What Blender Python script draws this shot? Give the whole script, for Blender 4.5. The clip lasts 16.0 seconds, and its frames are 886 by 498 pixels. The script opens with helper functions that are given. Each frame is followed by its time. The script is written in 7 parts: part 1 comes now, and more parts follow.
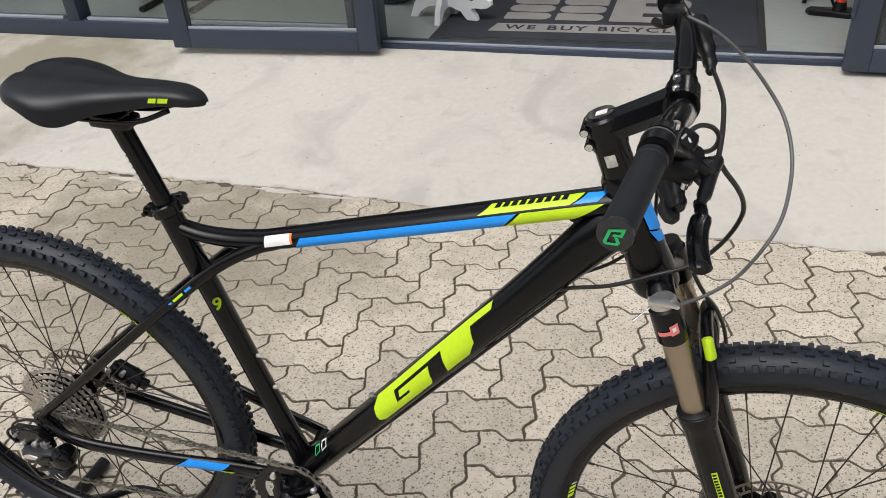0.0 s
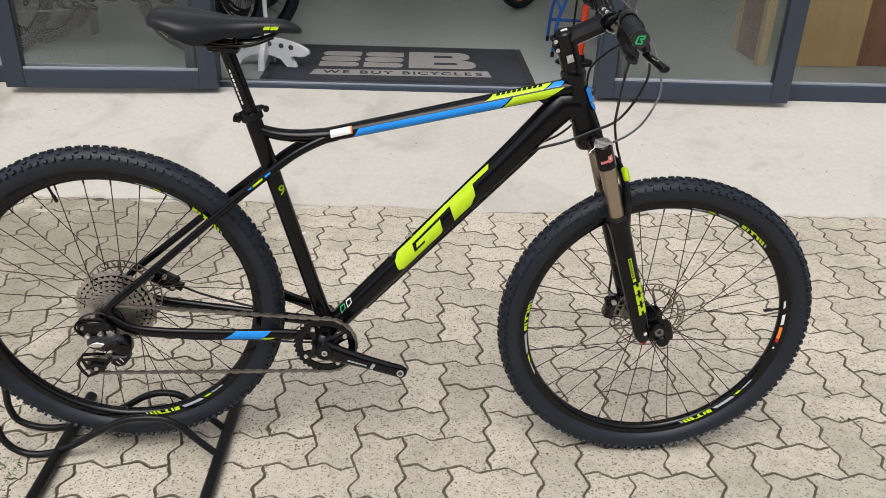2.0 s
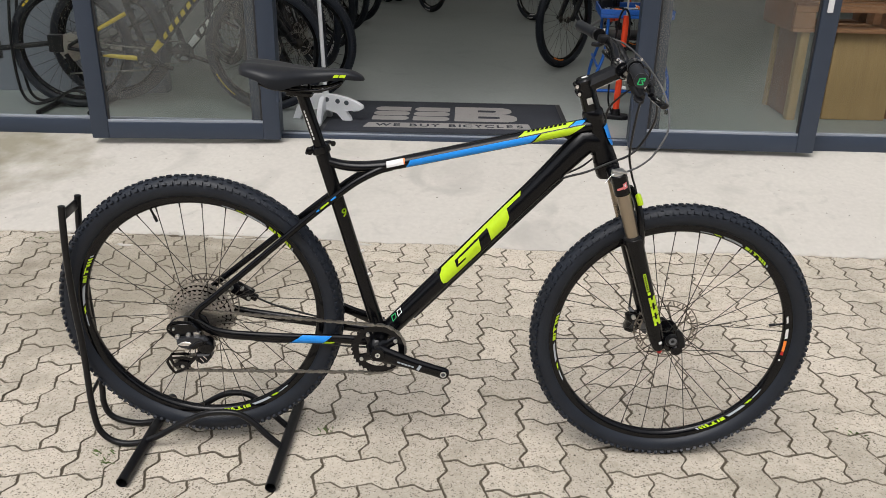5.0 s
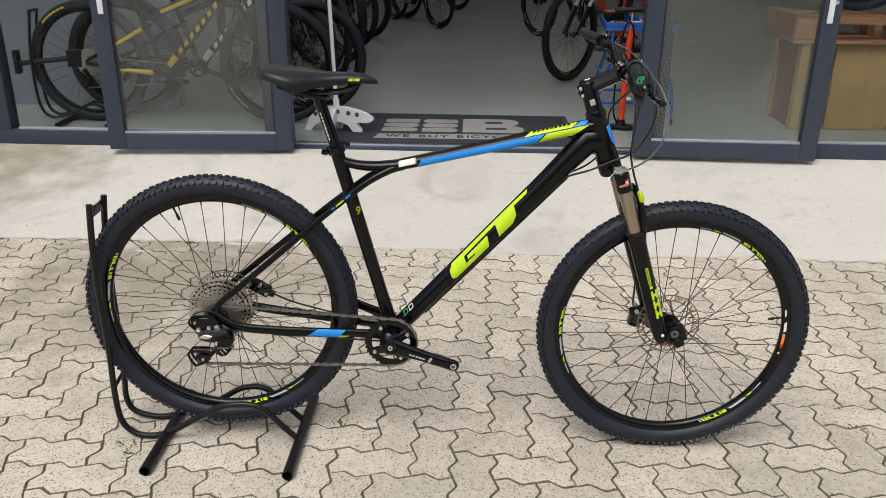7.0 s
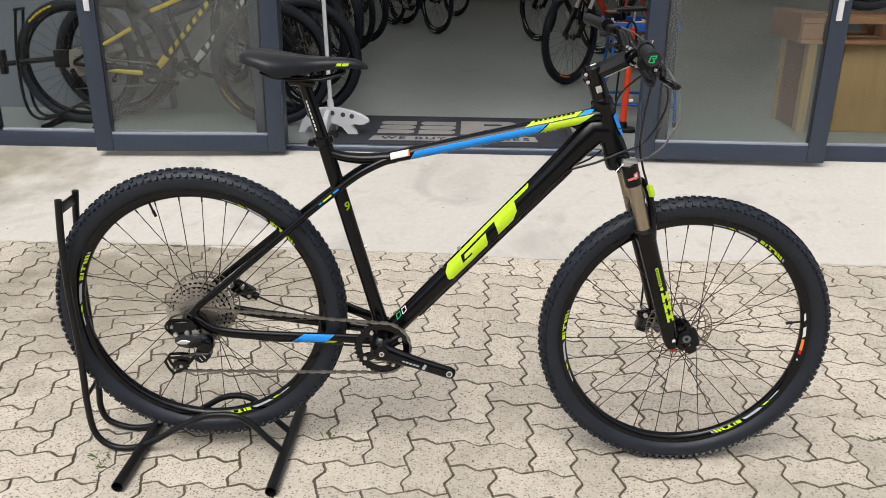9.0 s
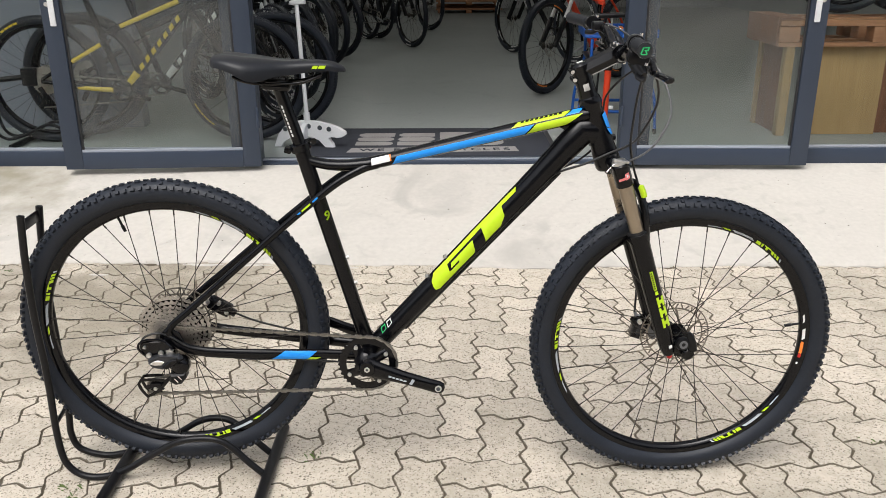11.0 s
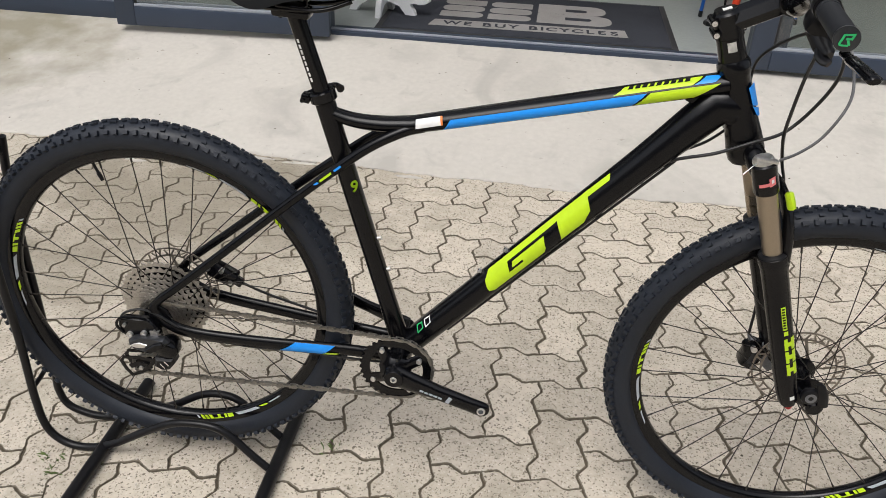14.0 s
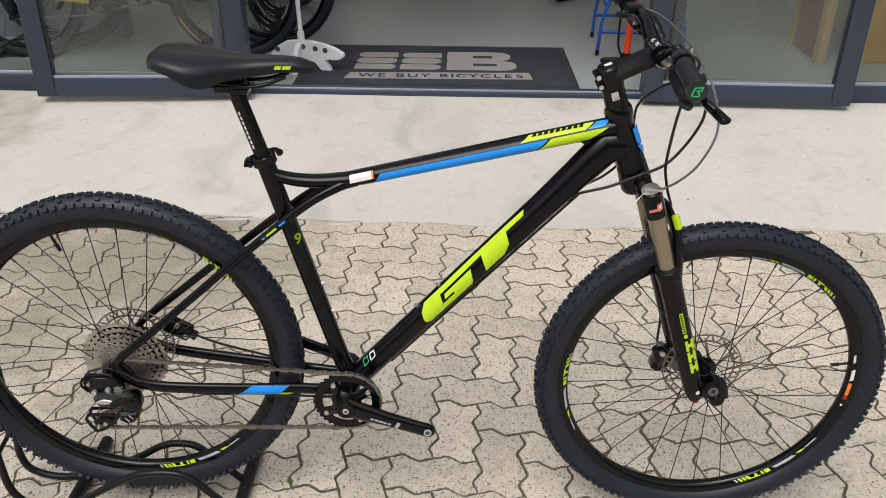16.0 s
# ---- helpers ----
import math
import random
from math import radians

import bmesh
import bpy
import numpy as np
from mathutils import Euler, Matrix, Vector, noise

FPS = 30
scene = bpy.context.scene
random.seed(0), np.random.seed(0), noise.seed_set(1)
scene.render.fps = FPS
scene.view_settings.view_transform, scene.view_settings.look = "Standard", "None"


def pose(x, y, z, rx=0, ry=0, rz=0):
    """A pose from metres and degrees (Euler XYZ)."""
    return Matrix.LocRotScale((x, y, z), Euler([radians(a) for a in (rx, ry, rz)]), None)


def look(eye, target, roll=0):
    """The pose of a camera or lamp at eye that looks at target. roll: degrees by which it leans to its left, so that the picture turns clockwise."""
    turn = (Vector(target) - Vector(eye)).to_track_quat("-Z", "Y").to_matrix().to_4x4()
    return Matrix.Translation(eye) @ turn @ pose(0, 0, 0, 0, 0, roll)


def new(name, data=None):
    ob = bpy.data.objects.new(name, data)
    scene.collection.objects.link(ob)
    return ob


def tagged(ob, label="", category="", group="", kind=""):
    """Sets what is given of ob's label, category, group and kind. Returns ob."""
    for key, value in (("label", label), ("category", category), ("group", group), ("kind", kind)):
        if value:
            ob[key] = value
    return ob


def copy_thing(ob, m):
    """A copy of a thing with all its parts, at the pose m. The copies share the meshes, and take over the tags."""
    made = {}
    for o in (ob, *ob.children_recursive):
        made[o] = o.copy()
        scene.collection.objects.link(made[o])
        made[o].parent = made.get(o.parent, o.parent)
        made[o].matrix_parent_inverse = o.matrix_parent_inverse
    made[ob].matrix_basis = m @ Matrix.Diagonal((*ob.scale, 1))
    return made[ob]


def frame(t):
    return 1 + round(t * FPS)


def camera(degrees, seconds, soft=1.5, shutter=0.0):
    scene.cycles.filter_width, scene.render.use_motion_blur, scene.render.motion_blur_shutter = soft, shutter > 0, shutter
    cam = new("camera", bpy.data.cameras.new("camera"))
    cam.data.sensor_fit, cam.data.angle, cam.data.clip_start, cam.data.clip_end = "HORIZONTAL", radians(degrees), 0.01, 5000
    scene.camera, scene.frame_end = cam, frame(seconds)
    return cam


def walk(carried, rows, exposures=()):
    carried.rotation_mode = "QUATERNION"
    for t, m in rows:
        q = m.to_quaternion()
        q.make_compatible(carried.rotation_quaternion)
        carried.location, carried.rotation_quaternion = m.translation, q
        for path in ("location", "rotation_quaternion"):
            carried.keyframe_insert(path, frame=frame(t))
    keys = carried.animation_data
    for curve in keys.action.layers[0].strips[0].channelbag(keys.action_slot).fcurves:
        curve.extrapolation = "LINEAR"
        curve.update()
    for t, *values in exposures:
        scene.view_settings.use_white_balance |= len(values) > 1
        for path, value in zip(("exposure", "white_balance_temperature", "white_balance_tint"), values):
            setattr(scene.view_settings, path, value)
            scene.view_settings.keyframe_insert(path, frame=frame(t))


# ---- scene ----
cam = camera(56.8, 16.0, soft=0.7)
PATH = [
    (0, (0.578, -0.845, 1.375), (0.019, 0.738, 0.289), -4.5),
    (0.5, (0.523, -1.044, 1.385), (0.163, 0.631, 0.353), -2.6),
    (1, (0.472, -1.309, 1.366), (0.211, 0.403, 0.364), -1.4),
    (1.5, (0.308, -1.45, 1.361), (0.213, 0.299, 0.397), 0.2),
    (2, (0.196, -1.574, 1.326), (0.267, 0.208, 0.42), 2.0),
    (2.5, (0.173, -1.622, 1.328), (0.245, 0.176, 0.456), 2.3),
    (3, (0.172, -1.636, 1.339), (0.163, 0.186, 0.514), 1.7),
    (3.5, (0.165, -1.651, 1.341), (0.14, 0.188, 0.556), 1.3),
    (4, (0.182, -1.701, 1.342), (0.156, 0.141, 0.562), 1.3),
    (6.3, (0.211, -1.997, 1.368), (0.147, -0.144, 0.617), 0.6),
    (6.5, (0.207, -1.991, 1.351), (0.145, -0.134, 0.611), 0.6),
    (7, (0.204, -1.962, 1.337), (0.141, -0.104, 0.599), 0.6),
    (7.5, (0.211, -1.929, 1.332), (0.15, -0.072, 0.594), 0.7),
    (8, (0.219, -1.89, 1.317), (0.159, -0.032, 0.579), 0.7),
    (10.5, (0.189, -1.794, 1.199), (0.133, 0.088, 0.524), 0.4),
    (11, (0.193, -1.771, 1.217), (0.182, 0.11, 0.537), -0.3),
    (11.5, (0.179, -1.754, 1.27), (0.2, 0.076, 0.463), -0.1),
    (12, (0.175, -1.717, 1.289), (0.194, 0.09, 0.434), -0.2),
    (12.5, (0.183, -1.671, 1.298), (0.2, 0.129, 0.426), -0.4),
    (13, (0.174, -1.561, 1.323), (0.214, 0.219, 0.412), 0.0),
    (13.5, (0.149, -1.458, 1.323), (0.166, 0.279, 0.33), 1.9),
    (14, (0.227, -1.233, 1.296), (0.02, 0.467, 0.264), 2.3),
    (14.5, (0.274, -1.057, 1.306), (-0.148, 0.593, 0.256), 1.9),
    (15, (0.282, -1.055, 1.314), (-0.11, 0.62, 0.294), 1.3),
    (15.5, (0.247, -1.186, 1.338), (0.072, 0.546, 0.353), 1.1),
    (16, (0.224, -1.381, 1.376), (0.189, 0.382, 0.433), 0.5),
]
EXPOSURES = ((0.0, 0.20), (3.0, 0.18), (4.0, 0.16), (6.5, 0.22), (8.0, 0.24), (10.2, 0.47), (11.0, 0.48), (11.5, 0.35), (12.0, 0.25), (13.5, 0.20), (14.5, 0.17), (16.0, 0.17))
walk(cam, [(t, look(eye, target, roll)) for t, eye, target, roll in PATH], EXPOSURES)

# ---- world, sun, exposure ----
world = bpy.data.worlds.new("overcast_sky")
scene.world = world
world.use_nodes = True
_wn, _wl = world.node_tree.nodes, world.node_tree.links
_wn.clear()
_sky = _wn.new("ShaderNodeTexSky")
_sky.sky_type = "NISHITA"
_sky.sun_disc = False
_sky.sun_elevation, _sky.sun_rotation = radians(60), radians(200)
_sky.dust_density = 4.0
_hs = _wn.new("ShaderNodeHueSaturation")
_hs.inputs["Saturation"].default_value = 0.40
_bg = _wn.new("ShaderNodeBackground")
_bg.inputs["Strength"].default_value = 0.15
_wo = _wn.new("ShaderNodeOutputWorld")
_wl.new(_sky.outputs[0], _hs.inputs["Color"])
_wl.new(_hs.outputs[0], _bg.inputs["Color"])
_wl.new(_bg.outputs[0], _wo.inputs["Surface"])
_sd = bpy.data.lights.new("sun", "SUN")
_sd.energy, _sd.angle, _sd.color = 1.3, radians(40), (1.0, 0.988, 0.985)
_sun = new("sun", _sd)
_sun.matrix_basis = look((-1.5, -3.0, 6.0), (0, 0, 0))


# ---- materials ----
def mat(name, col, rough=0.5, metal=0.0, var=0.12, big=3.0, fine=120.0, bump=0.15, dist=0.002, col2=None, coat=0.0, rvar=0.1, spec=0.5, per_object=0.0):
    """Procedural surface: colour broken up at two scales, uneven gloss, fine relief."""
    m = bpy.data.materials.new(name)
    m.use_nodes = True
    n, l = m.node_tree.nodes, m.node_tree.links
    b = n["Principled BSDF"]
    tc = n.new("ShaderNodeTexCoord")
    n1, n2 = n.new("ShaderNodeTexNoise"), n.new("ShaderNodeTexNoise")
    n1.inputs["Scale"].default_value, n1.inputs["Detail"].default_value = big, 5
    n2.inputs["Scale"].default_value, n2.inputs["Detail"].default_value = fine, 3
    for q in (n1, n2):
        l.new(tc.outputs["Object"], q.inputs["Vector"])
    add = n.new("ShaderNodeMath")
    add.operation = "ADD"
    l.new(n1.outputs["Fac"], add.inputs[0])
    l.new(n2.outputs["Fac"], add.inputs[1])
    ramp = n.new("ShaderNodeMapRange")
    ramp.inputs["From Min"].default_value, ramp.inputs["From Max"].default_value = 0.65, 1.35
    l.new(add.outputs[0], ramp.inputs["Value"])
    mix = n.new("ShaderNodeMix")
    mix.data_type = "RGBA"
    lo = col2 if col2 else tuple(c * (1 - var) for c in col)
    hi = col if col2 else tuple(min(1, c * (1 + var)) for c in col)
    mix.inputs["A"].default_value, mix.inputs["B"].default_value = (*lo, 1), (*hi, 1)
    l.new(ramp.outputs[0], mix.inputs["Factor"])
    out = mix.outputs["Result"]
    if per_object:
        oi, isl = n.new("ShaderNodeObjectInfo"), n.new("ShaderNodeNewGeometry")
        hsv = n.new("ShaderNodeHueSaturation")
        mr, sm, fr = n.new("ShaderNodeMapRange"), n.new("ShaderNodeMath"), n.new("ShaderNodeMath")
        fr.operation = "FRACT"
        l.new(oi.outputs["Random"], sm.inputs[0])
        l.new(isl.outputs["Random Per Island"], sm.inputs[1])
        l.new(sm.outputs[0], fr.inputs[0])
        mr.inputs["To Min"].default_value, mr.inputs["To Max"].default_value = 1 - per_object, 1 + per_object
        l.new(fr.outputs[0], mr.inputs["Value"])
        l.new(mr.outputs[0], hsv.inputs["Value"])
        l.new(out, hsv.inputs["Color"])
        out = hsv.outputs[0]
    l.new(out, b.inputs["Base Color"])
    rr = n.new("ShaderNodeMapRange")
    rr.inputs["To Min"].default_value, rr.inputs["To Max"].default_value = max(0.02, rough - rvar), min(1, rough + rvar)
    l.new(n1.outputs["Fac"], rr.inputs["Value"])
    l.new(rr.outputs[0], b.inputs["Roughness"])
    b.inputs["Metallic"].default_value = metal
    b.inputs["Coat Weight"].default_value = coat
    b.inputs["Coat Roughness"].default_value = 0.15
    b.inputs["Specular IOR Level"].default_value = spec
    if bump:
        bp = n.new("ShaderNodeBump")
        bp.inputs["Strength"].default_value, bp.inputs["Distance"].default_value = bump, dist
        l.new(n2.outputs["Fac"], bp.inputs["Height"])
        l.new(bp.outputs[0], b.inputs["Normal"])
    return m


def paver_material():
    """Cast concrete with pale grit, dark aggregate specks and worn blotches."""
    m = mat("paver_concrete", (0.595, 0.530, 0.440), 0.9, col2=(0.465, 0.415, 0.335), big=5, fine=70, bump=0.5, dist=0.004, per_object=0.11, spec=0.25)
    n, l = m.node_tree.nodes, m.node_tree.links
    b = n["Principled BSDF"]
    base = b.inputs["Base Color"].links[0].from_socket
    tc = n.new("ShaderNodeTexCoord")
    oi = n.new("ShaderNodeObjectInfo")
    off = n.new("ShaderNodeVectorMath")
    off.operation = "MULTIPLY_ADD"
    off.inputs[1].default_value = (7.0, 13.0, 3.0)
    cb = n.new("ShaderNodeCombineXYZ")
    for i in range(3):
        l.new(oi.outputs["Random"], cb.inputs[i])
    l.new(cb.outputs[0], off.inputs[0])
    l.new(tc.outputs["Object"], off.inputs[2])
    warp = n.new("ShaderNodeTexNoise")
    warp.inputs["Scale"].default_value = 160
    l.new(off.outputs[0], warp.inputs["Vector"])
    wv = n.new("ShaderNodeVectorMath")
    wv.operation = "MULTIPLY_ADD"
    wv.inputs[1].default_value = (0.011, 0.011, 0.011)
    l.new(warp.outputs["Color"], wv.inputs[0])
    l.new(off.outputs[0], wv.inputs[2])
    for scale, lim, amount, dark in ((98, 0.21, 0.80, (0.085, 0.070, 0.050, 1)), (165, 0.24, 0.80, (0.13, 0.108, 0.078, 1)), (120, 0.16, 0.5, (0.70, 0.66, 0.60, 1))):
        v = n.new("ShaderNodeTexVoronoi")
        v.inputs["Scale"].default_value = scale
        l.new(wv.outputs[0], v.inputs["Vector"])
        lt = n.new("ShaderNodeMapRange")
        lt.inputs["From Min"].default_value, lt.inputs["From Max"].default_value = lim, lim + 0.12
        lt.inputs["To Min"].default_value, lt.inputs["To Max"].default_value = amount, 0
        l.new(v.outputs["Distance"], lt.inputs["Value"])
        # only some cells carry a dark grain
        sep = n.new("ShaderNodeSeparateColor")
        l.new(v.outputs["Color"], sep.inputs[0])
        gt = n.new("ShaderNodeMath")
        gt.operation = "GREATER_THAN"
        gt.inputs[1].default_value = 0.42
        l.new(sep.outputs[0], gt.inputs[0])
        mu = n.new("ShaderNodeMath")
        mu.operation = "MULTIPLY"
        l.new(lt.outputs[0], mu.inputs[0])
        l.new(gt.outputs[0], mu.inputs[1])
        mx = n.new("ShaderNodeMix")
        mx.data_type = "RGBA"
        mx.inputs["B"].default_value = dark
        l.new(base, mx.inputs["A"])
        l.new(mu.outputs[0], mx.inputs["Factor"])
        base = mx.outputs["Result"]
    # broad greenish grime that runs on from stone to stone
    geo = n.new("ShaderNodeNewGeometry")
    for scale, lo, hi, amt, c in ((1.3, 0.50, 0.72, 0.42, (0.27, 0.25, 0.20, 1)), (6.5, 0.56, 0.74, 0.40, (0.28, 0.25, 0.19, 1)), (34, 0.52, 0.70, 0.30, (0.28, 0.240, 0.175, 1)), (120, 0.60, 0.66, 0.35, (0.17, 0.145, 0.105, 1))):
        t = n.new("ShaderNodeTexNoise")
        t.inputs["Scale"].default_value, t.inputs["Detail"].default_value = scale, 6
        l.new(geo.outputs["Position"], t.inputs["Vector"])
        r = n.new("ShaderNodeMapRange")
        r.inputs["From Min"].default_value, r.inputs["From Max"].default_value, r.inputs["To Max"].default_value = lo, hi, amt
        l.new(t.outputs["Fac"], r.inputs["Value"])
        mx = n.new("ShaderNodeMix")
        mx.data_type = "RGBA"
        mx.inputs["B"].default_value = c
        l.new(base, mx.inputs["A"])
        l.new(r.outputs[0], mx.inputs["Factor"])
        base = mx.outputs["Result"]
    l.new(base, b.inputs["Base Color"])
    return m


def stained(name, col, stain, dark, rough=0.85):
    """Smooth old screed: pale, with broad grey stains, water marks and pits."""
    m = mat(name, col, rough, col2=tuple(c * 0.86 for c in col), big=1.6, fine=45, bump=0.25, dist=0.003, spec=0.3)
    n, l = m.node_tree.nodes, m.node_tree.links
    b = n["Principled BSDF"]
    base = b.inputs["Base Color"].links[0].from_socket
    tc = n.new("ShaderNodeTexCoord")
    for scale, lo, hi, amt, c, dist in ((2.2, 0.54, 0.70, 0.75, stain, 1.2), (9, 0.58, 0.74, 0.55, stain, 0.6), (38, 0.68, 0.76, 0.5, dark, 0.3)):
        t = n.new("ShaderNodeTexNoise")
        t.inputs["Scale"].default_value, t.inputs["Detail"].default_value, t.inputs["Distortion"].default_value = scale, 6, dist
        l.new(tc.outputs["Object"], t.inputs["Vector"])
        r = n.new("ShaderNodeMapRange")
        r.inputs["From Min"].default_value, r.inputs["From Max"].default_value, r.inputs["To Max"].default_value = lo, hi, amt
        l.new(t.outputs["Fac"], r.inputs["Value"])
        mx = n.new("ShaderNodeMix")
        mx.data_type = "RGBA"
        mx.inputs["B"].default_value = (*c, 1)
        l.new(base, mx.inputs["A"])
        l.new(r.outputs[0], mx.inputs["Factor"])
        base = mx.outputs["Result"]
    l.new(base, b.inputs["Base Color"])
    return m


def wood(name, a, c, rough=0.6, scale=6.0, stretch=(1, 1, 0.08)):
    """Sawn timber: streaks stretched along one axis."""
    m = mat(name, a, rough, col2=c, bump=0.2)
    n, l = m.node_tree.nodes, m.node_tree.links
    mp = n.new("ShaderNodeMapping")
    mp.inputs["Scale"].default_value = tuple(scale * q for q in stretch)
    tc = n.new("ShaderNodeTexCoord")
    l.new(tc.outputs["Object"], mp.inputs["Vector"])
    for q in n:
        if q.bl_idname == "ShaderNodeTexNoise":
            l.new(mp.outputs[0], q.inputs["Vector"])
            q.inputs["Scale"].default_value = 3 if q.inputs["Scale"].default_value < 50 else 14
    return m


def glass_material(name, haze, ior):
    m = bpy.data.materials.new(name)
    m.use_nodes = True
    n, l = m.node_tree.nodes, m.node_tree.links
    n.clear()
    tr, gl, mx, fr, out = (n.new("ShaderNode" + k) for k in ("BsdfTransparent", "BsdfGlossy", "MixShader", "Fresnel", "OutputMaterial"))
    tr.inputs["Color"].default_value = (0.93, 0.95, 0.94, 1)
    gl.inputs["Roughness"].default_value = 0.02
    fr.inputs["IOR"].default_value = ior
    # a grey diffuse veil: painted haze for reflections, along with some dust
    du, md, nz, rg = (n.new("ShaderNode" + k) for k in ("BsdfDiffuse", "MixShader", "TexNoise", "MapRange"))
    du.inputs["Color"].default_value = (0.60, 0.61, 0.60, 1)
    nz.inputs["Scale"].default_value, nz.inputs["Detail"].default_value, nz.inputs["Distortion"].default_value = 2.5, 6, 0.8
    rg.inputs["From Min"].default_value, rg.inputs["From Max"].default_value, rg.inputs["To Min"].default_value, rg.inputs["To Max"].default_value = 0.35, 0.75, haze * 0.3, haze
    tc = n.new("ShaderNodeTexCoord")
    l.new(tc.outputs["Object"], nz.inputs["Vector"])
    l.new(nz.outputs["Fac"], rg.inputs["Value"])
    l.new(fr.outputs[0], mx.inputs[0])
    l.new(tr.outputs[0], mx.inputs[1])
    l.new(gl.outputs[0], mx.inputs[2])
    l.new(rg.outputs[0], md.inputs[0])
    l.new(mx.outputs[0], md.inputs[1])
    l.new(du.outputs[0], md.inputs[2])
    l.new(md.outputs[0], out.inputs[0])
    return m


def add_moss(m, centre, radius, col, amount=0.8):
    """A damp, greenish patch with a broken outline."""
    n, l = m.node_tree.nodes, m.node_tree.links
    b = n["Principled BSDF"]
    base = b.inputs["Base Color"].links[0].from_socket
    geo, dist, nz, ad, rg, mx = (n.new("ShaderNode" + k) for k in ("NewGeometry", "VectorMath", "TexNoise", "Math", "MapRange", "Mix"))
    dist.operation = "DISTANCE"
    dist.inputs[1].default_value = centre
    l.new(geo.outputs["Position"], dist.inputs[0])
    nz.inputs["Scale"].default_value, nz.inputs["Detail"].default_value = 5, 8
    l.new(geo.outputs["Position"], nz.inputs["Vector"])
    ad.operation = "MULTIPLY_ADD"
    ad.inputs[1].default_value = 1.6
    l.new(nz.outputs["Fac"], ad.inputs[0])
    l.new(dist.outputs["Value"], ad.inputs[2])
    rg.inputs["From Min"].default_value, rg.inputs["From Max"].default_value, rg.inputs["To Min"].default_value, rg.inputs["To Max"].default_value = radius + 0.35, radius + 1.0, amount, 0.0
    l.new(ad.outputs[0], rg.inputs["Value"])
    mx.data_type = "RGBA"
    mx.inputs["B"].default_value = (*col, 1)
    l.new(base, mx.inputs["A"])
    l.new(rg.outputs[0], mx.inputs["Factor"])
    l.new(mx.outputs["Result"], b.inputs["Base Color"])
    return m


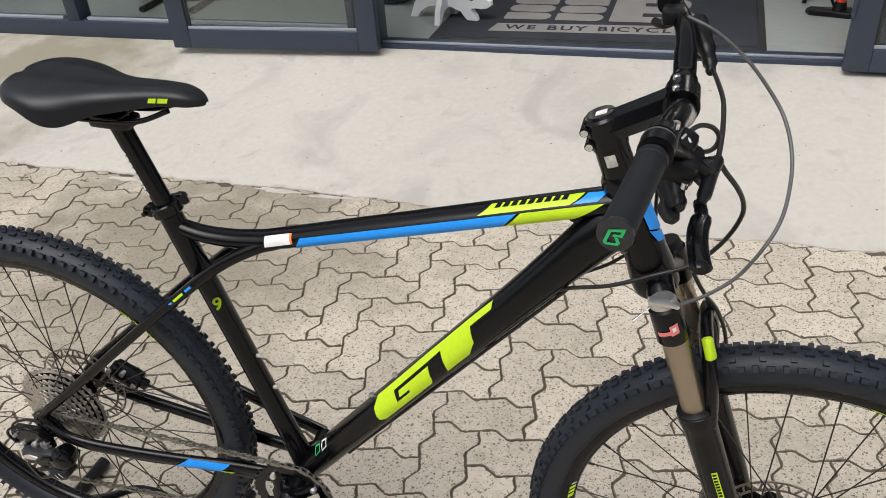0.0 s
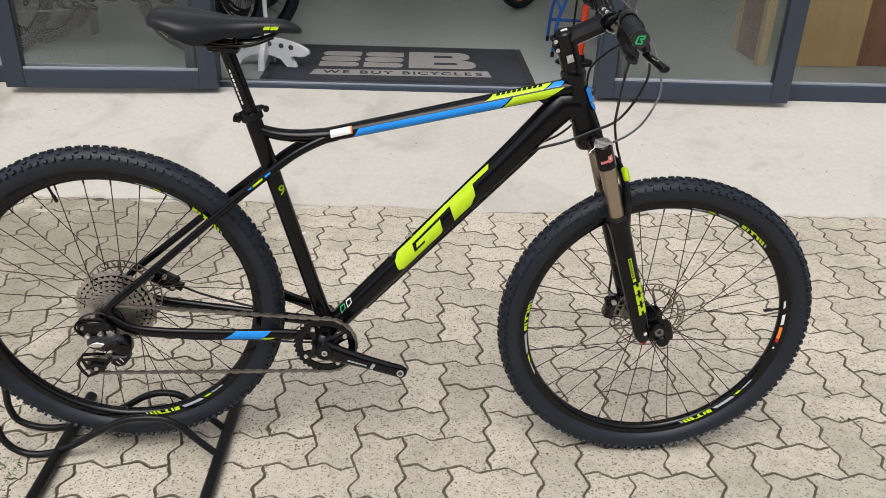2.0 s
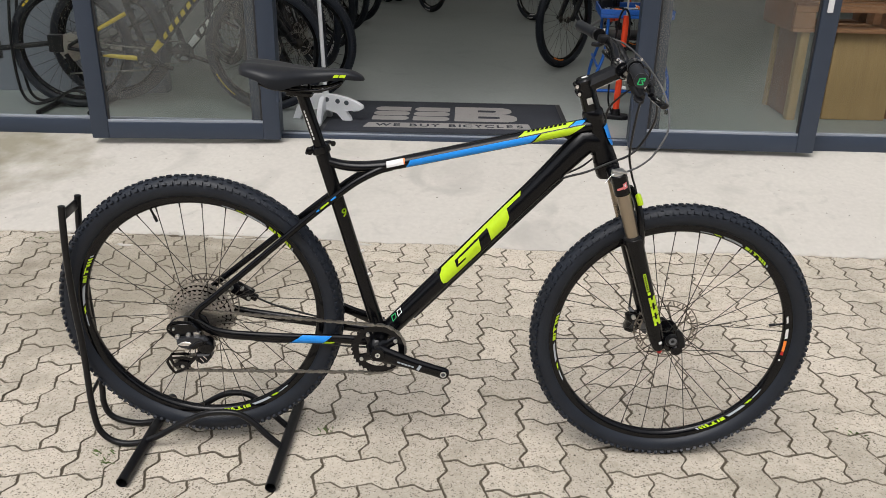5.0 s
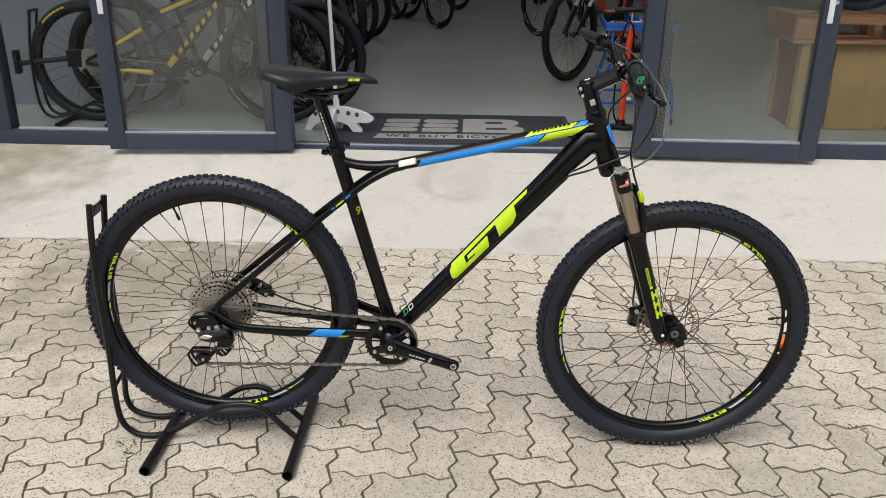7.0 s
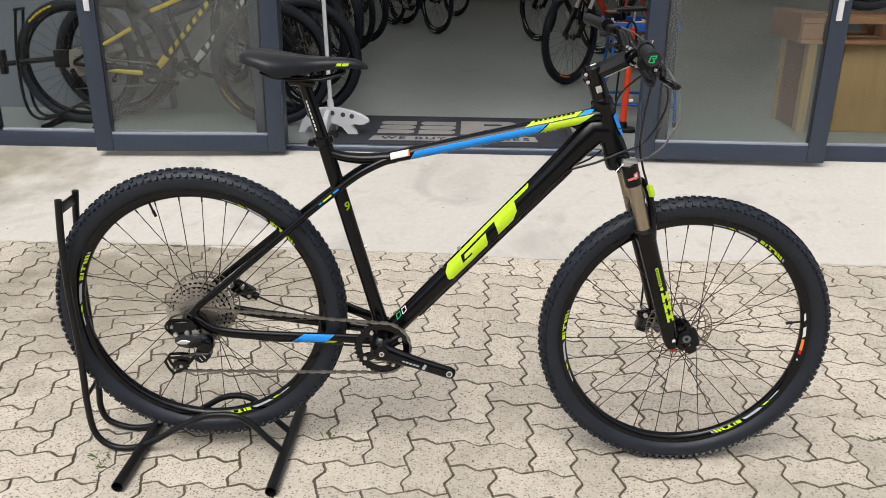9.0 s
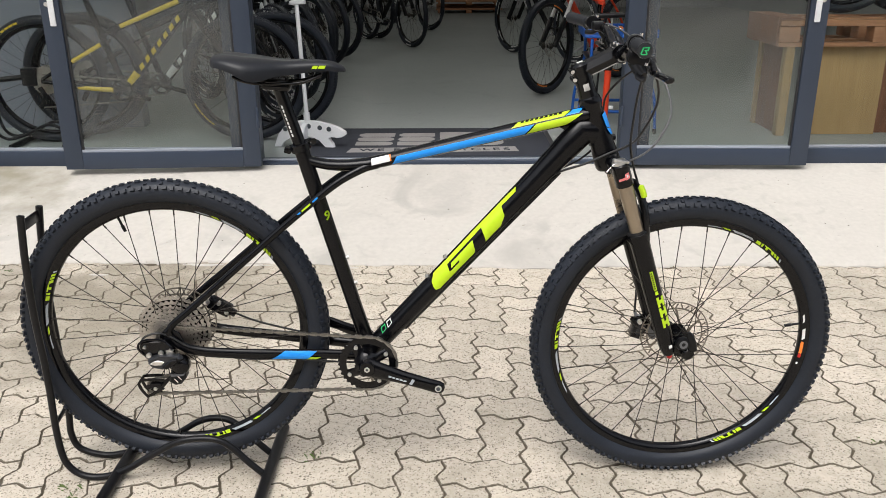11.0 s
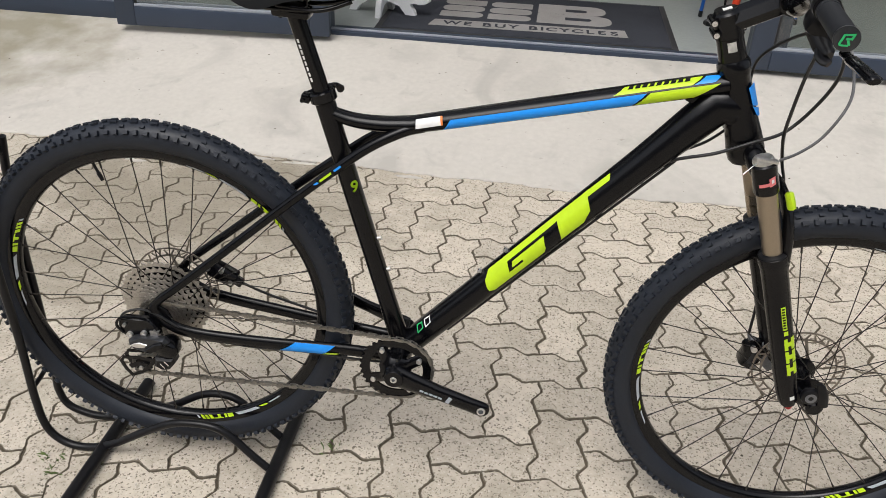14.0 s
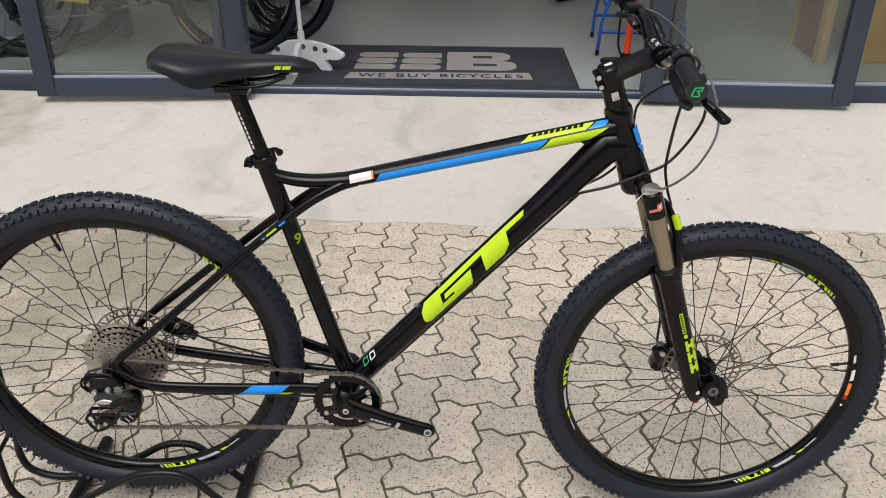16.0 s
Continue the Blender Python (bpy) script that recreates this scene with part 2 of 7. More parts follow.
M = dict(
    paver=add_moss(paver_material(), (-0.95, 1.10, 0.0), 0.70, (0.19, 0.168, 0.125), 0.70),
    paver_edge=mat("grimy_stone_edge", (0.24, 0.207, 0.160), 0.95, col2=(0.115, 0.099, 0.073), big=14, fine=90, bump=0.5, dist=0.003, spec=0.2),
    joint=mat("joint_sand", (0.135, 0.111, 0.078), 0.95, col2=(0.065, 0.054, 0.039), big=4, fine=200, bump=0.6, dist=0.004, spec=0.2),
    apron=add_moss(stained("cement_screed", (0.53, 0.50, 0.45), (0.37, 0.35, 0.315), (0.18, 0.155, 0.12)), (-2.35, 2.25, 0.15), 0.60, (0.20, 0.18, 0.12)),
    alu=mat("powder_coated_aluminium", (0.028, 0.040, 0.064), 0.42, var=0.08, big=2, fine=300, bump=0.05, dist=0.0005),
    seal=mat("rubber_seal", (0.02, 0.02, 0.022), 0.6),
    bead=mat("glazing_bead", (0.35, 0.38, 0.43), 0.4, 0.3),
    glass=glass_material("window_glass", 0.003, 1.15),
    glass_hazy=glass_material("hazy_door_glass", 0.065, 1.40),
    dark_alloy=mat("dark_polished_alloy", (0.045, 0.047, 0.052), 0.32, 0.6, var=0.2, big=20, fine=300, bump=0.05),
    floor=stained("epoxy_floor", (0.30, 0.325, 0.31), (0.24, 0.26, 0.25), (0.10, 0.10, 0.095), 0.34),
    wall=mat("painted_plaster", (0.62, 0.63, 0.63), 0.8, var=0.07, big=2, fine=60, bump=0.2),
    wall_grey=mat("grey_plaster", (0.17, 0.185, 0.215), 0.8, var=0.09, big=2, fine=60, bump=0.2),
    lamp=mat("lamp_housing", (0.7, 0.7, 0.7), 0.5),
    wall_out=mat("rendered_wall", (0.55, 0.53, 0.5), 0.9, var=0.08, big=1.5, fine=60, bump=0.3),
    wall_unseen=mat("unseen_wall_dark_plaster", (0.11, 0.105, 0.10), 0.9, var=0.15, big=1.2, fine=40, bump=0.3),
    ceil=mat("ceiling_board", (0.75, 0.75, 0.74), 0.9),
    black_paint=mat("satin_black_paint", (0.0022, 0.0023, 0.0032), 0.24, var=0.2, big=8, fine=500, bump=0.02, rvar=0.05, spec=0.28),
    black_metal=mat("anodised_black", (0.0025, 0.0026, 0.0034), 0.17, 0.0, var=0.2, fine=400, bump=0.04, spec=0.32),
    black_plastic=mat("black_plastic", (0.005, 0.005, 0.006), 0.38, fine=300, bump=0.1, dist=0.0005, spec=0.28),
    rubber=mat("tyre_rubber", (0.0120, 0.0155, 0.0230), 0.48, var=0.25, big=12, fine=300, bump=0.2, dist=0.0006, spec=0.35),
    grip=mat("grip_foam", (0.010, 0.0115, 0.015), 0.6, fine=600, bump=0.3, dist=0.0005, spec=0.3),
    saddle=mat("saddle_vinyl", (0.006, 0.007, 0.0095), 0.42, var=0.15, big=10, fine=450, bump=0.25, dist=0.0004, spec=0.38),
    lime=mat("lime_decal", (0.50, 0.72, 0.012), 0.4, var=0.05, bump=0.0),
    blue=mat("blue_decal", (0.010, 0.28, 0.86), 0.35, var=0.05, bump=0.0),
    white=mat("white_decal", (0.75, 0.74, 0.72), 0.5, var=0.06, bump=0.0),
    green=mat("green_mark", (0.02, 0.42, 0.13), 0.45, var=0.05, bump=0.0),
    orange=mat("orange_mark", (0.85, 0.22, 0.03), 0.5, var=0.05, bump=0.0),
    pink=mat("pink_decal", (0.75, 0.2, 0.2), 0.5, var=0.05, bump=0.0),
    silver_print=mat("silver_print", (0.52, 0.52, 0.50), 0.35, 0.4, var=0.25, big=60, bump=0.0),
    grey_decal=mat("grey_decal", (0.38, 0.41, 0.44), 0.4, var=0.1, bump=0.0),
    steel=mat("bright_steel", (0.70, 0.69, 0.67), 0.36, 0.95, var=0.15, big=20, fine=400, bump=0.05),
    rotor=mat("worn_rotor_steel", (0.30, 0.265, 0.225), 0.45, 0.8, var=0.3, big=25, fine=400, bump=0.1),
    grey_alloy=mat("cast_grey_alloy", (0.16, 0.165, 0.175), 0.42, 0.5, var=0.25, big=30, fine=300, bump=0.2, dist=0.0006),
    cog=mat("cassette_steel", (0.48, 0.455, 0.42), 0.36, 0.95, var=0.3, big=25, fine=400, bump=0.1),
    chain=mat("chain_steel", (0.24, 0.228, 0.205), 0.40, 0.85, var=0.4, big=40, fine=300, bump=0.1),
    stanchion=mat("stanchion_bronze", (0.35, 0.29, 0.22), 0.26, 0.85, var=0.08, big=4, fine=500, bump=0.02),
    chrome=mat("chrome", (0.72, 0.72, 0.74), 0.16, 1.0, var=0.05, bump=0.0),
    redano=mat("red_anodised", (0.55, 0.03, 0.03), 0.3, 0.6, var=0.1, bump=0.0),
    cable=mat("cable_housing", (0.012, 0.012, 0.012), 0.4, var=0.2, bump=0.0),
    cable_grey=mat("grey_cable_housing", (0.09, 0.09, 0.09), 0.35, var=0.2, bump=0.0),
    stand=mat("stand_paint", (0.007, 0.007, 0.008), 0.36, var=0.3, big=10, fine=200, bump=0.1, dist=0.0008, spec=0.3),
    spoke=mat("black_spoke", (0.034, 0.029, 0.024), 0.4, 0.5, var=0.2, bump=0.0),
    mat_dark=mat("mat_pile", (0.040, 0.043, 0.052), 0.95, var=0.25, big=6, fine=350, bump=0.6, dist=0.003, spec=0.1),
    mat_light=mat("mat_print", (0.27, 0.258, 0.25), 0.95, var=0.15, big=6, fine=350, bump=0.6, dist=0.003, spec=0.1),
    white_plastic=mat("white_plastic", (0.74, 0.75, 0.76), 0.4, var=0.05, bump=0.05),
    dark_hole=mat("dark_cap", (0.06, 0.07, 0.08), 0.5),
    yellow=mat("yellow_paint", (0.62, 0.44, 0.02), 0.35, var=0.05, bump=0.0),
    silver=mat("silver_paint", (0.42, 0.43, 0.44), 0.35, 0.3, var=0.06, bump=0.0),
    red=mat("red_paint", (0.70, 0.055, 0.015), 0.35, var=0.06, bump=0.0),
    blue_steel=mat("blue_steel", (0.012, 0.10, 0.42), 0.4, var=0.1, bump=0.02),
    pine=wood("pine_board", (0.45, 0.30, 0.14), (0.36, 0.23, 0.10)),
    brown_wood=wood("brown_board", (0.24, 0.105, 0.055), (0.15, 0.062, 0.032)),
    pallet=wood("pallet_board", (0.40, 0.20, 0.10), (0.27, 0.125, 0.06), stretch=(0.08, 1, 1)),
    grit=mat("dark_grit", (0.09, 0.075, 0.055), 0.9, var=0.5, big=9),
    moss=mat("weed_green", (0.09, 0.13, 0.035), 0.8, var=0.3),
)


# ---- mesh helpers ----
def mesh_of(name, bm, material, smooth=True):
    me = bpy.data.meshes.new(name)
    bmesh.ops.recalc_face_normals(bm, faces=bm.faces[:])
    bm.to_mesh(me)
    bm.free()
    if smooth:
        me.polygons.foreach_set("use_smooth", [True] * len(me.polygons))
        me.set_sharp_from_angle(angle=radians(38))
    me.materials.append(material)
    return me


def part(name, bm, material, parent=None, label="", smooth=True):
    """Links a bmesh as one mesh object, under a thing or a part."""
    ob = new(name, mesh_of(name, bm, material, smooth))
    if parent is not None:
        ob.parent = parent
    return tagged(ob, label)


def same(name, me, parent, m, label=""):
    """One more object on a mesh that exists."""
    ob = new(name, me)
    ob.parent = parent
    ob.matrix_basis = m
    return tagged(ob, label)


def thing(name, label, category, group="", kind=""):
    return tagged(new(name), label, category, group, kind)


def curve_points(pts, n=8):
    """Catmull-Rom through the points."""
    p = [Vector(q) for q in pts]
    p = [p[0] * 2 - p[1]] + p + [p[-1] * 2 - p[-2]]
    out = []
    for i in range(1, len(p) - 2):
        a, b, c, d = p[i - 1:i + 3]
        for k in range(n):
            t = k / n
            out.append(0.5 * (2 * b + (c - a) * t + (2 * a - 5 * b + 4 * c - d) * t * t + (3 * b - a - 3 * c + d) * t ** 3))
    out.append(p[-2])
    return out


def tube(bm, pts, r, seg=12, rb=None, caps=True):
    """Sweeps an ellipse along points. r: half-width in the plane of the bend, rb: across it; numbers or lists."""
    pts = [Vector(p) for p in pts]
    n = len(pts)
    ra = r if isinstance(r, (list, tuple)) else [r] * n
    rb = ra if rb is None else (rb if isinstance(rb, (list, tuple)) else [rb] * n)
    rings, side = [], None
    for i, p in enumerate(pts):
        d = (pts[min(i + 1, n - 1)] - pts[max(i - 1, 0)]).normalized()
        if side is None:
            ref = Vector((0, 1, 0)) if abs(d.y) < 0.9 else Vector((1, 0, 0))
            side = (ref - d * ref.dot(d)).normalized()
        else:
            side = (side - d * side.dot(d)).normalized()
        up = d.cross(side)
        rings.append([bm.verts.new(p + side * (rb[i] * math.cos(a)) + up * (ra[i] * math.sin(a))) for a in (2 * math.pi * k / seg for k in range(seg))])
    for a, b in zip(rings, rings[1:]):
        for k in range(seg):
            bm.faces.new((a[k], a[(k + 1) % seg], b[(k + 1) % seg], b[k]))
    if caps:
        bm.faces.new(rings[0])
        bm.faces.new(rings[-1])
    return bm


def lathe(bm, profile, c=(0, 0, 0), seg=32, closed=False):
    """Turns a profile of (radius, y) round the y axis through c."""
    c = Vector(c)
    rings = [[bm.verts.new(c + Vector((r * math.cos(a), y, r * math.sin(a)))) for a in (2 * math.pi * k / seg for k in range(seg))] for r, y in profile]
    pairs = list(zip(rings, rings[1:])) + ([(rings[-1], rings[0])] if closed else [])
    for a, b in pairs:
        for k in range(seg):
            bm.faces.new((a[k], a[(k + 1) % seg], b[(k + 1) % seg], b[k]))
    if not closed:
        bm.faces.new(rings[0])
        bm.faces.new(rings[-1])
    return bm


def box(bm, c, size, bevel=0.0, m=None):
    r = bmesh.ops.create_cube(bm, size=1.0)
    vs = r["verts"]
    bmesh.ops.scale(bm, vec=size, verts=vs)
    if bevel:
        es = list({e for v in vs for e in v.link_edges})
        g = bmesh.ops.bevel(bm, geom=es, offset=bevel, segments=2, affect="EDGES", profile=0.5)
        vs = list({v for f in g["faces"] for v in f.verts} | {v for v in vs if v.is_valid})
    mm = Matrix.Translation(c) @ (m if m is not None else Matrix())
    bmesh.ops.transform(bm, matrix=mm, verts=vs)
    return bm


def plate(bm, outline, y0, y1, bevel=0.0):
    """An outline in x, z pushed out from y0 to y1."""
    a = [bm.verts.new((x, y0, z)) for x, z in outline]
    b = [bm.verts.new((x, y1, z)) for x, z in outline]
    bm.faces.new(a)
    bm.faces.new(b)
    n = len(a)
    es = []
    for k in range(n):
        bm.faces.new((a[k], a[(k + 1) % n], b[(k + 1) % n], b[k]))
    if bevel:
        rim = [e for v in a + b for e in v.link_edges if (e.verts[0] in a) == (e.verts[1] in a)]
        bmesh.ops.bevel(bm, geom=list(set(rim)), offset=bevel, segments=1, affect="EDGES")
    return bm


def rod(bm, a, b, r, seg=12):
    return tube(bm, [a, b], r, seg)


def ring_patch(bm, c, r0, r1, a0, a1, y, n=14, slant=0.0):
    """A flat band of a ring facing -y, between two angles in degrees."""
    va, vb = [], []
    for k in range(n + 1):
        a = radians(a0 + (a1 - a0) * k / n)
        b = a + radians(slant)
        va.append(bm.verts.new((c[0] + r0 * math.cos(a), y, c[2] + r0 * math.sin(a))))
        vb.append(bm.verts.new((c[0] + r1 * math.cos(b), y, c[2] + r1 * math.sin(b))))
    for k in range(n):
        bm.faces.new((va[k], va[k + 1], vb[k + 1], vb[k]))
    return bm


def skin_quads(bm, quads, p0, p1, a, b, lift=0.0006, n=16, m=6, y0=0.0):
    """Patches on the near side of a straight oval tube. Each quad: four corners (along, across) in metres and parts of the half-height."""
    p0, p1 = Vector(p0), Vector(p1)
    d = (p1 - p0).normalized()
    up = Vector((-d.z, 0, d.x))
    L = (p1 - p0).length
    for q in quads:
        grid = []
        for i in range(n + 1):
            row = []
            for j in range(m + 1):
                u, v = i / n, j / m
                s = (q[0][0] * (1 - u) + q[1][0] * u) * (1 - v) + (q[3][0] * (1 - u) + q[2][0] * u) * v
                w = (q[0][1] * (1 - u) + q[1][1] * u) * (1 - v) + (q[3][1] * (1 - u) + q[2][1] * u) * v
                t = max(0, min(1, s / L))
                aa, bb = a[0] + (a[1] - a[0]) * t + lift, b[0] + (b[1] - b[0]) * t + lift
                w = max(-1, min(1, w))
                p = p0 + d * s + up * (w * aa)
                row.append(bm.verts.new((p.x, y0 - bb * math.sqrt(max(0, 1 - w * w)), p.z)))
            grid.append(row)
        for i in range(n):
            for j in range(m):
                bm.faces.new((grid[i][j], grid[i + 1][j], grid[i + 1][j + 1], grid[i][j + 1]))
    return bm


def wall_with_hole(name, x0, x1, y0, y1, z0, z1, material):
    bm = bmesh.new()
    box(bm, ((x0 + x1) / 2, (y0 + y1) / 2, (z0 + z1) / 2), (x1 - x0, y1 - y0, z1 - z0))
    return tagged(part(name, bm, material, smooth=False), kind="structure")


def emitter(name, col, strength):
    m = bpy.data.materials.new(name)
    m.use_nodes = True
    p = m.node_tree.nodes["Principled BSDF"]
    p.inputs["Emission Color"].default_value = (*col, 1)
    p.inputs["Emission Strength"].default_value = strength
    return m


def bars(name, spans, material, parent, label, p0, p1, a, b, lift=0.0008, n=3, m=3, y0=0.0):
    """Printed bars on a tube, each a piece of its own."""
    for q in spans:
        bm = bmesh.new()
        skin_quads(bm, [q], p0, p1, a, b, lift, n, m, y0)
        part(name, bm, material, parent, label)


# ---- setting: paving, apron, shopfront, shop ----
CELL, PX, PY = 0.1075, 0.175, 0.336
APRON_Y, FACE_Y, FLOOR_Z = 1.410, 2.37, 0.175


def ground_z(x, y):
    """The paving sags a little under the front wheel."""
    t = max(0.0, min(1.0, (x - 0.1) / 0.6))
    return -0.021 * t * t * (3 - 2 * t)


def apron_z(y):
    t = max(0.0, min(1.0, (y - APRON_Y) / (FACE_Y - APRON_Y)))
    return 0.006 + 0.182 * t


bm = bmesh.new()
xs = [-300, -40, -8] + [-5 + 0.1 * k for k in range(101)] + [8, 40, 300]
ys = [-300, -40, -8] + [-4 + 0.25 * k for k in range(22)] + [1.42, 40, 300]
gv = [[bm.verts.new((x, y, ground_z(x, y) - 0.0034)) for y in ys] for x in xs]
for i in range(len(xs) - 1):
    for j in range(len(ys) - 1):
        bm.faces.new((gv[i][j], gv[i + 1][j], gv[i + 1][j + 1], gv[i][j + 1]))
bm.faces.ensure_lookup_table()
for f in bm.faces:
    c = f.calc_center_median()
    # unseen ground past the laid field takes the stone colour for glass reflections
    if c.y < -4.25 or c.x < -5 or c.x > 5:
        f.material_index = 1
ground = tagged(part("ground", bm, M["joint"]), "sandy bed of the forecourt paving, running out to the distance", "ground", kind="structure")
ground.data.materials.append(M["paver"])  # stone colour for the unseen far ground

# cement ramp up to the shop, with a ragged feathered front edge
bm = bmesh.new()
rows = []
nx = 1000
for i in range(nx + 1):
    x = -6 + 12 * i / nx
    e = float(np.interp(x, (-1.3, -0.7, -0.1, 0.45, 0.9, 1.8), (1.425, 1.430, 1.390, 1.392, 1.425, 1.418)))
    e += 0.010 * noise.noise((x * 4.1, 0.3, 0)) + 0.014 * noise.noise((x * 11.0, 1.7, 0)) + 0.009 * noise.noise((x * 31.0, 4.1, 0)) + 0.006 * noise.noise((x * 70.0, 8.3, 0))
    gz = ground_z(x, e)
    row = [bm.verts.new((x, e, gz - 0.02)), bm.verts.new((x, e + 0.002, gz + 0.0022 + 0.0015 * noise.noise((x * 40.0, 2.2, 0))))]
    for y in [e + 0.008, e + 0.03] + [e + (FACE_Y + 0.12 - e) * k / 14 for k in range(1, 15)]:
        t = max(0.0, min(1.0, (y - e) / 0.35))
        row.append(bm.verts.new((x, y, apron_z(y) - 0.0025 * (1 - t) + gz * (1 - t) + 0.004 * t * noise.noise((x * 1.3, y * 1.7, 2.0)))))
    rows.append(row)
for a, b in zip(rows, rows[1:]):
    for k in range(len(a) - 1):
        bm.faces.new((a[k], b[k], b[k + 1], a[k + 1]))
tagged(part("pavement", bm, M["apron"]), "pale stained cement ramp in front of the shop", "pavement", kind="structure")

# smears of spilt cement on the first row of stones
srng = random.Random(5)
for k, (cx, cy, rx, ry) in enumerate(((-0.62, 1.398, 0.070, 0.010), (-0.83, 1.410, 0.090, 0.014), (-0.22, 1.372, 0.060, 0.008), (-1.45, 1.390, 0.060, 0.014), (-1.22, 1.300, 0.040, 0.010))):
    bm = bmesh.new()
    ph = srng.uniform(0, 9)
    ring_ = []
    for q in range(28):
        a = 2 * math.pi * q / 28
        f = 1 + 0.75 * noise.noise((math.cos(a) * 1.6 + ph, math.sin(a) * 1.6, ph))
        ring_.append((cx + rx * f * math.cos(a), cy + ry * f * math.sin(a)))
    low = [bm.verts.new((x, y, -0.001)) for x, y in ring_]
    high = [bm.verts.new((cx + (x - cx) * 0.86, cy + (y - cy) * 0.80, 0.0026)) for x, y in ring_]
    bm.faces.new(high)
    for q in range(28):
        bm.faces.new((low[q], low[(q + 1) % 28], high[(q + 1) % 28], high[q]))
    part("cement_smear", bm, M["apron"], ground, "pale smear of spilt cement")

# shell of the shop
bm = bmesh.new()
box(bm, (0, 8.9, FLOOR_Z - 0.1), (11.6, 13.0, 0.2))
tagged(part("floor", bm, M["floor"], smooth=False), "worn grey-green painted shop floor", "floor", kind="structure")
bm = bmesh.new()
box(bm, (0, 8.9, 3.05), (12, 13.2, 0.14))
tagged(part("ceiling", bm, M["ceil"], smooth=False), "plain grey shop ceiling", "ceiling", kind="structure")
wall_with_hole("wall_back", -6, 6, 15.3, 15.5, 0.0, 3.0, M["wall"])
wall_with_hole("wall_west", -6, -5.8, 2.4, 15.3, 0.0, 3.0, M["wall"])
wall_with_hole("wall_east", 5.8, 6, 2.4, 15.3, 0.0, 3.0, M["wall"])
wall_with_hole("wall_over_shopfront", -6, 6, 2.38, 2.58, 2.90, 4.2, M["wall_out"])
wall_with_hole("wall_front_west", -6, -4.6, 2.38, 2.58, 0.0, 2.90, M["wall_out"])
wall_with_hole("wall_front_east", 4.6, 6, 2.38, 2.58, 0.0, 2.90, M["wall_out"])
# unseen plain wall added behind the viewer, dark to deepen reflections
wall_with_hole("wall_across_yard", -40, 40, -17.3, -17.0, 0.0, 8.0, M["wall_unseen"])
wall_with_hole("partition", -5.8, -1.75, 3.43, 3.55, FLOOR_Z, 2.98, M["wall_grey"])


def bar(name, x0, x1, y0, y1, z0, z1, parent, material, label="", bevel=0.004):
    bm = bmesh.new()
    box(bm, ((x0 + x1) / 2, (y0 + y1) / 2, (z0 + z1) / 2), (x1 - x0, y1 - y0, z1 - z0), bevel)
    return part(name, bm, material, parent, label)


def fixed_window(name, x0, x1, mullions, label):
    w = thing(name, label, "window", kind="structure")
    y0, y1 = FACE_Y, FACE_Y + 0.09
    zb = 0.178
    bar("sill", x0, x1, y0, y1, zb, zb + 0.085, w, M["alu"])
    bar("head", x0, x1, y0, y1, 2.82, 2.90, w, M["alu"])
    edges = [x0] + list(mullions) + [x1]
    for k, x in enumerate(edges):
        a = x if k == 0 else (x - 0.07 if k == len(edges) - 1 else x - 0.035)
        bar("mullion", a, a + 0.07, y0, y1, zb + 0.085, 2.82, w, M["alu"])
    for a, b in zip(edges, edges[1:]):
        bar("glazing_bead", a + 0.07, b - 0.07, y0 + 0.012, y0 + 0.028, zb + 0.085, zb + 0.10, w, M["bead"], "pale glazing strip along the sill", 0.002)
        p = bar("pane", a + 0.03, b - 0.03, y0 + 0.042, y0 + 0.048, zb + 0.085, 2.82, w, M["glass"], "clear glass pane", 0)
        p.visible_shadow = False
    return w


JL, JR = -0.772, 1.082
fixed_window("window_1", -4.6, JL - 0.075, (-2.355,), "dark blue-grey aluminium shop window beside the entrance")
fixed_window("window_2", JR + 0.075, 4.6, (2.62,), "dark blue-grey aluminium shop window beside the entrance")

entry = thing("entrance_frame", "dark blue-grey aluminium frame of the shop entrance", "door frame", kind="structure")
bar("jamb", JL - 0.07, JL, FACE_Y - 0.005, FACE_Y + 0.10, 0.178, 2.82, entry, M["alu"])
bar("jamb", JR, JR + 0.07, FACE_Y - 0.005, FACE_Y + 0.10, 0.178, 2.82, entry, M["alu"])
bar("head", JL - 0.07, JR + 0.07, FACE_Y - 0.005, FACE_Y + 0.10, 2.82, 2.90, entry, M["alu"])
bar("transom", JL, JR, FACE_Y - 0.005, FACE_Y + 0.10, 2.33, 2.40, entry, M["alu"])
p = bar("pane", JL, JR, FACE_Y + 0.042, FACE_Y + 0.048, 2.40, 2.82, entry, M["glass"], "clear glass pane", 0)
p.visible_shadow = False
bar("threshold", JL, JR, FACE_Y + 0.005, FACE_Y + 0.105, 0.165, 0.203, entry, M["alu"], "scuffed metal threshold strip")
bar("track", JL, JR, FACE_Y + 0.028, FACE_Y + 0.040, 0.2025, 0.212, entry, M["bead"], "worn bright ridge of the threshold", 0.002)


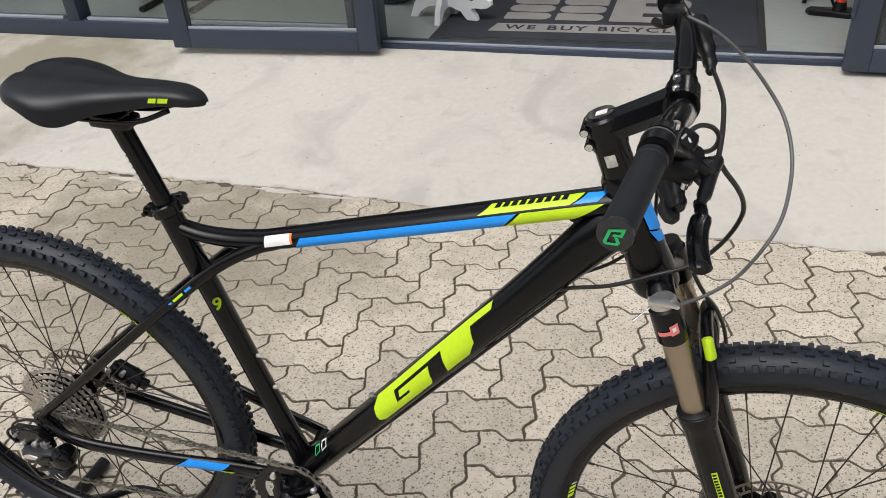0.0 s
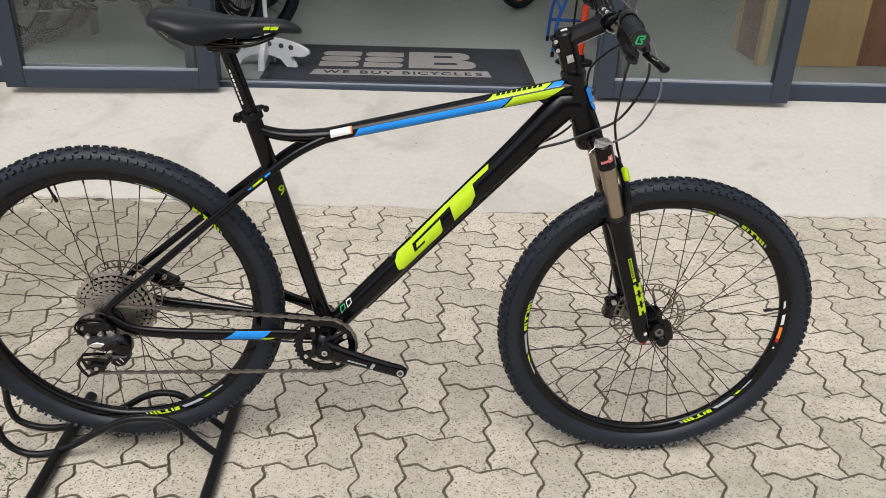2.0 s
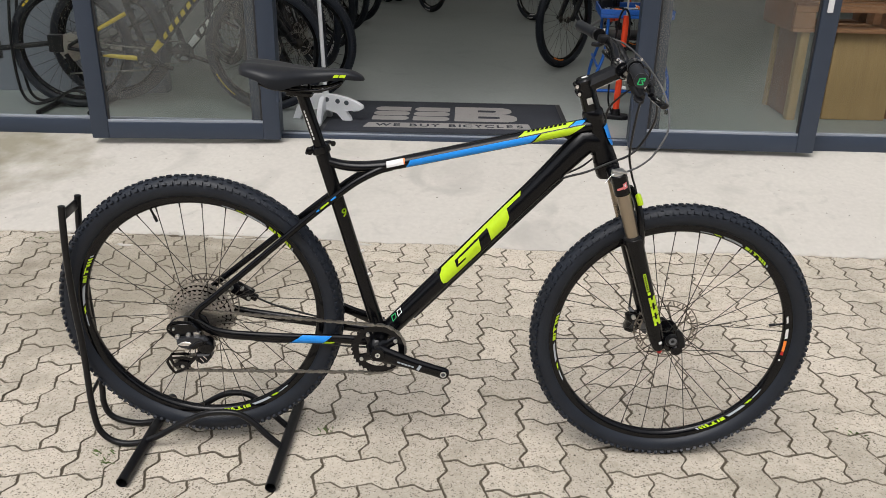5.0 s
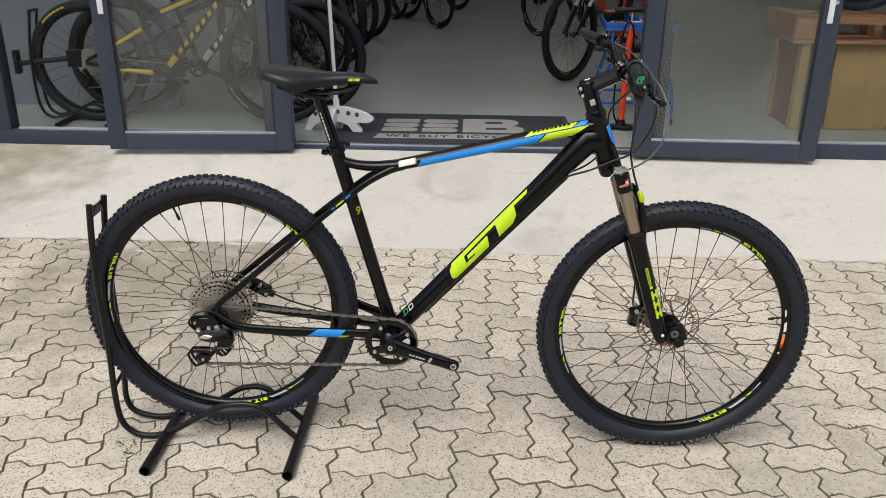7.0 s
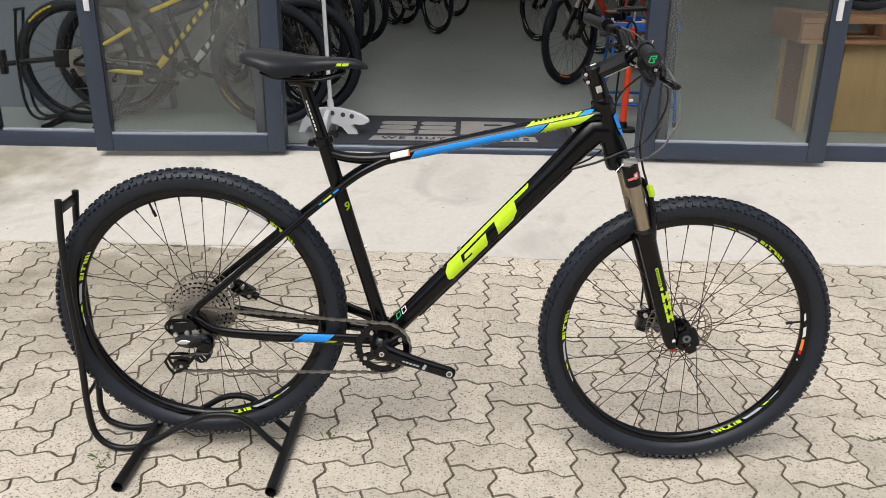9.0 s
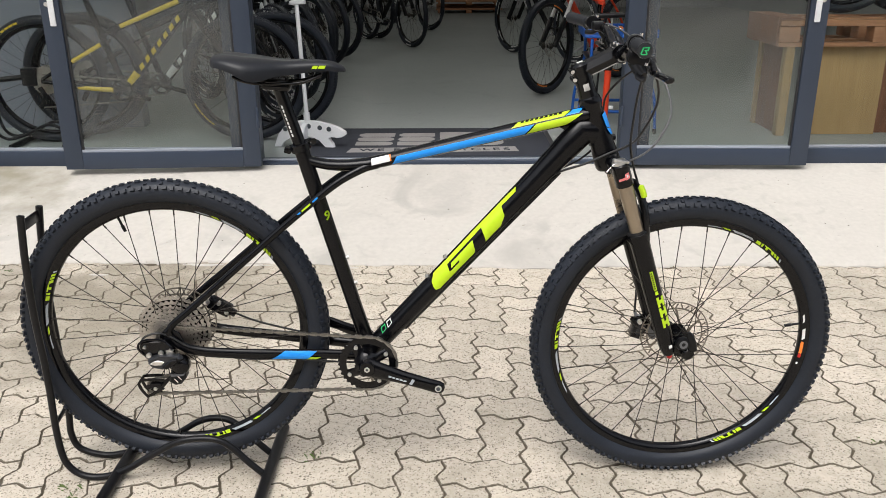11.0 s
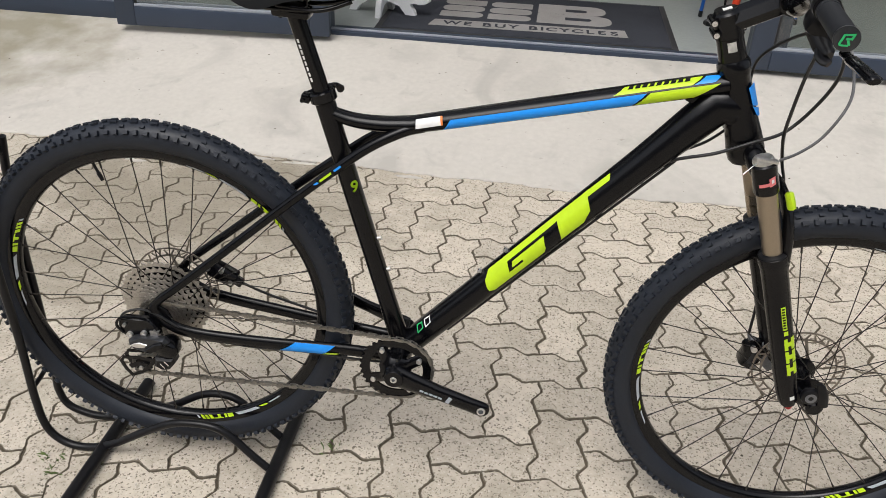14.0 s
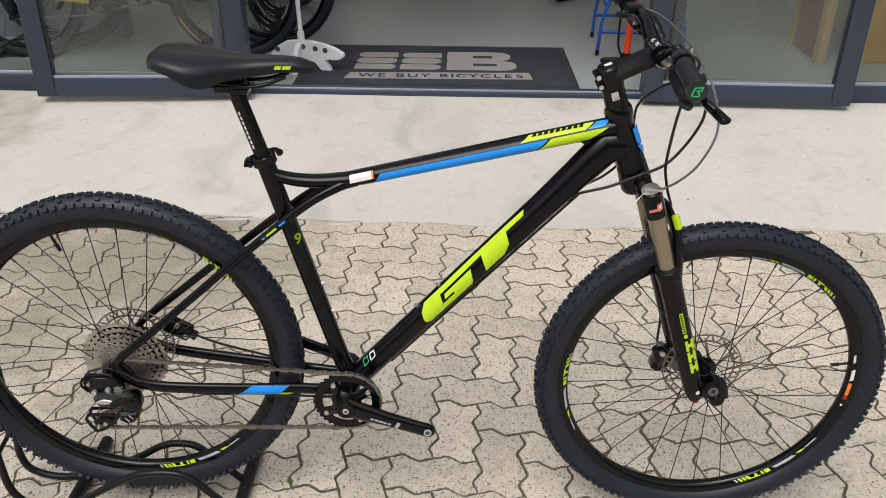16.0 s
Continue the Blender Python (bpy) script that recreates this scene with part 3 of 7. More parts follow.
def leaf(name, width, side, label, hinge, swing):
    """A glazed leaf, built from its hinge outwards along x; side is +1 or -1."""
    d = thing(name, label, "door", kind="structure")
    s, zb, zt, t = 0.088, 0.0, 2.12, 0.045

    def piece(nm, u0, u1, z0, z1, y0=-0.5, y1=0.5, m=M["alu"], lb="", bev=0.004):
        a, b = sorted((side * u0, side * u1))
        return bar(nm, a, b, t * y0, t * y1, z0, z1, d, m, lb, bev)

    piece("stile", 0, s, zb, zt)
    piece("stile", width - s, width, zb, zt)
    piece("rail", s, width - s, zb, zb + 0.085)
    piece("rail", s, width - s, zt - 0.09, zt)
    for z0, z1 in ((zb + 0.085, zb + 0.099), (zt - 0.104, zt - 0.09)):
        piece("glazing_bead", s, width - s, z0, z1, -0.34, -0.16, M["bead"], "pale glazing strip", 0.002)
    for u0, u1 in ((s, s + 0.012), (width - s - 0.012, width - s)):
        piece("seal", u0, u1, zb + 0.099, zt - 0.104, -0.3, -0.12, M["seal"], "", 0.002)
    p = piece("pane", s - 0.02, width - s + 0.02, zb + 0.075, zt - 0.08, -0.07, 0.07, M["glass_hazy"], "glass pane with a painted haze of reflections and dust", 0)
    p.visible_shadow = False
    # lever handles on both faces, with their back plates
    for f, nm in ((-1, "handle"), (1, "handle")):
        bm = bmesh.new()
        u = side * (width - 0.052)
        box(bm, (u, f * (t / 2 + 0.004), 0.825), (0.028, 0.008, 0.25), 0.003)
        tube(bm, curve_points([(u, f * (t / 2 + 0.006), 0.90), (u, f * (t / 2 + 0.045), 0.90), (u - side * 0.03, f * (t / 2 + 0.052), 0.90), (u - side * 0.12, f * (t / 2 + 0.052), 0.90)], 5), 0.009, 10)
        part(nm, bm, M["white_plastic"], d, "white lever handle with a tall back plate")
    bm = bmesh.new()
    lathe(bm, [(0.001, -t / 2 - 0.006), (0.009, -t / 2 - 0.005), (0.010, -t / 2)], (side * (width - 0.03), 0, 0.80), 14)
    part("lock", bm, M["steel"], d, "small round lock")
    for z in (0.25, 1.05, 1.85):
        bm = bmesh.new()
        rod(bm, (0, -t / 2 - 0.004, z - 0.05), (0, -t / 2 - 0.004, z + 0.05), 0.008, 10)
        part("hinge", bm, M["alu"], d)
    d.matrix_basis = pose(*hinge, 0, 0, swing)
    return d


leaf("door_1", 0.975, -1, "open glazed shop door folded back against the window", (JL + 0.02, 2.312, 0.198), 3.0)
leaf("door_2", 0.945, 1, "open glazed shop door folded back against the window", (JR - 0.02, 2.318, 0.198), -1.4)

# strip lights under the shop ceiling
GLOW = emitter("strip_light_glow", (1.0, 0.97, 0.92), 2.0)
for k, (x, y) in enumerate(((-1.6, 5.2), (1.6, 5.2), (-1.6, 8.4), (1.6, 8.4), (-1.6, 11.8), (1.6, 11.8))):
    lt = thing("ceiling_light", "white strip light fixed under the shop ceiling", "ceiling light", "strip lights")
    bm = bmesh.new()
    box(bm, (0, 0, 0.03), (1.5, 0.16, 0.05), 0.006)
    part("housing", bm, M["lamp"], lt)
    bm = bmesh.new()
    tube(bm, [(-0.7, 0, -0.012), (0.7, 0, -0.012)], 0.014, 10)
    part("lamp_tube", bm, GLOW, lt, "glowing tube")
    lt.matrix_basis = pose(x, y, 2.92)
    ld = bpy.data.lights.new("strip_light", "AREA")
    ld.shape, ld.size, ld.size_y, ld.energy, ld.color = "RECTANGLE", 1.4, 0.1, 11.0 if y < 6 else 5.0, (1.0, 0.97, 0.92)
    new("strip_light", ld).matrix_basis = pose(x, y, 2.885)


# ---- the mountain bike ----
bike = thing("mountain_bike", "matt black hardtail mountain bike with lime and blue decals", "bicycle")
# it stands turned a little, its front wheel nearer to the shop
bike.matrix_basis = Matrix.Translation((0.1, 0, 0)) @ pose(0, 0, 0, 0, 0, 1.5) @ Matrix.Translation((-0.1, 0, 0))
REAR, FRONT, BB = Vector((-0.4465, 0, 0.3895)), Vector((0.7490, 0, 0.3365)), Vector((0.0045, 0, 0.3165))
STEER = Matrix.Translation((0.55, 0, 0)) @ pose(0, 0, 0, 0, 0, -0.6) @ Matrix.Translation((-0.55, 0, 0))


def tyre_mesh(R=0.3640):
    """Balloon casing with low rows of square tread blocks."""
    bm = bmesh.new()
    k = R / 0.366
    prof = [(0.313, -0.0125), (0.316, -0.0165), (0.3235, -0.0235), (0.3335, -0.0265), (0.3430, -0.0258), (0.3515, -0.0215), (0.3580, -0.0140), (0.3615, -0.005)]
    prof = prof + [(r, -y) for r, y in reversed(prof)]
    lathe(bm, [(r * k, y) for r, y in prof], seg=96, closed=True)
    n = 62
    blocks = [(0.3500, 0.0238, 56, 0.0105, 0.0075, 0.0054, 0.0), (0.3500, 0.0238, 56, 0.0075, 0.0100, 0.0056, 0.5), (0.3575, 0.0150, 32, 0.0085, 0.0060, 0.0036, 0.25), (0.3610, 0.0058, 9, 0.0130, 0.0065, 0.0040, 0.75), (0.3615, 0.0030, 4, 0.0080, 0.0050, 0.0036, 0.25)]
    for i in range(n):
        for rr, y, tilt, du, dv, dh, ph in blocks:
            for sgn in (-1, 1):
                a = 2 * math.pi * (i + ph + (0.12 if sgn > 0 else 0.0)) / n
                er, ey, et = Vector((math.cos(a), 0, math.sin(a))), Vector((0, sgn, 0)), Vector((-math.sin(a), 0, math.cos(a)))
                t = radians(tilt)
                up, side = er * math.cos(t) + ey * math.sin(t), -er * math.sin(t) + ey * math.cos(t)
                c = er * (rr * k) + ey * y
                lo = [bm.verts.new(c + et * (p * du / 2) + side * (q * dv / 2) - up * 0.003) for p, q in ((-1, -1), (1, -1), (1, 1), (-1, 1))]
                hi = [bm.verts.new(c + et * (p * du * 0.42) + side * (q * dv * 0.42) + up * dh * 0.8) for p, q in ((-1, -1), (1, -1), (1, 1), (-1, 1))]
                bm.faces.new(hi)
                for q in range(4):
                    bm.faces.new((lo[q], lo[(q + 1) % 4], hi[(q + 1) % 4], hi[q]))
    return mesh_of("tyre", bm, M["rubber"])


def rim_mesh():
    bm = bmesh.new()
    prof = [(0.3155, -0.0110), (0.3155, -0.0132), (0.308, -0.0138), (0.301, -0.0125), (0.2945, -0.009), (0.2915, -0.004)]
    prof = prof + [(r, -y) for r, y in reversed(prof)]
    lathe(bm, prof, seg=96, closed=True)
    return mesh_of("rim", bm, M["black_metal"])


SPOKE_LEN = 0.268


def spoke_mesh():
    bm = bmesh.new()
    rod(bm, (0, 0, 0), (0, 0, SPOKE_LEN), 0.00105, 6)
    rod(bm, (0, 0, SPOKE_LEN - 0.012), (0, 0, SPOKE_LEN), 0.0019, 6)
    return mesh_of("spoke", bm, M["spoke"])


TYRE, RIM, SPOKE = tyre_mesh(), rim_mesh(), spoke_mesh()


def toothed(bm, r, teeth, depth, y0, y1, hole, arms=0):
    """A sprocket: toothed ring, with a round hole."""
    n = teeth * 4
    outer = []
    for k in range(n):
        rr = r + (depth if k % 4 in (0, 1) else 0.0) - (0.0012 if k % 4 == 0 else 0)
        outer.append((rr * math.cos(2 * math.pi * k / n), rr * math.sin(2 * math.pi * k / n)))
    inner = [(hole * math.cos(2 * math.pi * k / n), hole * math.sin(2 * math.pi * k / n)) for k in range(n)]
    v = [[bm.verts.new((x, y, z)) for x, z in ring] for ring in (outer, inner) for y in (y0, y1)]
    for k in range(n):
        q = (k + 1) % n
        bm.faces.new((v[0][k], v[0][q], v[1][q], v[1][k]))
        bm.faces.new((v[2][k], v[2][q], v[3][q], v[3][k]))
        bm.faces.new((v[0][k], v[0][q], v[2][q], v[2][k]))
        bm.faces.new((v[1][k], v[1][q], v[3][q], v[3][k]))
    return bm


def rotor(bm, r, y):
    """Brake disc: two rings joined by slanted bars, on curved arms."""
    t = 0.0009
    for r0, r1 in ((r - 0.0032, r), (r - 0.0185, r - 0.0150), (0.019, 0.024)):
        lathe(bm, [(r0, y - t), (r1, y - t), (r1, y + t), (r0, y + t)], seg=60, closed=True)
    for k in range(36):
        a = 2 * math.pi * k / 36
        box(bm, ((r - 0.0105) * math.cos(a), y, (r - 0.0105) * math.sin(a)), (0.0135, 2 * t, 0.0030), 0, pose(0, 0, 0, 0, -math.degrees(a) + (28 if k % 2 else -28), 0))
    for k in range(6):
        a = 2 * math.pi * k / 6
        b = a + 0.55
        tube(bm, [(0.024 * math.cos(a), y, 0.024 * math.sin(a)), ((r - 0.018) * math.cos(b), y, (r - 0.018) * math.sin(b))], 0.0032, 6, t)
    return bm


def wheel(side, c, m, rot_r, hub_w, turn, decals):
    """Tyre, rim with spokes, valve and decals, hub with disc."""
    place = m @ Matrix.Translation(c)
    k = 0.993
    same(side + "_tyre", TYRE, bike, place @ Matrix.Diagonal((k, 1, k, 1)), "black knobbly tyre")
    rim = same(side + "_rim", RIM, bike, place @ Matrix.Diagonal((k, 1, k, 1)), "black alloy rim")
    for k in range(32):
        sg = -1 if k % 2 else 1
        a = 2 * math.pi * (k + 0.3) / 32 + turn
        lean = (1 if (k // 2) % 2 else -1) * radians(70)
        h = Vector((0.026 * math.cos(a - lean), sg * hub_w, 0.026 * math.sin(a - lean)))
        e = Vector((0.293 * math.cos(a), sg * 0.003, 0.293 * math.sin(a)))
        q = (e - h).to_track_quat("Z", "Y").to_matrix().to_4x4()
        same("spoke", SPOKE, rim, Matrix.Translation(h) @ q @ Matrix.Diagonal((1, 1, (e - h).length / SPOKE_LEN, 1)))
    bm = bmesh.new()
    va = decals["valve"]
    d = Vector((math.cos(va), 0, math.sin(va)))
    tube(bm, [d * 0.295, d * 0.272, d * 0.271, d * 0.256], [0.0028, 0.0028, 0.0042, 0.0036], 10)
    part("valve", bm, M["black_plastic"], rim, "capped black valve stem")
    for col, spans in decals["bars"].items():
        for a0, a1, r0, r1, sl in spans:
            bm = bmesh.new()
            ring_patch(bm, (0, 0, 0), r0, r1, a0, a1, -0.0147, max(2, int(abs(a1 - a0) / 2)), sl)
            for v in bm.verts:
                v.co.y = -float(np.interp(math.hypot(v.co.x, v.co.z), (0.2915, 0.2945, 0.301, 0.308, 0.3155), (0.004, 0.009, 0.0125, 0.0138, 0.0132))) - 0.0010
            part("rim_decal", bm, M[col], rim, "printed decal bar on the rim")
    bm = bmesh.new()
    lathe(bm, [(0.008, -hub_w - 0.016), (0.012, -hub_w - 0.010), (0.013, -hub_w - 0.003), (0.029, -hub_w - 0.0015), (0.029, -hub_w + 0.0015), (0.018, -hub_w + 0.006), (0.0150, 0), (0.018, hub_w - 0.006), (0.029, hub_w - 0.0015), (0.029, hub_w + 0.0015), (0.014, hub_w + 0.003), (0.012, hub_w + 0.016)], seg=28)
    hub = part(side + "_hub", bm, M["black_metal"], bike, "black alloy hub")
    hub.matrix_basis = place
    bm = bmesh.new()
    rotor(bm, rot_r, hub_w + 0.006)
    part("brake_disc", bm, M["rotor"], hub, "drilled steel brake disc")


def word(a0, r0=0.2950, r1=0.3025):
    """Slanted bars of uneven width that stand in for the printed name."""
    return [(a0 + p, a0 + q, r0, r1, sl) for p, q, sl in ((0.0, 1.2, 1.2), (1.7, 2.9, 1.2), (3.4, 4.9, 1.2), (7.4, 8.7, 0.4), (10.3, 11.3, 0.4), (11.8, 14.2, 0.4))] + [(a0 + 6.0, a0 + 9.7, r0 + 0.0056, r1 + 0.0006, 0.4)]


def trail(a0):
    """The grey swoosh after the name."""
    return [(a0 - 1.6, a0 - 0.7, 0.2955, 0.3015, 1.0), (a0 + 15.4, a0 + 25.5, 0.2960, 0.3010, 1.5), (a0 + 31.5, a0 + 37.5, 0.2972, 0.2996, 1.0)]


def dash(a0):
    return [(a0 + 27.0, a0 + 30.2, 0.2966, 0.3000, 1.5)]


front_bars = {"lime": sum((word(a) + dash(a) for a in (-68.3, 44.6, 168.4)), []), "grey_decal": sum((trail(a) for a in (-68.3, 44.6, 168.4)), []), "orange": [(-6.5, -0.5, 0.2950, 0.3010, 0)], "redano": [(-8.6, -6.7, 0.2950, 0.3010, 0)], "white": [(0.3, 5.5, 0.2955, 0.3015, 1.0), (9.0, 12.6, 0.2965, 0.3005, 1.0), (-12.0, -11.0, 0.2960, 0.2995, 0)]}
rear_bars = {"lime": sum((word(a) + dash(a) for a in (-84.3, 37.0, 150.9)), []), "grey_decal": sum((trail(a) for a in (-84.3, 37.0, 150.9)), [])}
wheel("front", FRONT, STEER, 0.084, 0.030, 0.0, {"valve": radians(8.0), "bars": front_bars})
wheel("rear", REAR, Matrix(), 0.084, 0.033, 0.05, {"valve": 1.93, "bars": rear_bars})

# cassette and freehub
bm = bmesh.new()
lathe(bm, [(0.017, -0.064), (0.018, -0.060), (0.018, -0.014), (0.014, -0.012)], seg=24)
cassette = part("cassette", bm, M["cog"], bike, "wide-range steel cassette")
cassette.matrix_basis = Matrix.Translation(REAR)
for k, t in enumerate((42, 37, 32, 28, 24, 21, 18, 16, 14, 12, 11)):
    bm = bmesh.new()
    r = 0.0127 * t / (2 * math.pi) - 0.002
    y = -0.018 - 0.0042 * k
    toothed(bm, r, t, 0.0045, y - 0.0009, y + 0.0009, max(0.014, r - (0.0062 if t > 16 else 0.006)))
    part("sprocket", bm, M["cog"], cassette)

# black disc added behind the sprockets so their gaps look shaded
bm = bmesh.new()
lathe(bm, [(0.015, -0.0168), (0.0770, -0.0168), (0.0770, -0.0155), (0.015, -0.0155)], seg=42, closed=True)
part("carrier", bm, M["black_metal"], cassette, "dark disc added to shade the gaps between sprockets")

# frame
SEAT0, SEAT1 = Vector((0.0033, 0, 0.3315)), Vector((-0.1299, 0, 0.8238))
DT0, DT1 = Vector((0.0350, 0, 0.3508)), Vector((0.4912, 0, 0.8500))
TT1, TT2 = Vector((0.0187, 0, 0.7789)), Vector((0.4990, 0, 0.8865))
HT0, HT1 = Vector((0.5490, 0, 0.7790)), Vector((0.5035, 0, 0.9105))

bm = bmesh.new()
tube(bm, [SEAT0 + (SEAT1 - SEAT0) * k / 10 for k in range(11)], [0.0195, 0.0178] + [0.0170] * 9, 24)
seat_tube = part("seat_tube", bm, M["black_paint"], bike)
bm = bmesh.new()
lathe(bm, [(0.016, -0.040), (0.0215, -0.039), (0.0225, -0.034), (0.0225, 0.034), (0.0215, 0.039), (0.016, 0.040)], BB, 28)
part("bottom_bracket_shell", bm, M["black_paint"], bike)
bm = bmesh.new()
n = 16
pts = [DT0 + (DT1 - DT0) * k / n for k in range(n + 1)]
pts += [Vector((0.51, 0, 0.8471)), Vector((0.5222, 0, 0.847))]
ra = [0.0232 + 0.0025 * k / n + 0.0070 * max(0.0, k / n * 4 - 3) ** 1.5 for k in range(n + 1)] + [0.0335, 0.0325]
rb = [0.0265 + 0.0005 * k / n for k in range(n + 1)] + [0.0255, 0.024]
tube(bm, [DT0 - (DT1 - DT0) * 0.035] + pts, [0.0225] + ra, 28, [0.026] + rb)
down_tube = part("down_tube", bm, M["black_paint"], bike)
bm = bmesh.new()
tt = curve_points([(-0.127, 0, 0.7965), (-0.1071, 0, 0.7868), (-0.0743, 0, 0.7787), (-0.0296, 0, 0.7762), (0.0187, 0, 0.7795)], 5)
m_ = len(tt)
tt += [TT1 + (TT2 - TT1) * k / 14 for k in range(1, 15)]
ra = [0.0098 + 0.0044 * k / m_ for k in range(m_)] + [0.0144 + 0.0022 * k / 14 for k in range(1, 15)]
rb = [0.0125 + 0.0055 * k / m_ for k in range(m_)] + [0.0185 + 0.0035 * k / 14 for k in range(1, 15)]
tube(bm, tt, ra, 24, rb)
top_tube = part("top_tube", bm, M["black_paint"], bike)
bm = bmesh.new()
axis = (HT0 - HT1).normalized()
tube(bm, [HT1 - axis * 0.002, HT1 + axis * 0.008, HT1 + axis * 0.012, HT1 + (HT0 - HT1) * 0.5, HT0 - axis * 0.030, HT0 - axis * 0.010, HT0],
     [0.0245, 0.0245, 0.0225, 0.0235, 0.0275, 0.0290, 0.0290], 28)
head_tube = part("head_tube", bm, M["black_paint"], bike)
bm = bmesh.new()
plate(bm, [(0.4262, 0.8637), (0.4949, 0.8834), (0.5181, 0.8319), (0.5019, 0.8270), (0.4716, 0.8393)], -0.006, 0.006, 0.002)
part("gusset", bm, M["black_paint"], bike)

for sg in (-1, 1):
    bm = bmesh.new()
    st = curve_points([(0.0380, sg * 0.004, 0.7790), (0.0052, sg * 0.012, 0.7705), (-0.0495, sg * 0.024, 0.7430), (-0.1141, sg * 0.034, 0.6941), (-0.1983, sg * 0.043, 0.6252), (-0.3169, sg * 0.057, 0.5241), (-0.4006, sg * 0.066, 0.4537), (-0.4311, sg * 0.068, 0.4283), (-0.4458, sg * 0.068, 0.4077), (-0.4458, sg * 0.068, 0.3878)], 6)
    k = len(st)
    tube(bm, st, [0.0105 - 0.0025 * min(1, i / (k * 0.35)) + (0.002 if i > k * 0.85 else 0) for i in range(k)], 14)
    stay = part("seatstay", bm, M["black_paint"], bike)
    if sg < 0:
        for u0, u1 in ((0.30, 0.48), (0.76, 0.88)):
            bm = bmesh.new()
            a, b = Vector((-0.1795, 0, 0.6409)), Vector((-0.0803, 0, 0.7246))
            skin_quads(bm, [((u0 * 0.13, -0.2), (u1 * 0.13, -0.2), (u1 * 0.13, 0.2), (u0 * 0.13, 0.2))], a, b, (0.0085, 0.0085), (0.0085, 0.0085), 0.0010, 6, 4, -0.0350)
            part("decal", bm, M["blue"], stay, "small blue stripe")
        bm = bmesh.new()
        skin_quads(bm, [((0.066, -0.2), (0.092, -0.2), (0.093, 0.2), (0.067, 0.2))], Vector((-0.1795, 0, 0.6409)), Vector((-0.0803, 0, 0.7246)), (0.0085, 0.0085), (0.0085, 0.0085), 0.0012, 6, 4, -0.0350)
        part("decal", bm, M["lime"], stay, "small lime stripe")
    bm = bmesh.new()
    cs = curve_points([(-0.4458, sg * 0.068, 0.4126), (-0.4429, sg * 0.068, 0.3957), (-0.4272, sg * 0.067, 0.3766), (-0.3937, sg * 0.065, 0.3598), (-0.3366, sg * 0.061, 0.3495), (-0.2181, sg * 0.050, 0.3388), (-0.0992, sg * 0.036, 0.33), (0.0003, sg * 0.030, 0.3205)], 6)
    k = len(cs)
    tube(bm, cs, [0.0095 + 0.003 * min(1, i / (k * 0.5)) for i in range(k)], 14, [0.0085] * k)
    chainstay = part("chainstay", bm, M["black_paint"], bike)
    if sg < 0:
        bm = bmesh.new()
        a, b = Vector((-0.2428, 0, 0.3411)), Vector((-0.0843, 0, 0.329))
        skin_quads(bm, [((0.024, -0.8), (0.106, -0.8), (0.128, 0.8), (0.054, 0.8))], a, b, (0.0128, 0.0128), (0.0100, 0.0090), 0.0006, 12, 6, -0.0435)
        for v in bm.verts:
            v.co.y += (v.co.x + 0.165) * 0.11
        part("decal", bm, M["blue"], chainstay, "blue slanted decal")
        bm = bmesh.new()
        skin_quads(bm, [((0.104, -0.85), (0.126, -0.85), (0.138, -0.28), (0.114, -0.28))], a, b, (0.0128, 0.0128), (0.0100, 0.0090), 0.0010, 6, 4, -0.0435)
        for v in bm.verts:
            v.co.y += (v.co.x + 0.165) * 0.11
        part("decal", bm, M["lime"], chainstay, "lime slanted decal")
    bm = bmesh.new()
    plate(bm, [(-0.4656, 0.4002), (-0.4480, 0.4198), (-0.4214, 0.4026), (-0.4116, 0.3756), (-0.4313, 0.3660), (-0.4578, 0.3535), (-0.4705, 0.3706)], sg * 0.062, sg * 0.068, 0.001)
    part("dropout", bm, M["black_paint"], bike)

# decals of the down tube, top tube, head tube and seat tube
BOLTS = (0.191, 0.255)
DA, DB = (0.0232, 0.0262), (0.0265, 0.0270)
bars("decal", [
    ((0.1960, -0.42), (0.2350, -0.42), (0.2375, -0.20), (0.1875, -0.20)),
    ((0.1875, -0.20), (0.2375, -0.20), (0.2420, 0.05), (0.1885, 0.10)),
    ((0.1885, 0.10), (0.2420, 0.05), (0.2500, 0.66), (0.1950, 0.60)),
    ((0.1950, 0.60), (0.2500, 0.66), (0.2540, 0.93), (0.2100, 0.93)),
    ((0.2500, 0.66), (0.3360, 0.70), (0.3400, 0.95), (0.2540, 0.93)),
    ((0.3360, 0.70), (0.3660, 0.73), (0.3700, 0.95), (0.3400, 0.95)),
    ((0.2350, -0.42), (0.3130, -0.42), (0.3205, -0.20), (0.2375, -0.20)),
    ((0.2375, -0.20), (0.3205, -0.20), (0.3230, 0.02), (0.2420, 0.03)),
    ((0.2735, 0.02), (0.3230, 0.02), (0.3260, 0.18), (0.2760, 0.18)),
    ((0.2515, 0.18), (0.3260, 0.18), (0.3320, 0.54), (0.2580, 0.50)),
    ((0.3500, -0.42), (0.4000, -0.42), (0.4085, -0.25), (0.3530, -0.28)),
    ((0.3530, -0.28), (0.4085, -0.25), (0.4225, 0.00), (0.3570, 0.00)),
    ((0.3570, 0.00), (0.4225, 0.00), (0.4335, 0.73), (0.3660, 0.73)),
    ((0.3660, 0.73), (0.4335, 0.73), (0.4370, 0.95), (0.3700, 0.95)),
    ((0.4335, 0.73), (0.4790, 0.72), (0.4860, 0.93), (0.4370, 0.95)),
], M["lime"], down_tube, "piece of the large lime block decal", DT0, DT1, DA, DB, 0.0006, 12, 6)
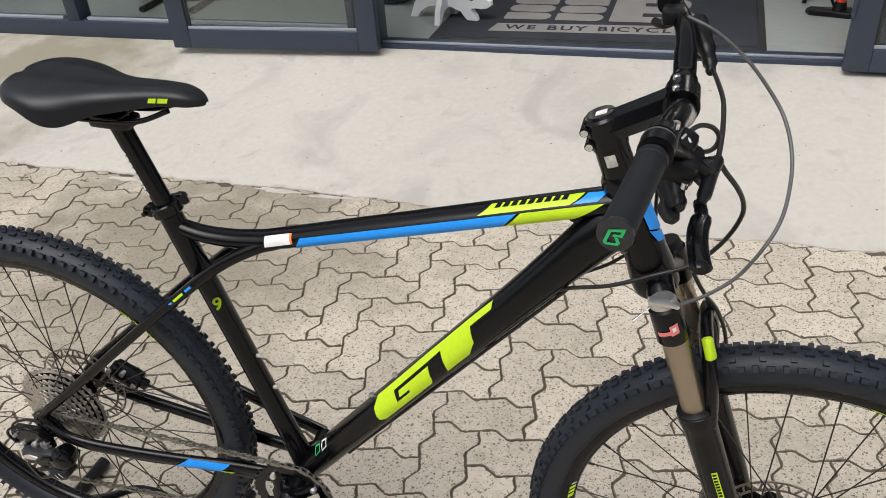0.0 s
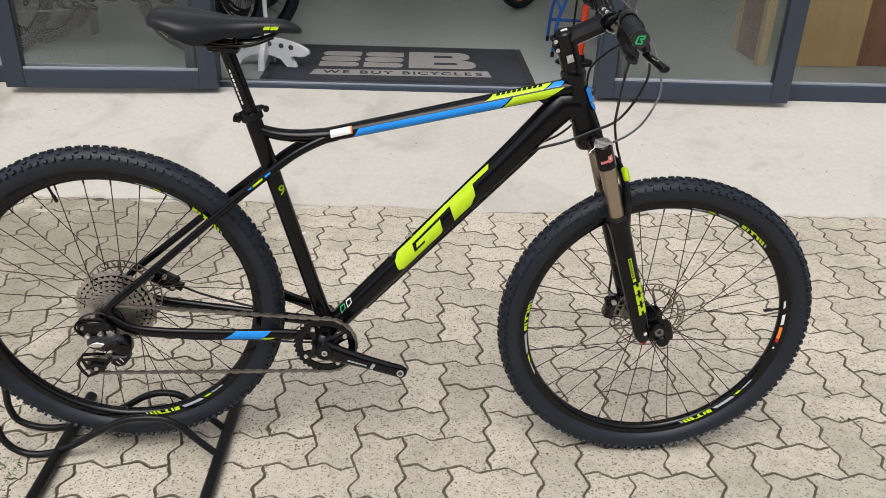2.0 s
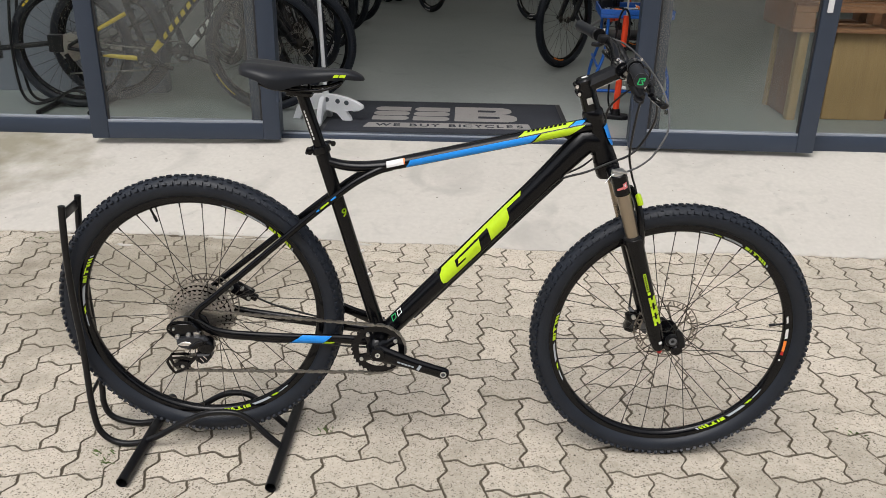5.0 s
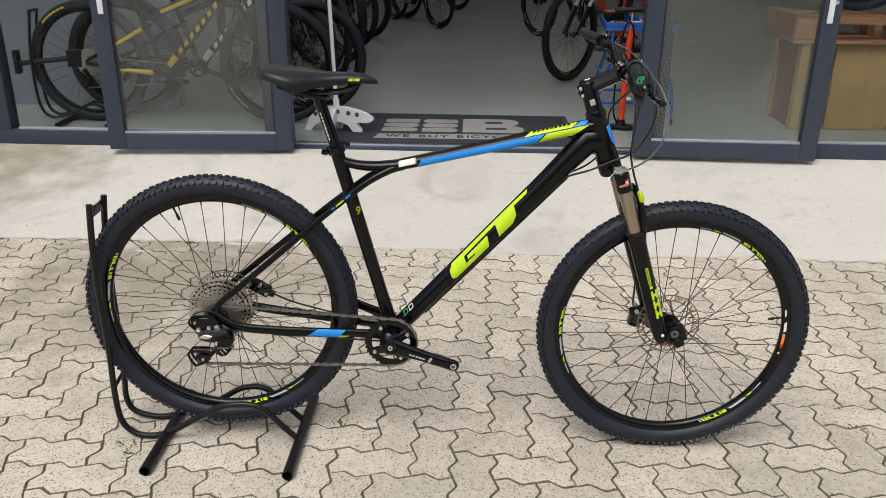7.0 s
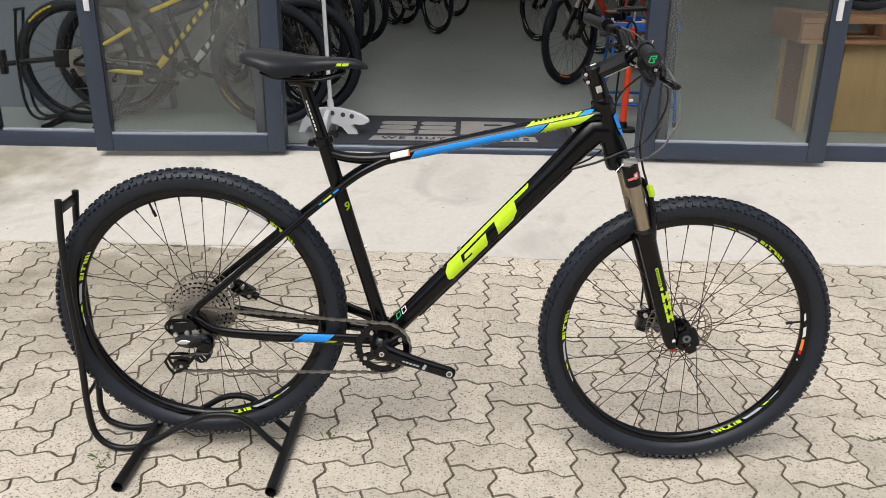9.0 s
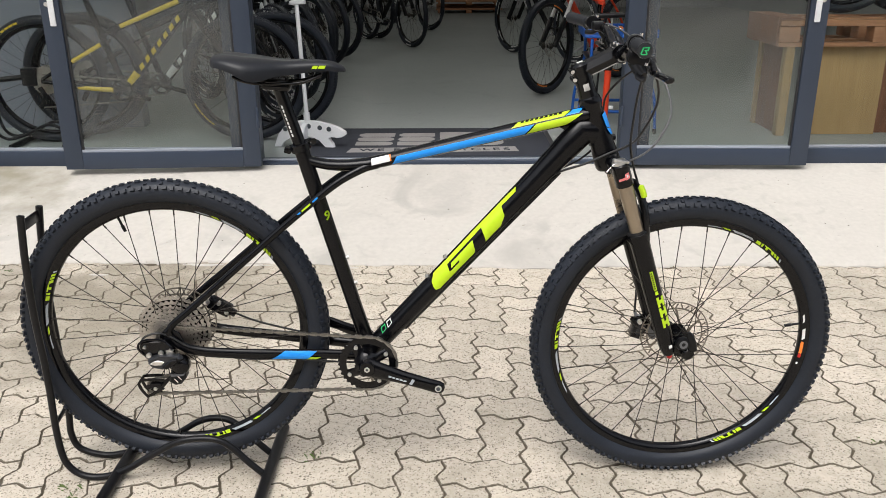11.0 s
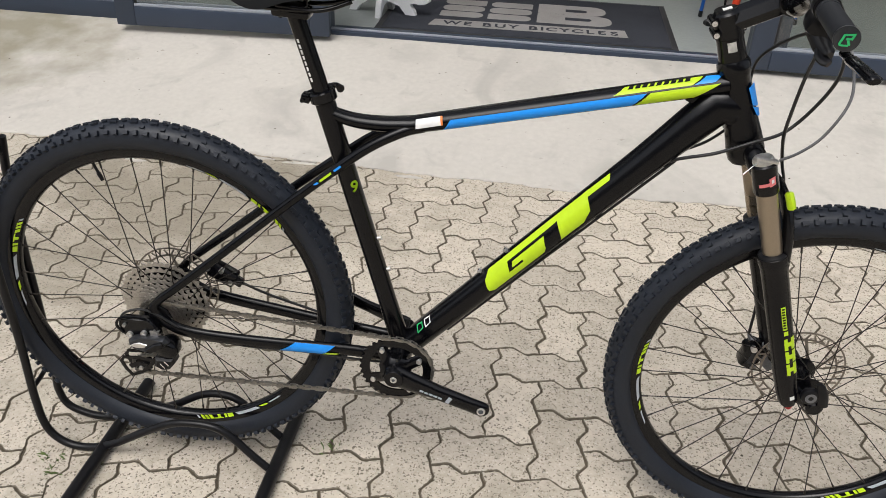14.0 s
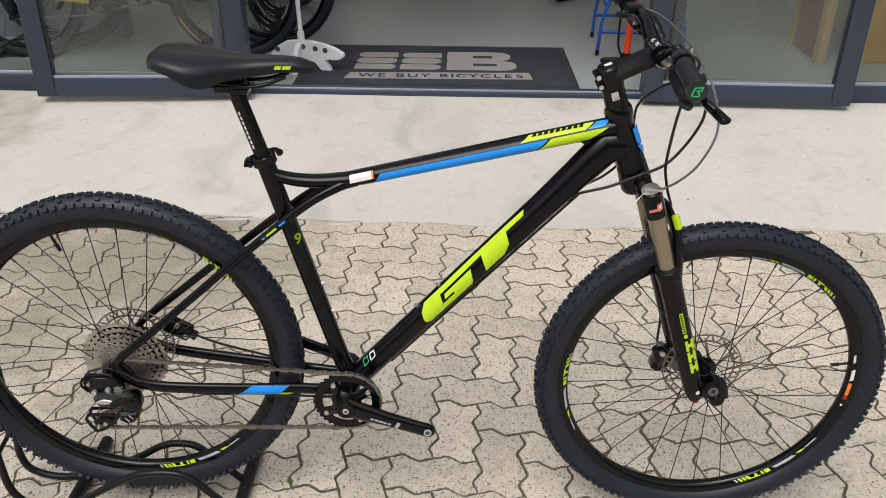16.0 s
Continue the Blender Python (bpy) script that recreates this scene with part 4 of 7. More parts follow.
for tone, lb, s0 in (("white", "small white outlined mark", 0.040), ("green", "small green outlined mark", 0.020)):
    bars("mark", [((s0, 0.55), (s0 + 0.0022, 0.55), (s0 + 0.0060, 0.95), (s0 + 0.0035, 0.95)), ((s0 + 0.0135, 0.60), (s0 + 0.0157, 0.60), (s0 + 0.0185, 0.93), (s0 + 0.0160, 0.93)),
                  ((s0 + 0.0022, 0.55), (s0 + 0.0135, 0.60), (s0 + 0.0140, 0.65), (s0 + 0.0030, 0.61)), ((s0 + 0.0055, 0.90), (s0 + 0.0160, 0.88), (s0 + 0.0165, 0.93), (s0 + 0.0060, 0.95))],
         M[tone], down_tube, lb, DT0, DT1, DA, DB, 0.0008)

TA, TB = (0.0144, 0.0166), (0.0185, 0.0220)
bm = bmesh.new()
skin_quads(bm, [((0.052, -0.66), (0.348, -0.63), (0.372, 0.40), (0.066, 0.38))], TT1, TT2, TA, TB, n=40)
part("decal", bm, M["blue"], top_tube, "long blue stripe")
bars("decal", [((0.353, -0.63), (0.440, -0.60), (0.480, 0.42), (0.377, 0.40)), ((0.322, 0.55), (0.438, 0.57), (0.457, 0.98), (0.340, 0.98))], M["lime"], top_tube, "lime stripe near the head tube", TT1, TT2, TA, TB, 0.0006, 24, 6)
bars("printed_bar", [((s0, 0.84), (s0 + 0.0078, 0.84), (s0 + 0.0105, 0.985), (s0 + 0.0040, 0.985)) for s0 in (0.344 + 0.0105 * k for k in range(9))], M["black_paint"], top_tube, "dark printed bar", TT1, TT2, TA, TB, 0.0011)
bm = bmesh.new()
skin_quads(bm, [((0.442, 0.57), (0.472, 0.57), (0.484, 0.95), (0.461, 0.97))], TT1, TT2, TA, TB, 0.0008, 6, 4)
part("decal", bm, M["blue"], top_tube, "blue tip of the stripe")
bm = bmesh.new()
skin_quads(bm, [((0.008, -0.10), (0.050, -0.06), (0.050, 0.80), (0.010, 0.80))], TT1, TT2, TA, TB, 0.0008, 8, 4)
part("sticker", bm, M["white"], top_tube, "white paper sticker")
bm = bmesh.new()
skin_quads(bm, [((0.050, -0.06), (0.053, -0.06), (0.054, 0.80), (0.050, 0.80))], TT1, TT2, TA, TB, 0.0008, 2, 4)
part("sticker_edge", bm, M["orange"], top_tube, "orange edge of the sticker")
bars("decal", [((0.030, 0.55), (0.058, 0.62), (0.066, 0.99), (0.026, 0.97)), ((0.060, 0.60), (0.078, 0.78), (0.082, 0.99), (0.068, 0.98))], M["blue"], head_tube, "piece of the blue badge on the head tube", HT1, HT0, (0.0235, 0.028), (0.0235, 0.028), 0.0012, 8, 6)
ncu = bpy.data.curves.new("figure", "FONT")
ncu.body, ncu.size, ncu.align_x, ncu.extrude, ncu.offset, ncu.shear = "9", 0.028, "CENTER", 0.0002, 0.0007, 0.2
nob = new("figure_source", ncu)
bpy.context.view_layer.update()
nme = bpy.data.meshes.new_from_object(nob.evaluated_get(bpy.context.evaluated_depsgraph_get()))
bpy.data.objects.remove(nob)
bm = bmesh.new()
bm.from_mesh(nme)
bpy.data.meshes.remove(nme)
fd = (SEAT1 - SEAT0).normalized()
for v in bm.verts:
    u, w = v.co.x + 0.009, v.co.y
    a = u / 0.0185
    p = SEAT0 + fd * (0.334 + w)
    v.co = (p.x + 0.0185 * math.sin(a), -0.0185 * math.cos(a), p.z + 0.2 * 0.0185 * math.sin(a))
part("figure", bm, M["lime"], seat_tube, "lime figure on the seat tube", smooth=False)

# bottle-cage bolts
for base, d in ((DT0 + (DT1 - DT0).normalized() * BOLTS[0], 0.0240), (DT0 + (DT1 - DT0).normalized() * BOLTS[1], 0.0250)):
    up = Vector((-(DT1 - DT0).normalized().z, 0, (DT1 - DT0).normalized().x))
    bm = bmesh.new()
    tube(bm, [base + up * (d - 0.006), base + up * (d + 0.0020), base + up * (d + 0.0020), base + up * (d + 0.0050), base + up * (d + 0.0058)], [0.0036, 0.0036, 0.0048, 0.0048, 0.0036], 14)
    bolt = part("bolt", bm, M["steel"], down_tube, "bright bottle-cage bolt")
    bm = bmesh.new()
    rod(bm, base + up * (d + 0.0050), base + up * (d + 0.0061), 0.0021, 6)
    part("socket", bm, M["black_metal"], bolt)
for s in (0.165, 0.230):
    dd = (SEAT1 - SEAT0).normalized()
    base, up = SEAT0 + dd * s, Vector((dd.z, 0, -dd.x))
    bm = bmesh.new()
    tube(bm, [base + up * 0.016, base + up * 0.020, base + up * 0.020, base + up * 0.0235], [0.0035, 0.0035, 0.0042, 0.0040], 10)
    part("bolt", bm, M["steel"], seat_tube, "bright bottle-cage bolt")
for s in (0.24, 0.42, 0.56):
    dd = (DT1 - DT0).normalized()
    base, dn = DT0 + dd * s, Vector((dd.z, 0, -dd.x))
    bm = bmesh.new()
    box(bm, base + dn * (0.021 + 0.006 * s / 0.67), (0.014, 0.016, 0.008), 0.002, pose(0, 0, 0, 0, -44.5, 0))
    part("cable_guide", bm, M["black_plastic"], down_tube)

# seat clamp, seatpost, saddle
dd = (SEAT1 - SEAT0).normalized()
bm = bmesh.new()
tube(bm, [SEAT1 - dd * 0.016, SEAT1 - dd * 0.014, SEAT1, SEAT1 + dd * 0.002], [0.020, 0.0222, 0.0222, 0.020], 28)
box(bm, SEAT1 + Vector((-0.026, 0, -0.012)), (0.016, 0.020, 0.014), 0.003, pose(0, 0, 0, 0, 15, 0))
clamp = part("seat_clamp", bm, M["black_metal"], bike, "black quick-release seat clamp")
bm = bmesh.new()
rod(bm, SEAT1 + Vector((-0.030, -0.014, -0.013)), SEAT1 + Vector((-0.030, 0.012, -0.013)), 0.0036, 12)
part("clamp_bolt", bm, M["black_metal"], clamp)
bm = bmesh.new()
tube(bm, curve_points([SEAT1 + Vector((-0.030, 0.016, -0.012)), SEAT1 + Vector((-0.01, 0.030, -0.006)), SEAT1 + Vector((0.018, 0.022, 0.004)), SEAT1 + Vector((0.030, 0.004, 0.006))], 5), [0.004] * 8 + [0.005] * 7 + [0.007], 10)
part("clamp_lever", bm, M["black_metal"], clamp)
bm = bmesh.new()
POST1 = Vector((-0.1681, 0, 0.9525))
tube(bm, [SEAT1, SEAT1 + (POST1 - SEAT1) * 0.9, POST1], 0.0139, 24)
post = part("seatpost", bm, M["black_metal"], bike, "black alloy seatpost")
bars("printed_bar", [((s0, 0.25), (s0 + 0.0066, 0.25), (s0 + 0.0066, 0.50), (s0, 0.50)) for s0 in (0.022 + 0.0092 * k for k in range(8))], M["white"], post, "white printed bar", SEAT1, POST1, (0.0139, 0.0139), (0.0139, 0.0139), 0.0006)
bm = bmesh.new()
box(bm, (-0.1706, 0, 0.951), (0.060, 0.036, 0.016), 0.005, pose(0, 0, 0, 0, 4, 0))
box(bm, (-0.1686, 0, 0.962), (0.044, 0.050, 0.008), 0.003, pose(0, 0, 0, 0, 4, 0))
rod(bm, (-0.1904, 0, 0.9397), (-0.1884, 0, 0.9696), 0.0035, 10)
rod(bm, (-0.1488, 0, 0.9395), (-0.1488, 0, 0.9694), 0.0035, 10)
part("post_head", bm, M["black_metal"], post)

SECT = ((-0.311, 0.020, 1.012, 1.000), (-0.306, 0.046, 1.018, 0.998), (-0.290, 0.063, 1.021, 0.997), (-0.264, 0.073, 1.020, 0.990), (-0.240, 0.077, 1.016, 0.976), (-0.222, 0.074, 1.0135, 0.968), (-0.203, 0.066, 1.010, 0.966), (-0.175, 0.048, 1.005, 0.971),
        (-0.145, 0.036, 1.001, 0.972), (-0.115, 0.030, 0.999, 0.974), (-0.085, 0.0255, 0.9965, 0.9755), (-0.060, 0.0230, 0.9935, 0.9750), (-0.045, 0.0195, 0.9895, 0.9735), (-0.034, 0.0140, 0.9845, 0.9725), (-0.0275, 0.0080, 0.9795, 0.9715), (-0.0245, 0.003, 0.9755, 0.9715))
bm = bmesh.new()
rows = []
LIFT = [0.011 * max(0.0, min(1.0, (x + 0.27) / 0.2)) for x, w, zt, ze in SECT]
SECT = [(-0.0225 + (x + 0.0245) * 0.972, w, zt + d - 0.001, ze + d * 0.85) for (x, w, zt, ze), d in zip(SECT, LIFT)]
FINE = [(a.x, a.y, a.z, b.z) for a, b in zip(curve_points([(x, w, zt) for x, w, zt, ze in SECT], 3), curve_points([(x, w, ze) for x, w, zt, ze in SECT], 3))]
for x, w, zt, ze in FINE:
    row = []
    for k in range(17):
        a = -math.pi / 2 + math.pi * k / 16
        y = w * math.copysign(abs(math.sin(a)) ** 0.85, math.sin(a))
        z = ze + (zt - ze) * max(0.0, math.cos(a)) ** 0.5
        # shallow groove along the middle of the rear half
        z -= 0.004 * max(0.0, 1 - abs(y) / 0.012) * max(0.0, min(1.0, (-0.07 - x) / 0.08))
        row.append(bm.verts.new((x, y, z)))
    for k in range(15, 0, -1):
        a = -math.pi / 2 + math.pi * k / 16
        y = 0.86 * w * math.sin(a)
        row.append(bm.verts.new((x, y, min(ze + 0.006, (zt + ze) / 2))))
    rows.append(row)
for a, b in zip(rows, rows[1:]):
    for k in range(len(a)):
        bm.faces.new((a[k], a[(k + 1) % len(a)], b[(k + 1) % len(a)], b[k]))
bm.faces.new(rows[0])
bm.faces.new(rows[-1])
saddle = part("saddle", bm, M["saddle"], bike, "smooth black sports saddle")
for sg in (-1, 1):
    bm = bmesh.new()
    tube(bm, curve_points([(-0.2596, sg * 0.022, 0.9739), (-0.2329, sg * 0.022, 0.9638), (-0.1983, sg * 0.022, 0.9592), (-0.1389, sg * 0.022, 0.9588), (-0.1091, sg * 0.020, 0.9622), (-0.0743, sg * 0.012, 0.9739)], 6), 0.0036, 10)
    part("saddle_rail", bm, M["black_metal"], saddle)
for col, spans in (("lime", ((-0.091, -0.080), (-0.078, -0.064))), ):
    for a, b in spans:
        bm = bmesh.new()
        vs = []
        for x in (a, (a + b) / 2, b):
            t = (x + 0.095) / 0.06
            w = 0.0276 - 0.0045 * t
            vs.append([bm.verts.new((x + sh, -w * f - 0.0004, z)) for f, z, sh in ((0.996, 0.9900, 0.0), (0.965, 0.9962, 0.003))])
        for p, q in zip(vs, vs[1:]):
            bm.faces.new((p[0], q[0], q[1], p[1]))
        part("decal", bm, M[col], saddle, "small lime mark on the saddle side")

# crankset
bm = bmesh.new()
lathe(bm, [(0.004, -0.094), (0.017, -0.0935), (0.0195, -0.089), (0.0205, -0.076), (0.024, -0.072), (0.022, -0.040)], BB, 28)
for k in range(4):
    a = radians(31 + 90 * k)
    p = [BB + Vector((r * math.cos(a + tw), y, r * math.sin(a + tw))) for r, y, tw in ((0.012, -0.076, 0.25), (0.030, -0.066, 0.08), (0.052, -0.060, 0))]
    tube(bm, curve_points(p, 4), [0.0190] * 4 + [0.0115] * 5, 10, 0.005)
E0, E1 = BB + Vector((0.0, -0.080, 0.0)), Vector((0.168, -0.092, 0.2680))
arm = [E0, E0 + (E1 - E0) * 0.2, E0 + (E1 - E0) * 0.5, E0 + (E1 - E0) * 0.85, E1, E1 + (E1 - E0).normalized() * 0.010, E1 + (E1 - E0).normalized() * 0.0145]
tube(bm, arm, [0.0235, 0.0205, 0.0160, 0.0155, 0.0162, 0.0135, 0.006], 18, [0.0095, 0.0115, 0.0110, 0.0095, 0.0085, 0.007, 0.004])
crank = part("crank_arm", bm, M["black_metal"], bike, "glossy black crank arm")
bm = bmesh.new()
lathe(bm, [(0.0050, -0.1008), (0.0078, -0.1010), (0.0085, -0.0985)], (E1.x, 0, E1.z), 18)
part("pedal_thread", bm, M["steel"], crank, "bright empty pedal thread")
bm = bmesh.new()
lathe(bm, [(0.0030, -0.0948), (0.0062, -0.0950), (0.007, -0.093)], BB, 18)
part("crank_bolt", bm, M["steel"], crank)
u = (E1 - E0).normalized()
c = E0 + u * 0.108
for s0 in range(5):
    bm = bmesh.new()
    box(bm, E0 + u * (0.055 + 0.009 * s0) + Vector((0, -0.0121, -0.002)), (0.0070, 0.0010, 0.0036), 0, pose(0, 0, 0, 0, 18, 0))
    part("printed_bar", bm, M["grey_decal"], crank, "grey printed bar")
bm = bmesh.new()
box(bm, c + Vector((0, -0.0112, 0)), (0.007, 0.0010, 0.014), 0, pose(0, 0, 0, 0, 30, 0))
part("decal", bm, M["grey_decal"], crank, "grey printed bars")
for c, y, r in (((E1.x, 0, E1.z), -0.1011, 0.0049), (BB, -0.0951, 0.0030)):
    bm = bmesh.new()
    lathe(bm, [(0.0005, y), (r, y), (r, y + 0.002)], c, 16)
    part("thread_hole", bm, M["dark_hole"], crank, "dark hole")
bm = bmesh.new()
toothed(bm, 0.0655, 34, 0.0045, -0.0615, -0.0580, 0.0500)
ring = part("chainring", bm, M["black_metal"], bike, "black single chainring")
ring.matrix_basis = Matrix.Translation(BB)
for k in range(4):
    a = radians(31 + 90 * k)
    bm = bmesh.new()
    lathe(bm, [(0.0022, -0.0690), (0.0045, -0.0690), (0.005, -0.0680), (0.005, -0.055)], (0.0500 * math.cos(a), 0, 0.0500 * math.sin(a)), 12)
    part("chainring_bolt", bm, M["steel"], ring, "bright chainring bolt")
bm = bmesh.new()
L0, L1 = BB + Vector((0, 0.080, 0)), Vector((-0.1573, 0.092, 0.3785))
tube(bm, [BB + Vector((0, 0.03, 0)), L0], 0.014, 16)
tube(bm, [L0, L0 + (L1 - L0) * 0.5, L1, L1 + (L1 - L0).normalized() * 0.014], [0.017, 0.013, 0.0145, 0.007], 16, [0.007, 0.007, 0.0068, 0.004])
part("crank_arm", bm, M["black_metal"], bike, "glossy black crank arm")

# chain
PULL_UP, PULL_LO = Vector((-0.4380, 0, 0.3140)), Vector((-0.4910, 0, 0.2640))
COG_R = 0.029


def arc(c, r, a0, a1, n):
    return [Vector((c.x + r * math.cos(radians(a0 + (a1 - a0) * k / n)), 0, c.z + r * math.sin(radians(a0 + (a1 - a0) * k / n)))) for k in range(n + 1)]


path = arc(BB, 0.0680, 96, -92, 24) + arc(PULL_LO, 0.019, -95, -262, 8) + arc(PULL_UP, 0.017, -60, 60, 6) + arc(REAR, COG_R, -75, -266, 12)
path.append(path[0])
bm = bmesh.new()
seglen = [(b - a).length for a, b in zip(path, path[1:])]
total, i, acc = sum(seglen), 0, 0.0
nl = int(total / 0.0127)
for k in range(nl):
    d = total * k / nl
    while i < len(seglen) - 1 and acc + seglen[i] < d:
        acc += seglen[i]
        i += 1
    a, b = path[i], path[i + 1]
    p = a + (b - a) * ((d - acc) / max(1e-6, seglen[i]))
    q = (b - a).normalized()
    y = -0.0598
    w = 0.0034 if k % 2 else 0.0024
    ang = -math.degrees(math.atan2(q.z, q.x))
    for sy in (-1, 1):
        box(bm, (p.x, y + sy * w, p.z), (0.0150 if k % 2 else 0.0090, 0.0011, 0.0062 if k % 2 else 0.0040), 0, pose(0, 0, 0, 0, ang, 0))
    rod(bm, (p.x - q.x * 0.00635, y - 0.0036, p.z - q.z * 0.00635), (p.x - q.x * 0.00635, y + 0.0036, p.z - q.z * 0.00635), 0.0025, 6)
part("chain", bm, M["chain"], bike, "oiled steel chain", smooth=False)

# rear derailleur
bm = bmesh.new()
plate(bm, [(-0.5074, 0.3823), (-0.5022, 0.3925), (-0.4957, 0.3965), (-0.4483, 0.3975), (-0.4330, 0.3800), (-0.4300, 0.3560), (-0.4600, 0.3450), (-0.4838, 0.3430), (-0.4935, 0.3500), (-0.4977, 0.3641)], -0.093, -0.076, 0.003)
der = part("rear_derailleur", bm, M["black_metal"], bike, "black long-cage rear derailleur")
bm = bmesh.new()
tube(bm, curve_points([(-0.4985, -0.094, 0.3640), (-0.5090, -0.095, 0.3800), (-0.5040, -0.095, 0.3935), (-0.4900, -0.094, 0.4000), (-0.4660, -0.092, 0.4000), (-0.4460, -0.090, 0.3920)], 5), 0.0026, 8)
part("guard_loop", bm, M["black_metal"], der)
bm = bmesh.new()
plate(bm, [(-0.4876, 0.3553), (-0.4795, 0.3623), (-0.4600, 0.3650), (-0.4381, 0.3648), (-0.4170, 0.3683), (-0.4095, 0.3569), (-0.4220, 0.3450), (-0.4335, 0.3395), (-0.4581, 0.3300), (-0.4800, 0.3357), (-0.4876, 0.3438)], -0.108, -0.090, 0.0055)
part("link_arm", bm, M["dark_alloy"], der, "dark polished link arm")
# bright plate: the badge, with the link's highlight built into its shape
bm = bmesh.new()
plate(bm, [(-0.4835, 0.3474), (-0.4740, 0.3530), (-0.4640, 0.3561), (-0.4493, 0.3522), (-0.4569, 0.3440), (-0.4726, 0.3436)], -0.1098, -0.1075, 0.0008)
part("link_badge", bm, M["steel"], der, "bright badge shaped as the link's silver highlight")
bm = bmesh.new()
plate(bm, [(-0.4560, 0.3410), (-0.4360, 0.3560), (-0.4210, 0.3600), (-0.4180, 0.3520), (-0.4330, 0.3420), (-0.4460, 0.3340)], -0.1125, -0.1065, 0.002)
part("link_pad", bm, M["black_metal"], der)
bm = bmesh.new()
lathe(bm, [(0.004, -0.103), (0.015, -0.1025), (0.0195, -0.099), (0.0215, -0.092), (0.0215, -0.078), (0.016, -0.066)], (-0.4205, 0, 0.3340), 28)
part("clutch_housing", bm, M["black_metal"], der)
bm = bmesh.new()
plate(bm, [(-0.4440, 0.3170), (-0.4080, 0.3190), (-0.4060, 0.3080), (-0.4190, 0.2918), (-0.4336, 0.2881), (-0.4470, 0.2964)], -0.104, -0.074, 0.005)
part("clutch_switch", bm, M["black_plastic"], der)
for dx, dz in ((0.0, 0.0), (-0.0085, -0.0065)):
    bm = bmesh.new()
    box(bm, (-0.4205 + dx, -0.1050, 0.3095 + dz), (0.0026, 0.002, 0.0125), 0.0005, pose(0, 0, 0, 0, -38, 0))
    part("clutch_mark", bm, M["chrome"], der, "bright mark")
bm = bmesh.new()
star = []
for k in range(12):
    a, r = math.pi * k / 6, 0.0098 if k % 2 else 0.0062
    star.append((-0.4390 + r * math.cos(a), 0.3690 + r * math.sin(a)))
plate(bm, star, -0.097, -0.088, 0.0006)
part("star_bolt", bm, M["steel"], der, "bright star-shaped bolt")
for y in (-0.0710, -0.0500):
    bm = bmesh.new()
    tube(bm, [(x, y, z) for x, z in ((-0.4220, 0.3160), (-0.4300, 0.2960), (-0.4660, 0.2840), (-0.4900, 0.2880), (-0.5230, 0.2860), (-0.5290, 0.2760), (-0.5220, 0.2580), (-0.5120, 0.2440), (-0.4980, 0.2500), (-0.4800, 0.2620), (-0.4560, 0.2900), (-0.4360, 0.3080))], 0.0042, 6, 0.0014)
    tube(bm, [(-0.5130, y, 0.2650), (-0.4980, y, 0.2720), (-0.4780, y, 0.2700)], 0.0060, 6, 0.0014)
    part("cage", bm, M["black_metal"], der)
for c in (PULL_UP, PULL_LO):
    bm = bmesh.new()
    toothed(bm, 0.0145, 12, 0.004, -0.0615, -0.0585, 0.004)
    pl = part("jockey_wheel", bm, M["black_plastic"], der)
    pl.matrix_basis = Matrix.Translation(c)
    bm = bmesh.new()
    lathe(bm, [(0.0015, -0.0745), (0.0042, -0.0745), (0.0046, -0.0725), (0.0046, -0.050)], seg=12)
    part("pulley_bolt", bm, M["steel"], pl, "bright pulley bolt")
for x, z in ((-0.4866, 0.3625), (-0.4590, 0.3680), (-0.4940, 0.3830)):
    bm = bmesh.new()
    r = 0.0060 if z < 0.37 else 0.0034
    lathe(bm, [(r * 0.42, -0.0965), (r * 0.45, -0.0990), (r * 0.9, -0.0990), (r, -0.0970), (r, -0.085)], (x, 0, z), 16)
    part("bolt", bm, M["steel"], der, "bright hex bolt")
bm = bmesh.new()
tube(bm, curve_points([(-0.4861, -0.086, 0.3541), (-0.5038, -0.090, 0.3743), (-0.4978, -0.086, 0.4009), (-0.4663, -0.080, 0.4103), (-0.4367, -0.074, 0.3959), (-0.4022, -0.070, 0.3696), (-0.3579, -0.066, 0.3501)], 6), 0.0024, 8)
part("shift_cable", bm, M["cable"], der)
bm = bmesh.new()
tube(bm, curve_points([(-0.3579, -0.066, 0.3501), (-0.2788, -0.058, 0.3319), (-0.1797, -0.047, 0.3243), (-0.0603, -0.034, 0.3075), (-0.0003, -0.02, 0.2986)], 6), 0.0024, 8)
part("shift_cable", bm, M["cable"], bike)

# rear brake caliper
bm = bmesh.new()
box(bm, (-0.3551, 0.052, 0.4181), (0.058, 0.030, 0.030), 0.006, pose(0, 0, 0, 0, 30, 0))
tube(bm, [(-0.3797, 0.050, 0.4383), (-0.3403, 0.050, 0.408)], 0.011, 14)
box(bm, (-0.3274, 0.052, 0.4019), (0.020, 0.016, 0.016), 0.003, pose(0, 0, 0, 0, 30, 0))
cal = part("rear_brake_caliper", bm, M["black_metal"], bike, "black disc brake caliper")
for x, z in ((-0.3792, 0.4347), (-0.3378, 0.4063), (-0.3536, 0.4304)):
    bm = bmesh.new()
    lathe(bm, [(0.002, 0.0345), (0.0048, 0.0345), (0.0052, 0.045)], (x, 0, z), 12)
    part("bolt", bm, M["steel"], cal, "bright caliper bolt")
bm = bmesh.new()
tube(bm, curve_points([(-0.3255, 0.052, 0.4018), (-0.276, 0.055, 0.3773), (-0.197, 0.050, 0.3563), (-0.0982, 0.036, 0.3379), (-0.0191, 0.02, 0.3198), (0.0202, 0.0, 0.3362)], 6), 0.0026, 8)
part("brake_hose", bm, M["cable"], cal)


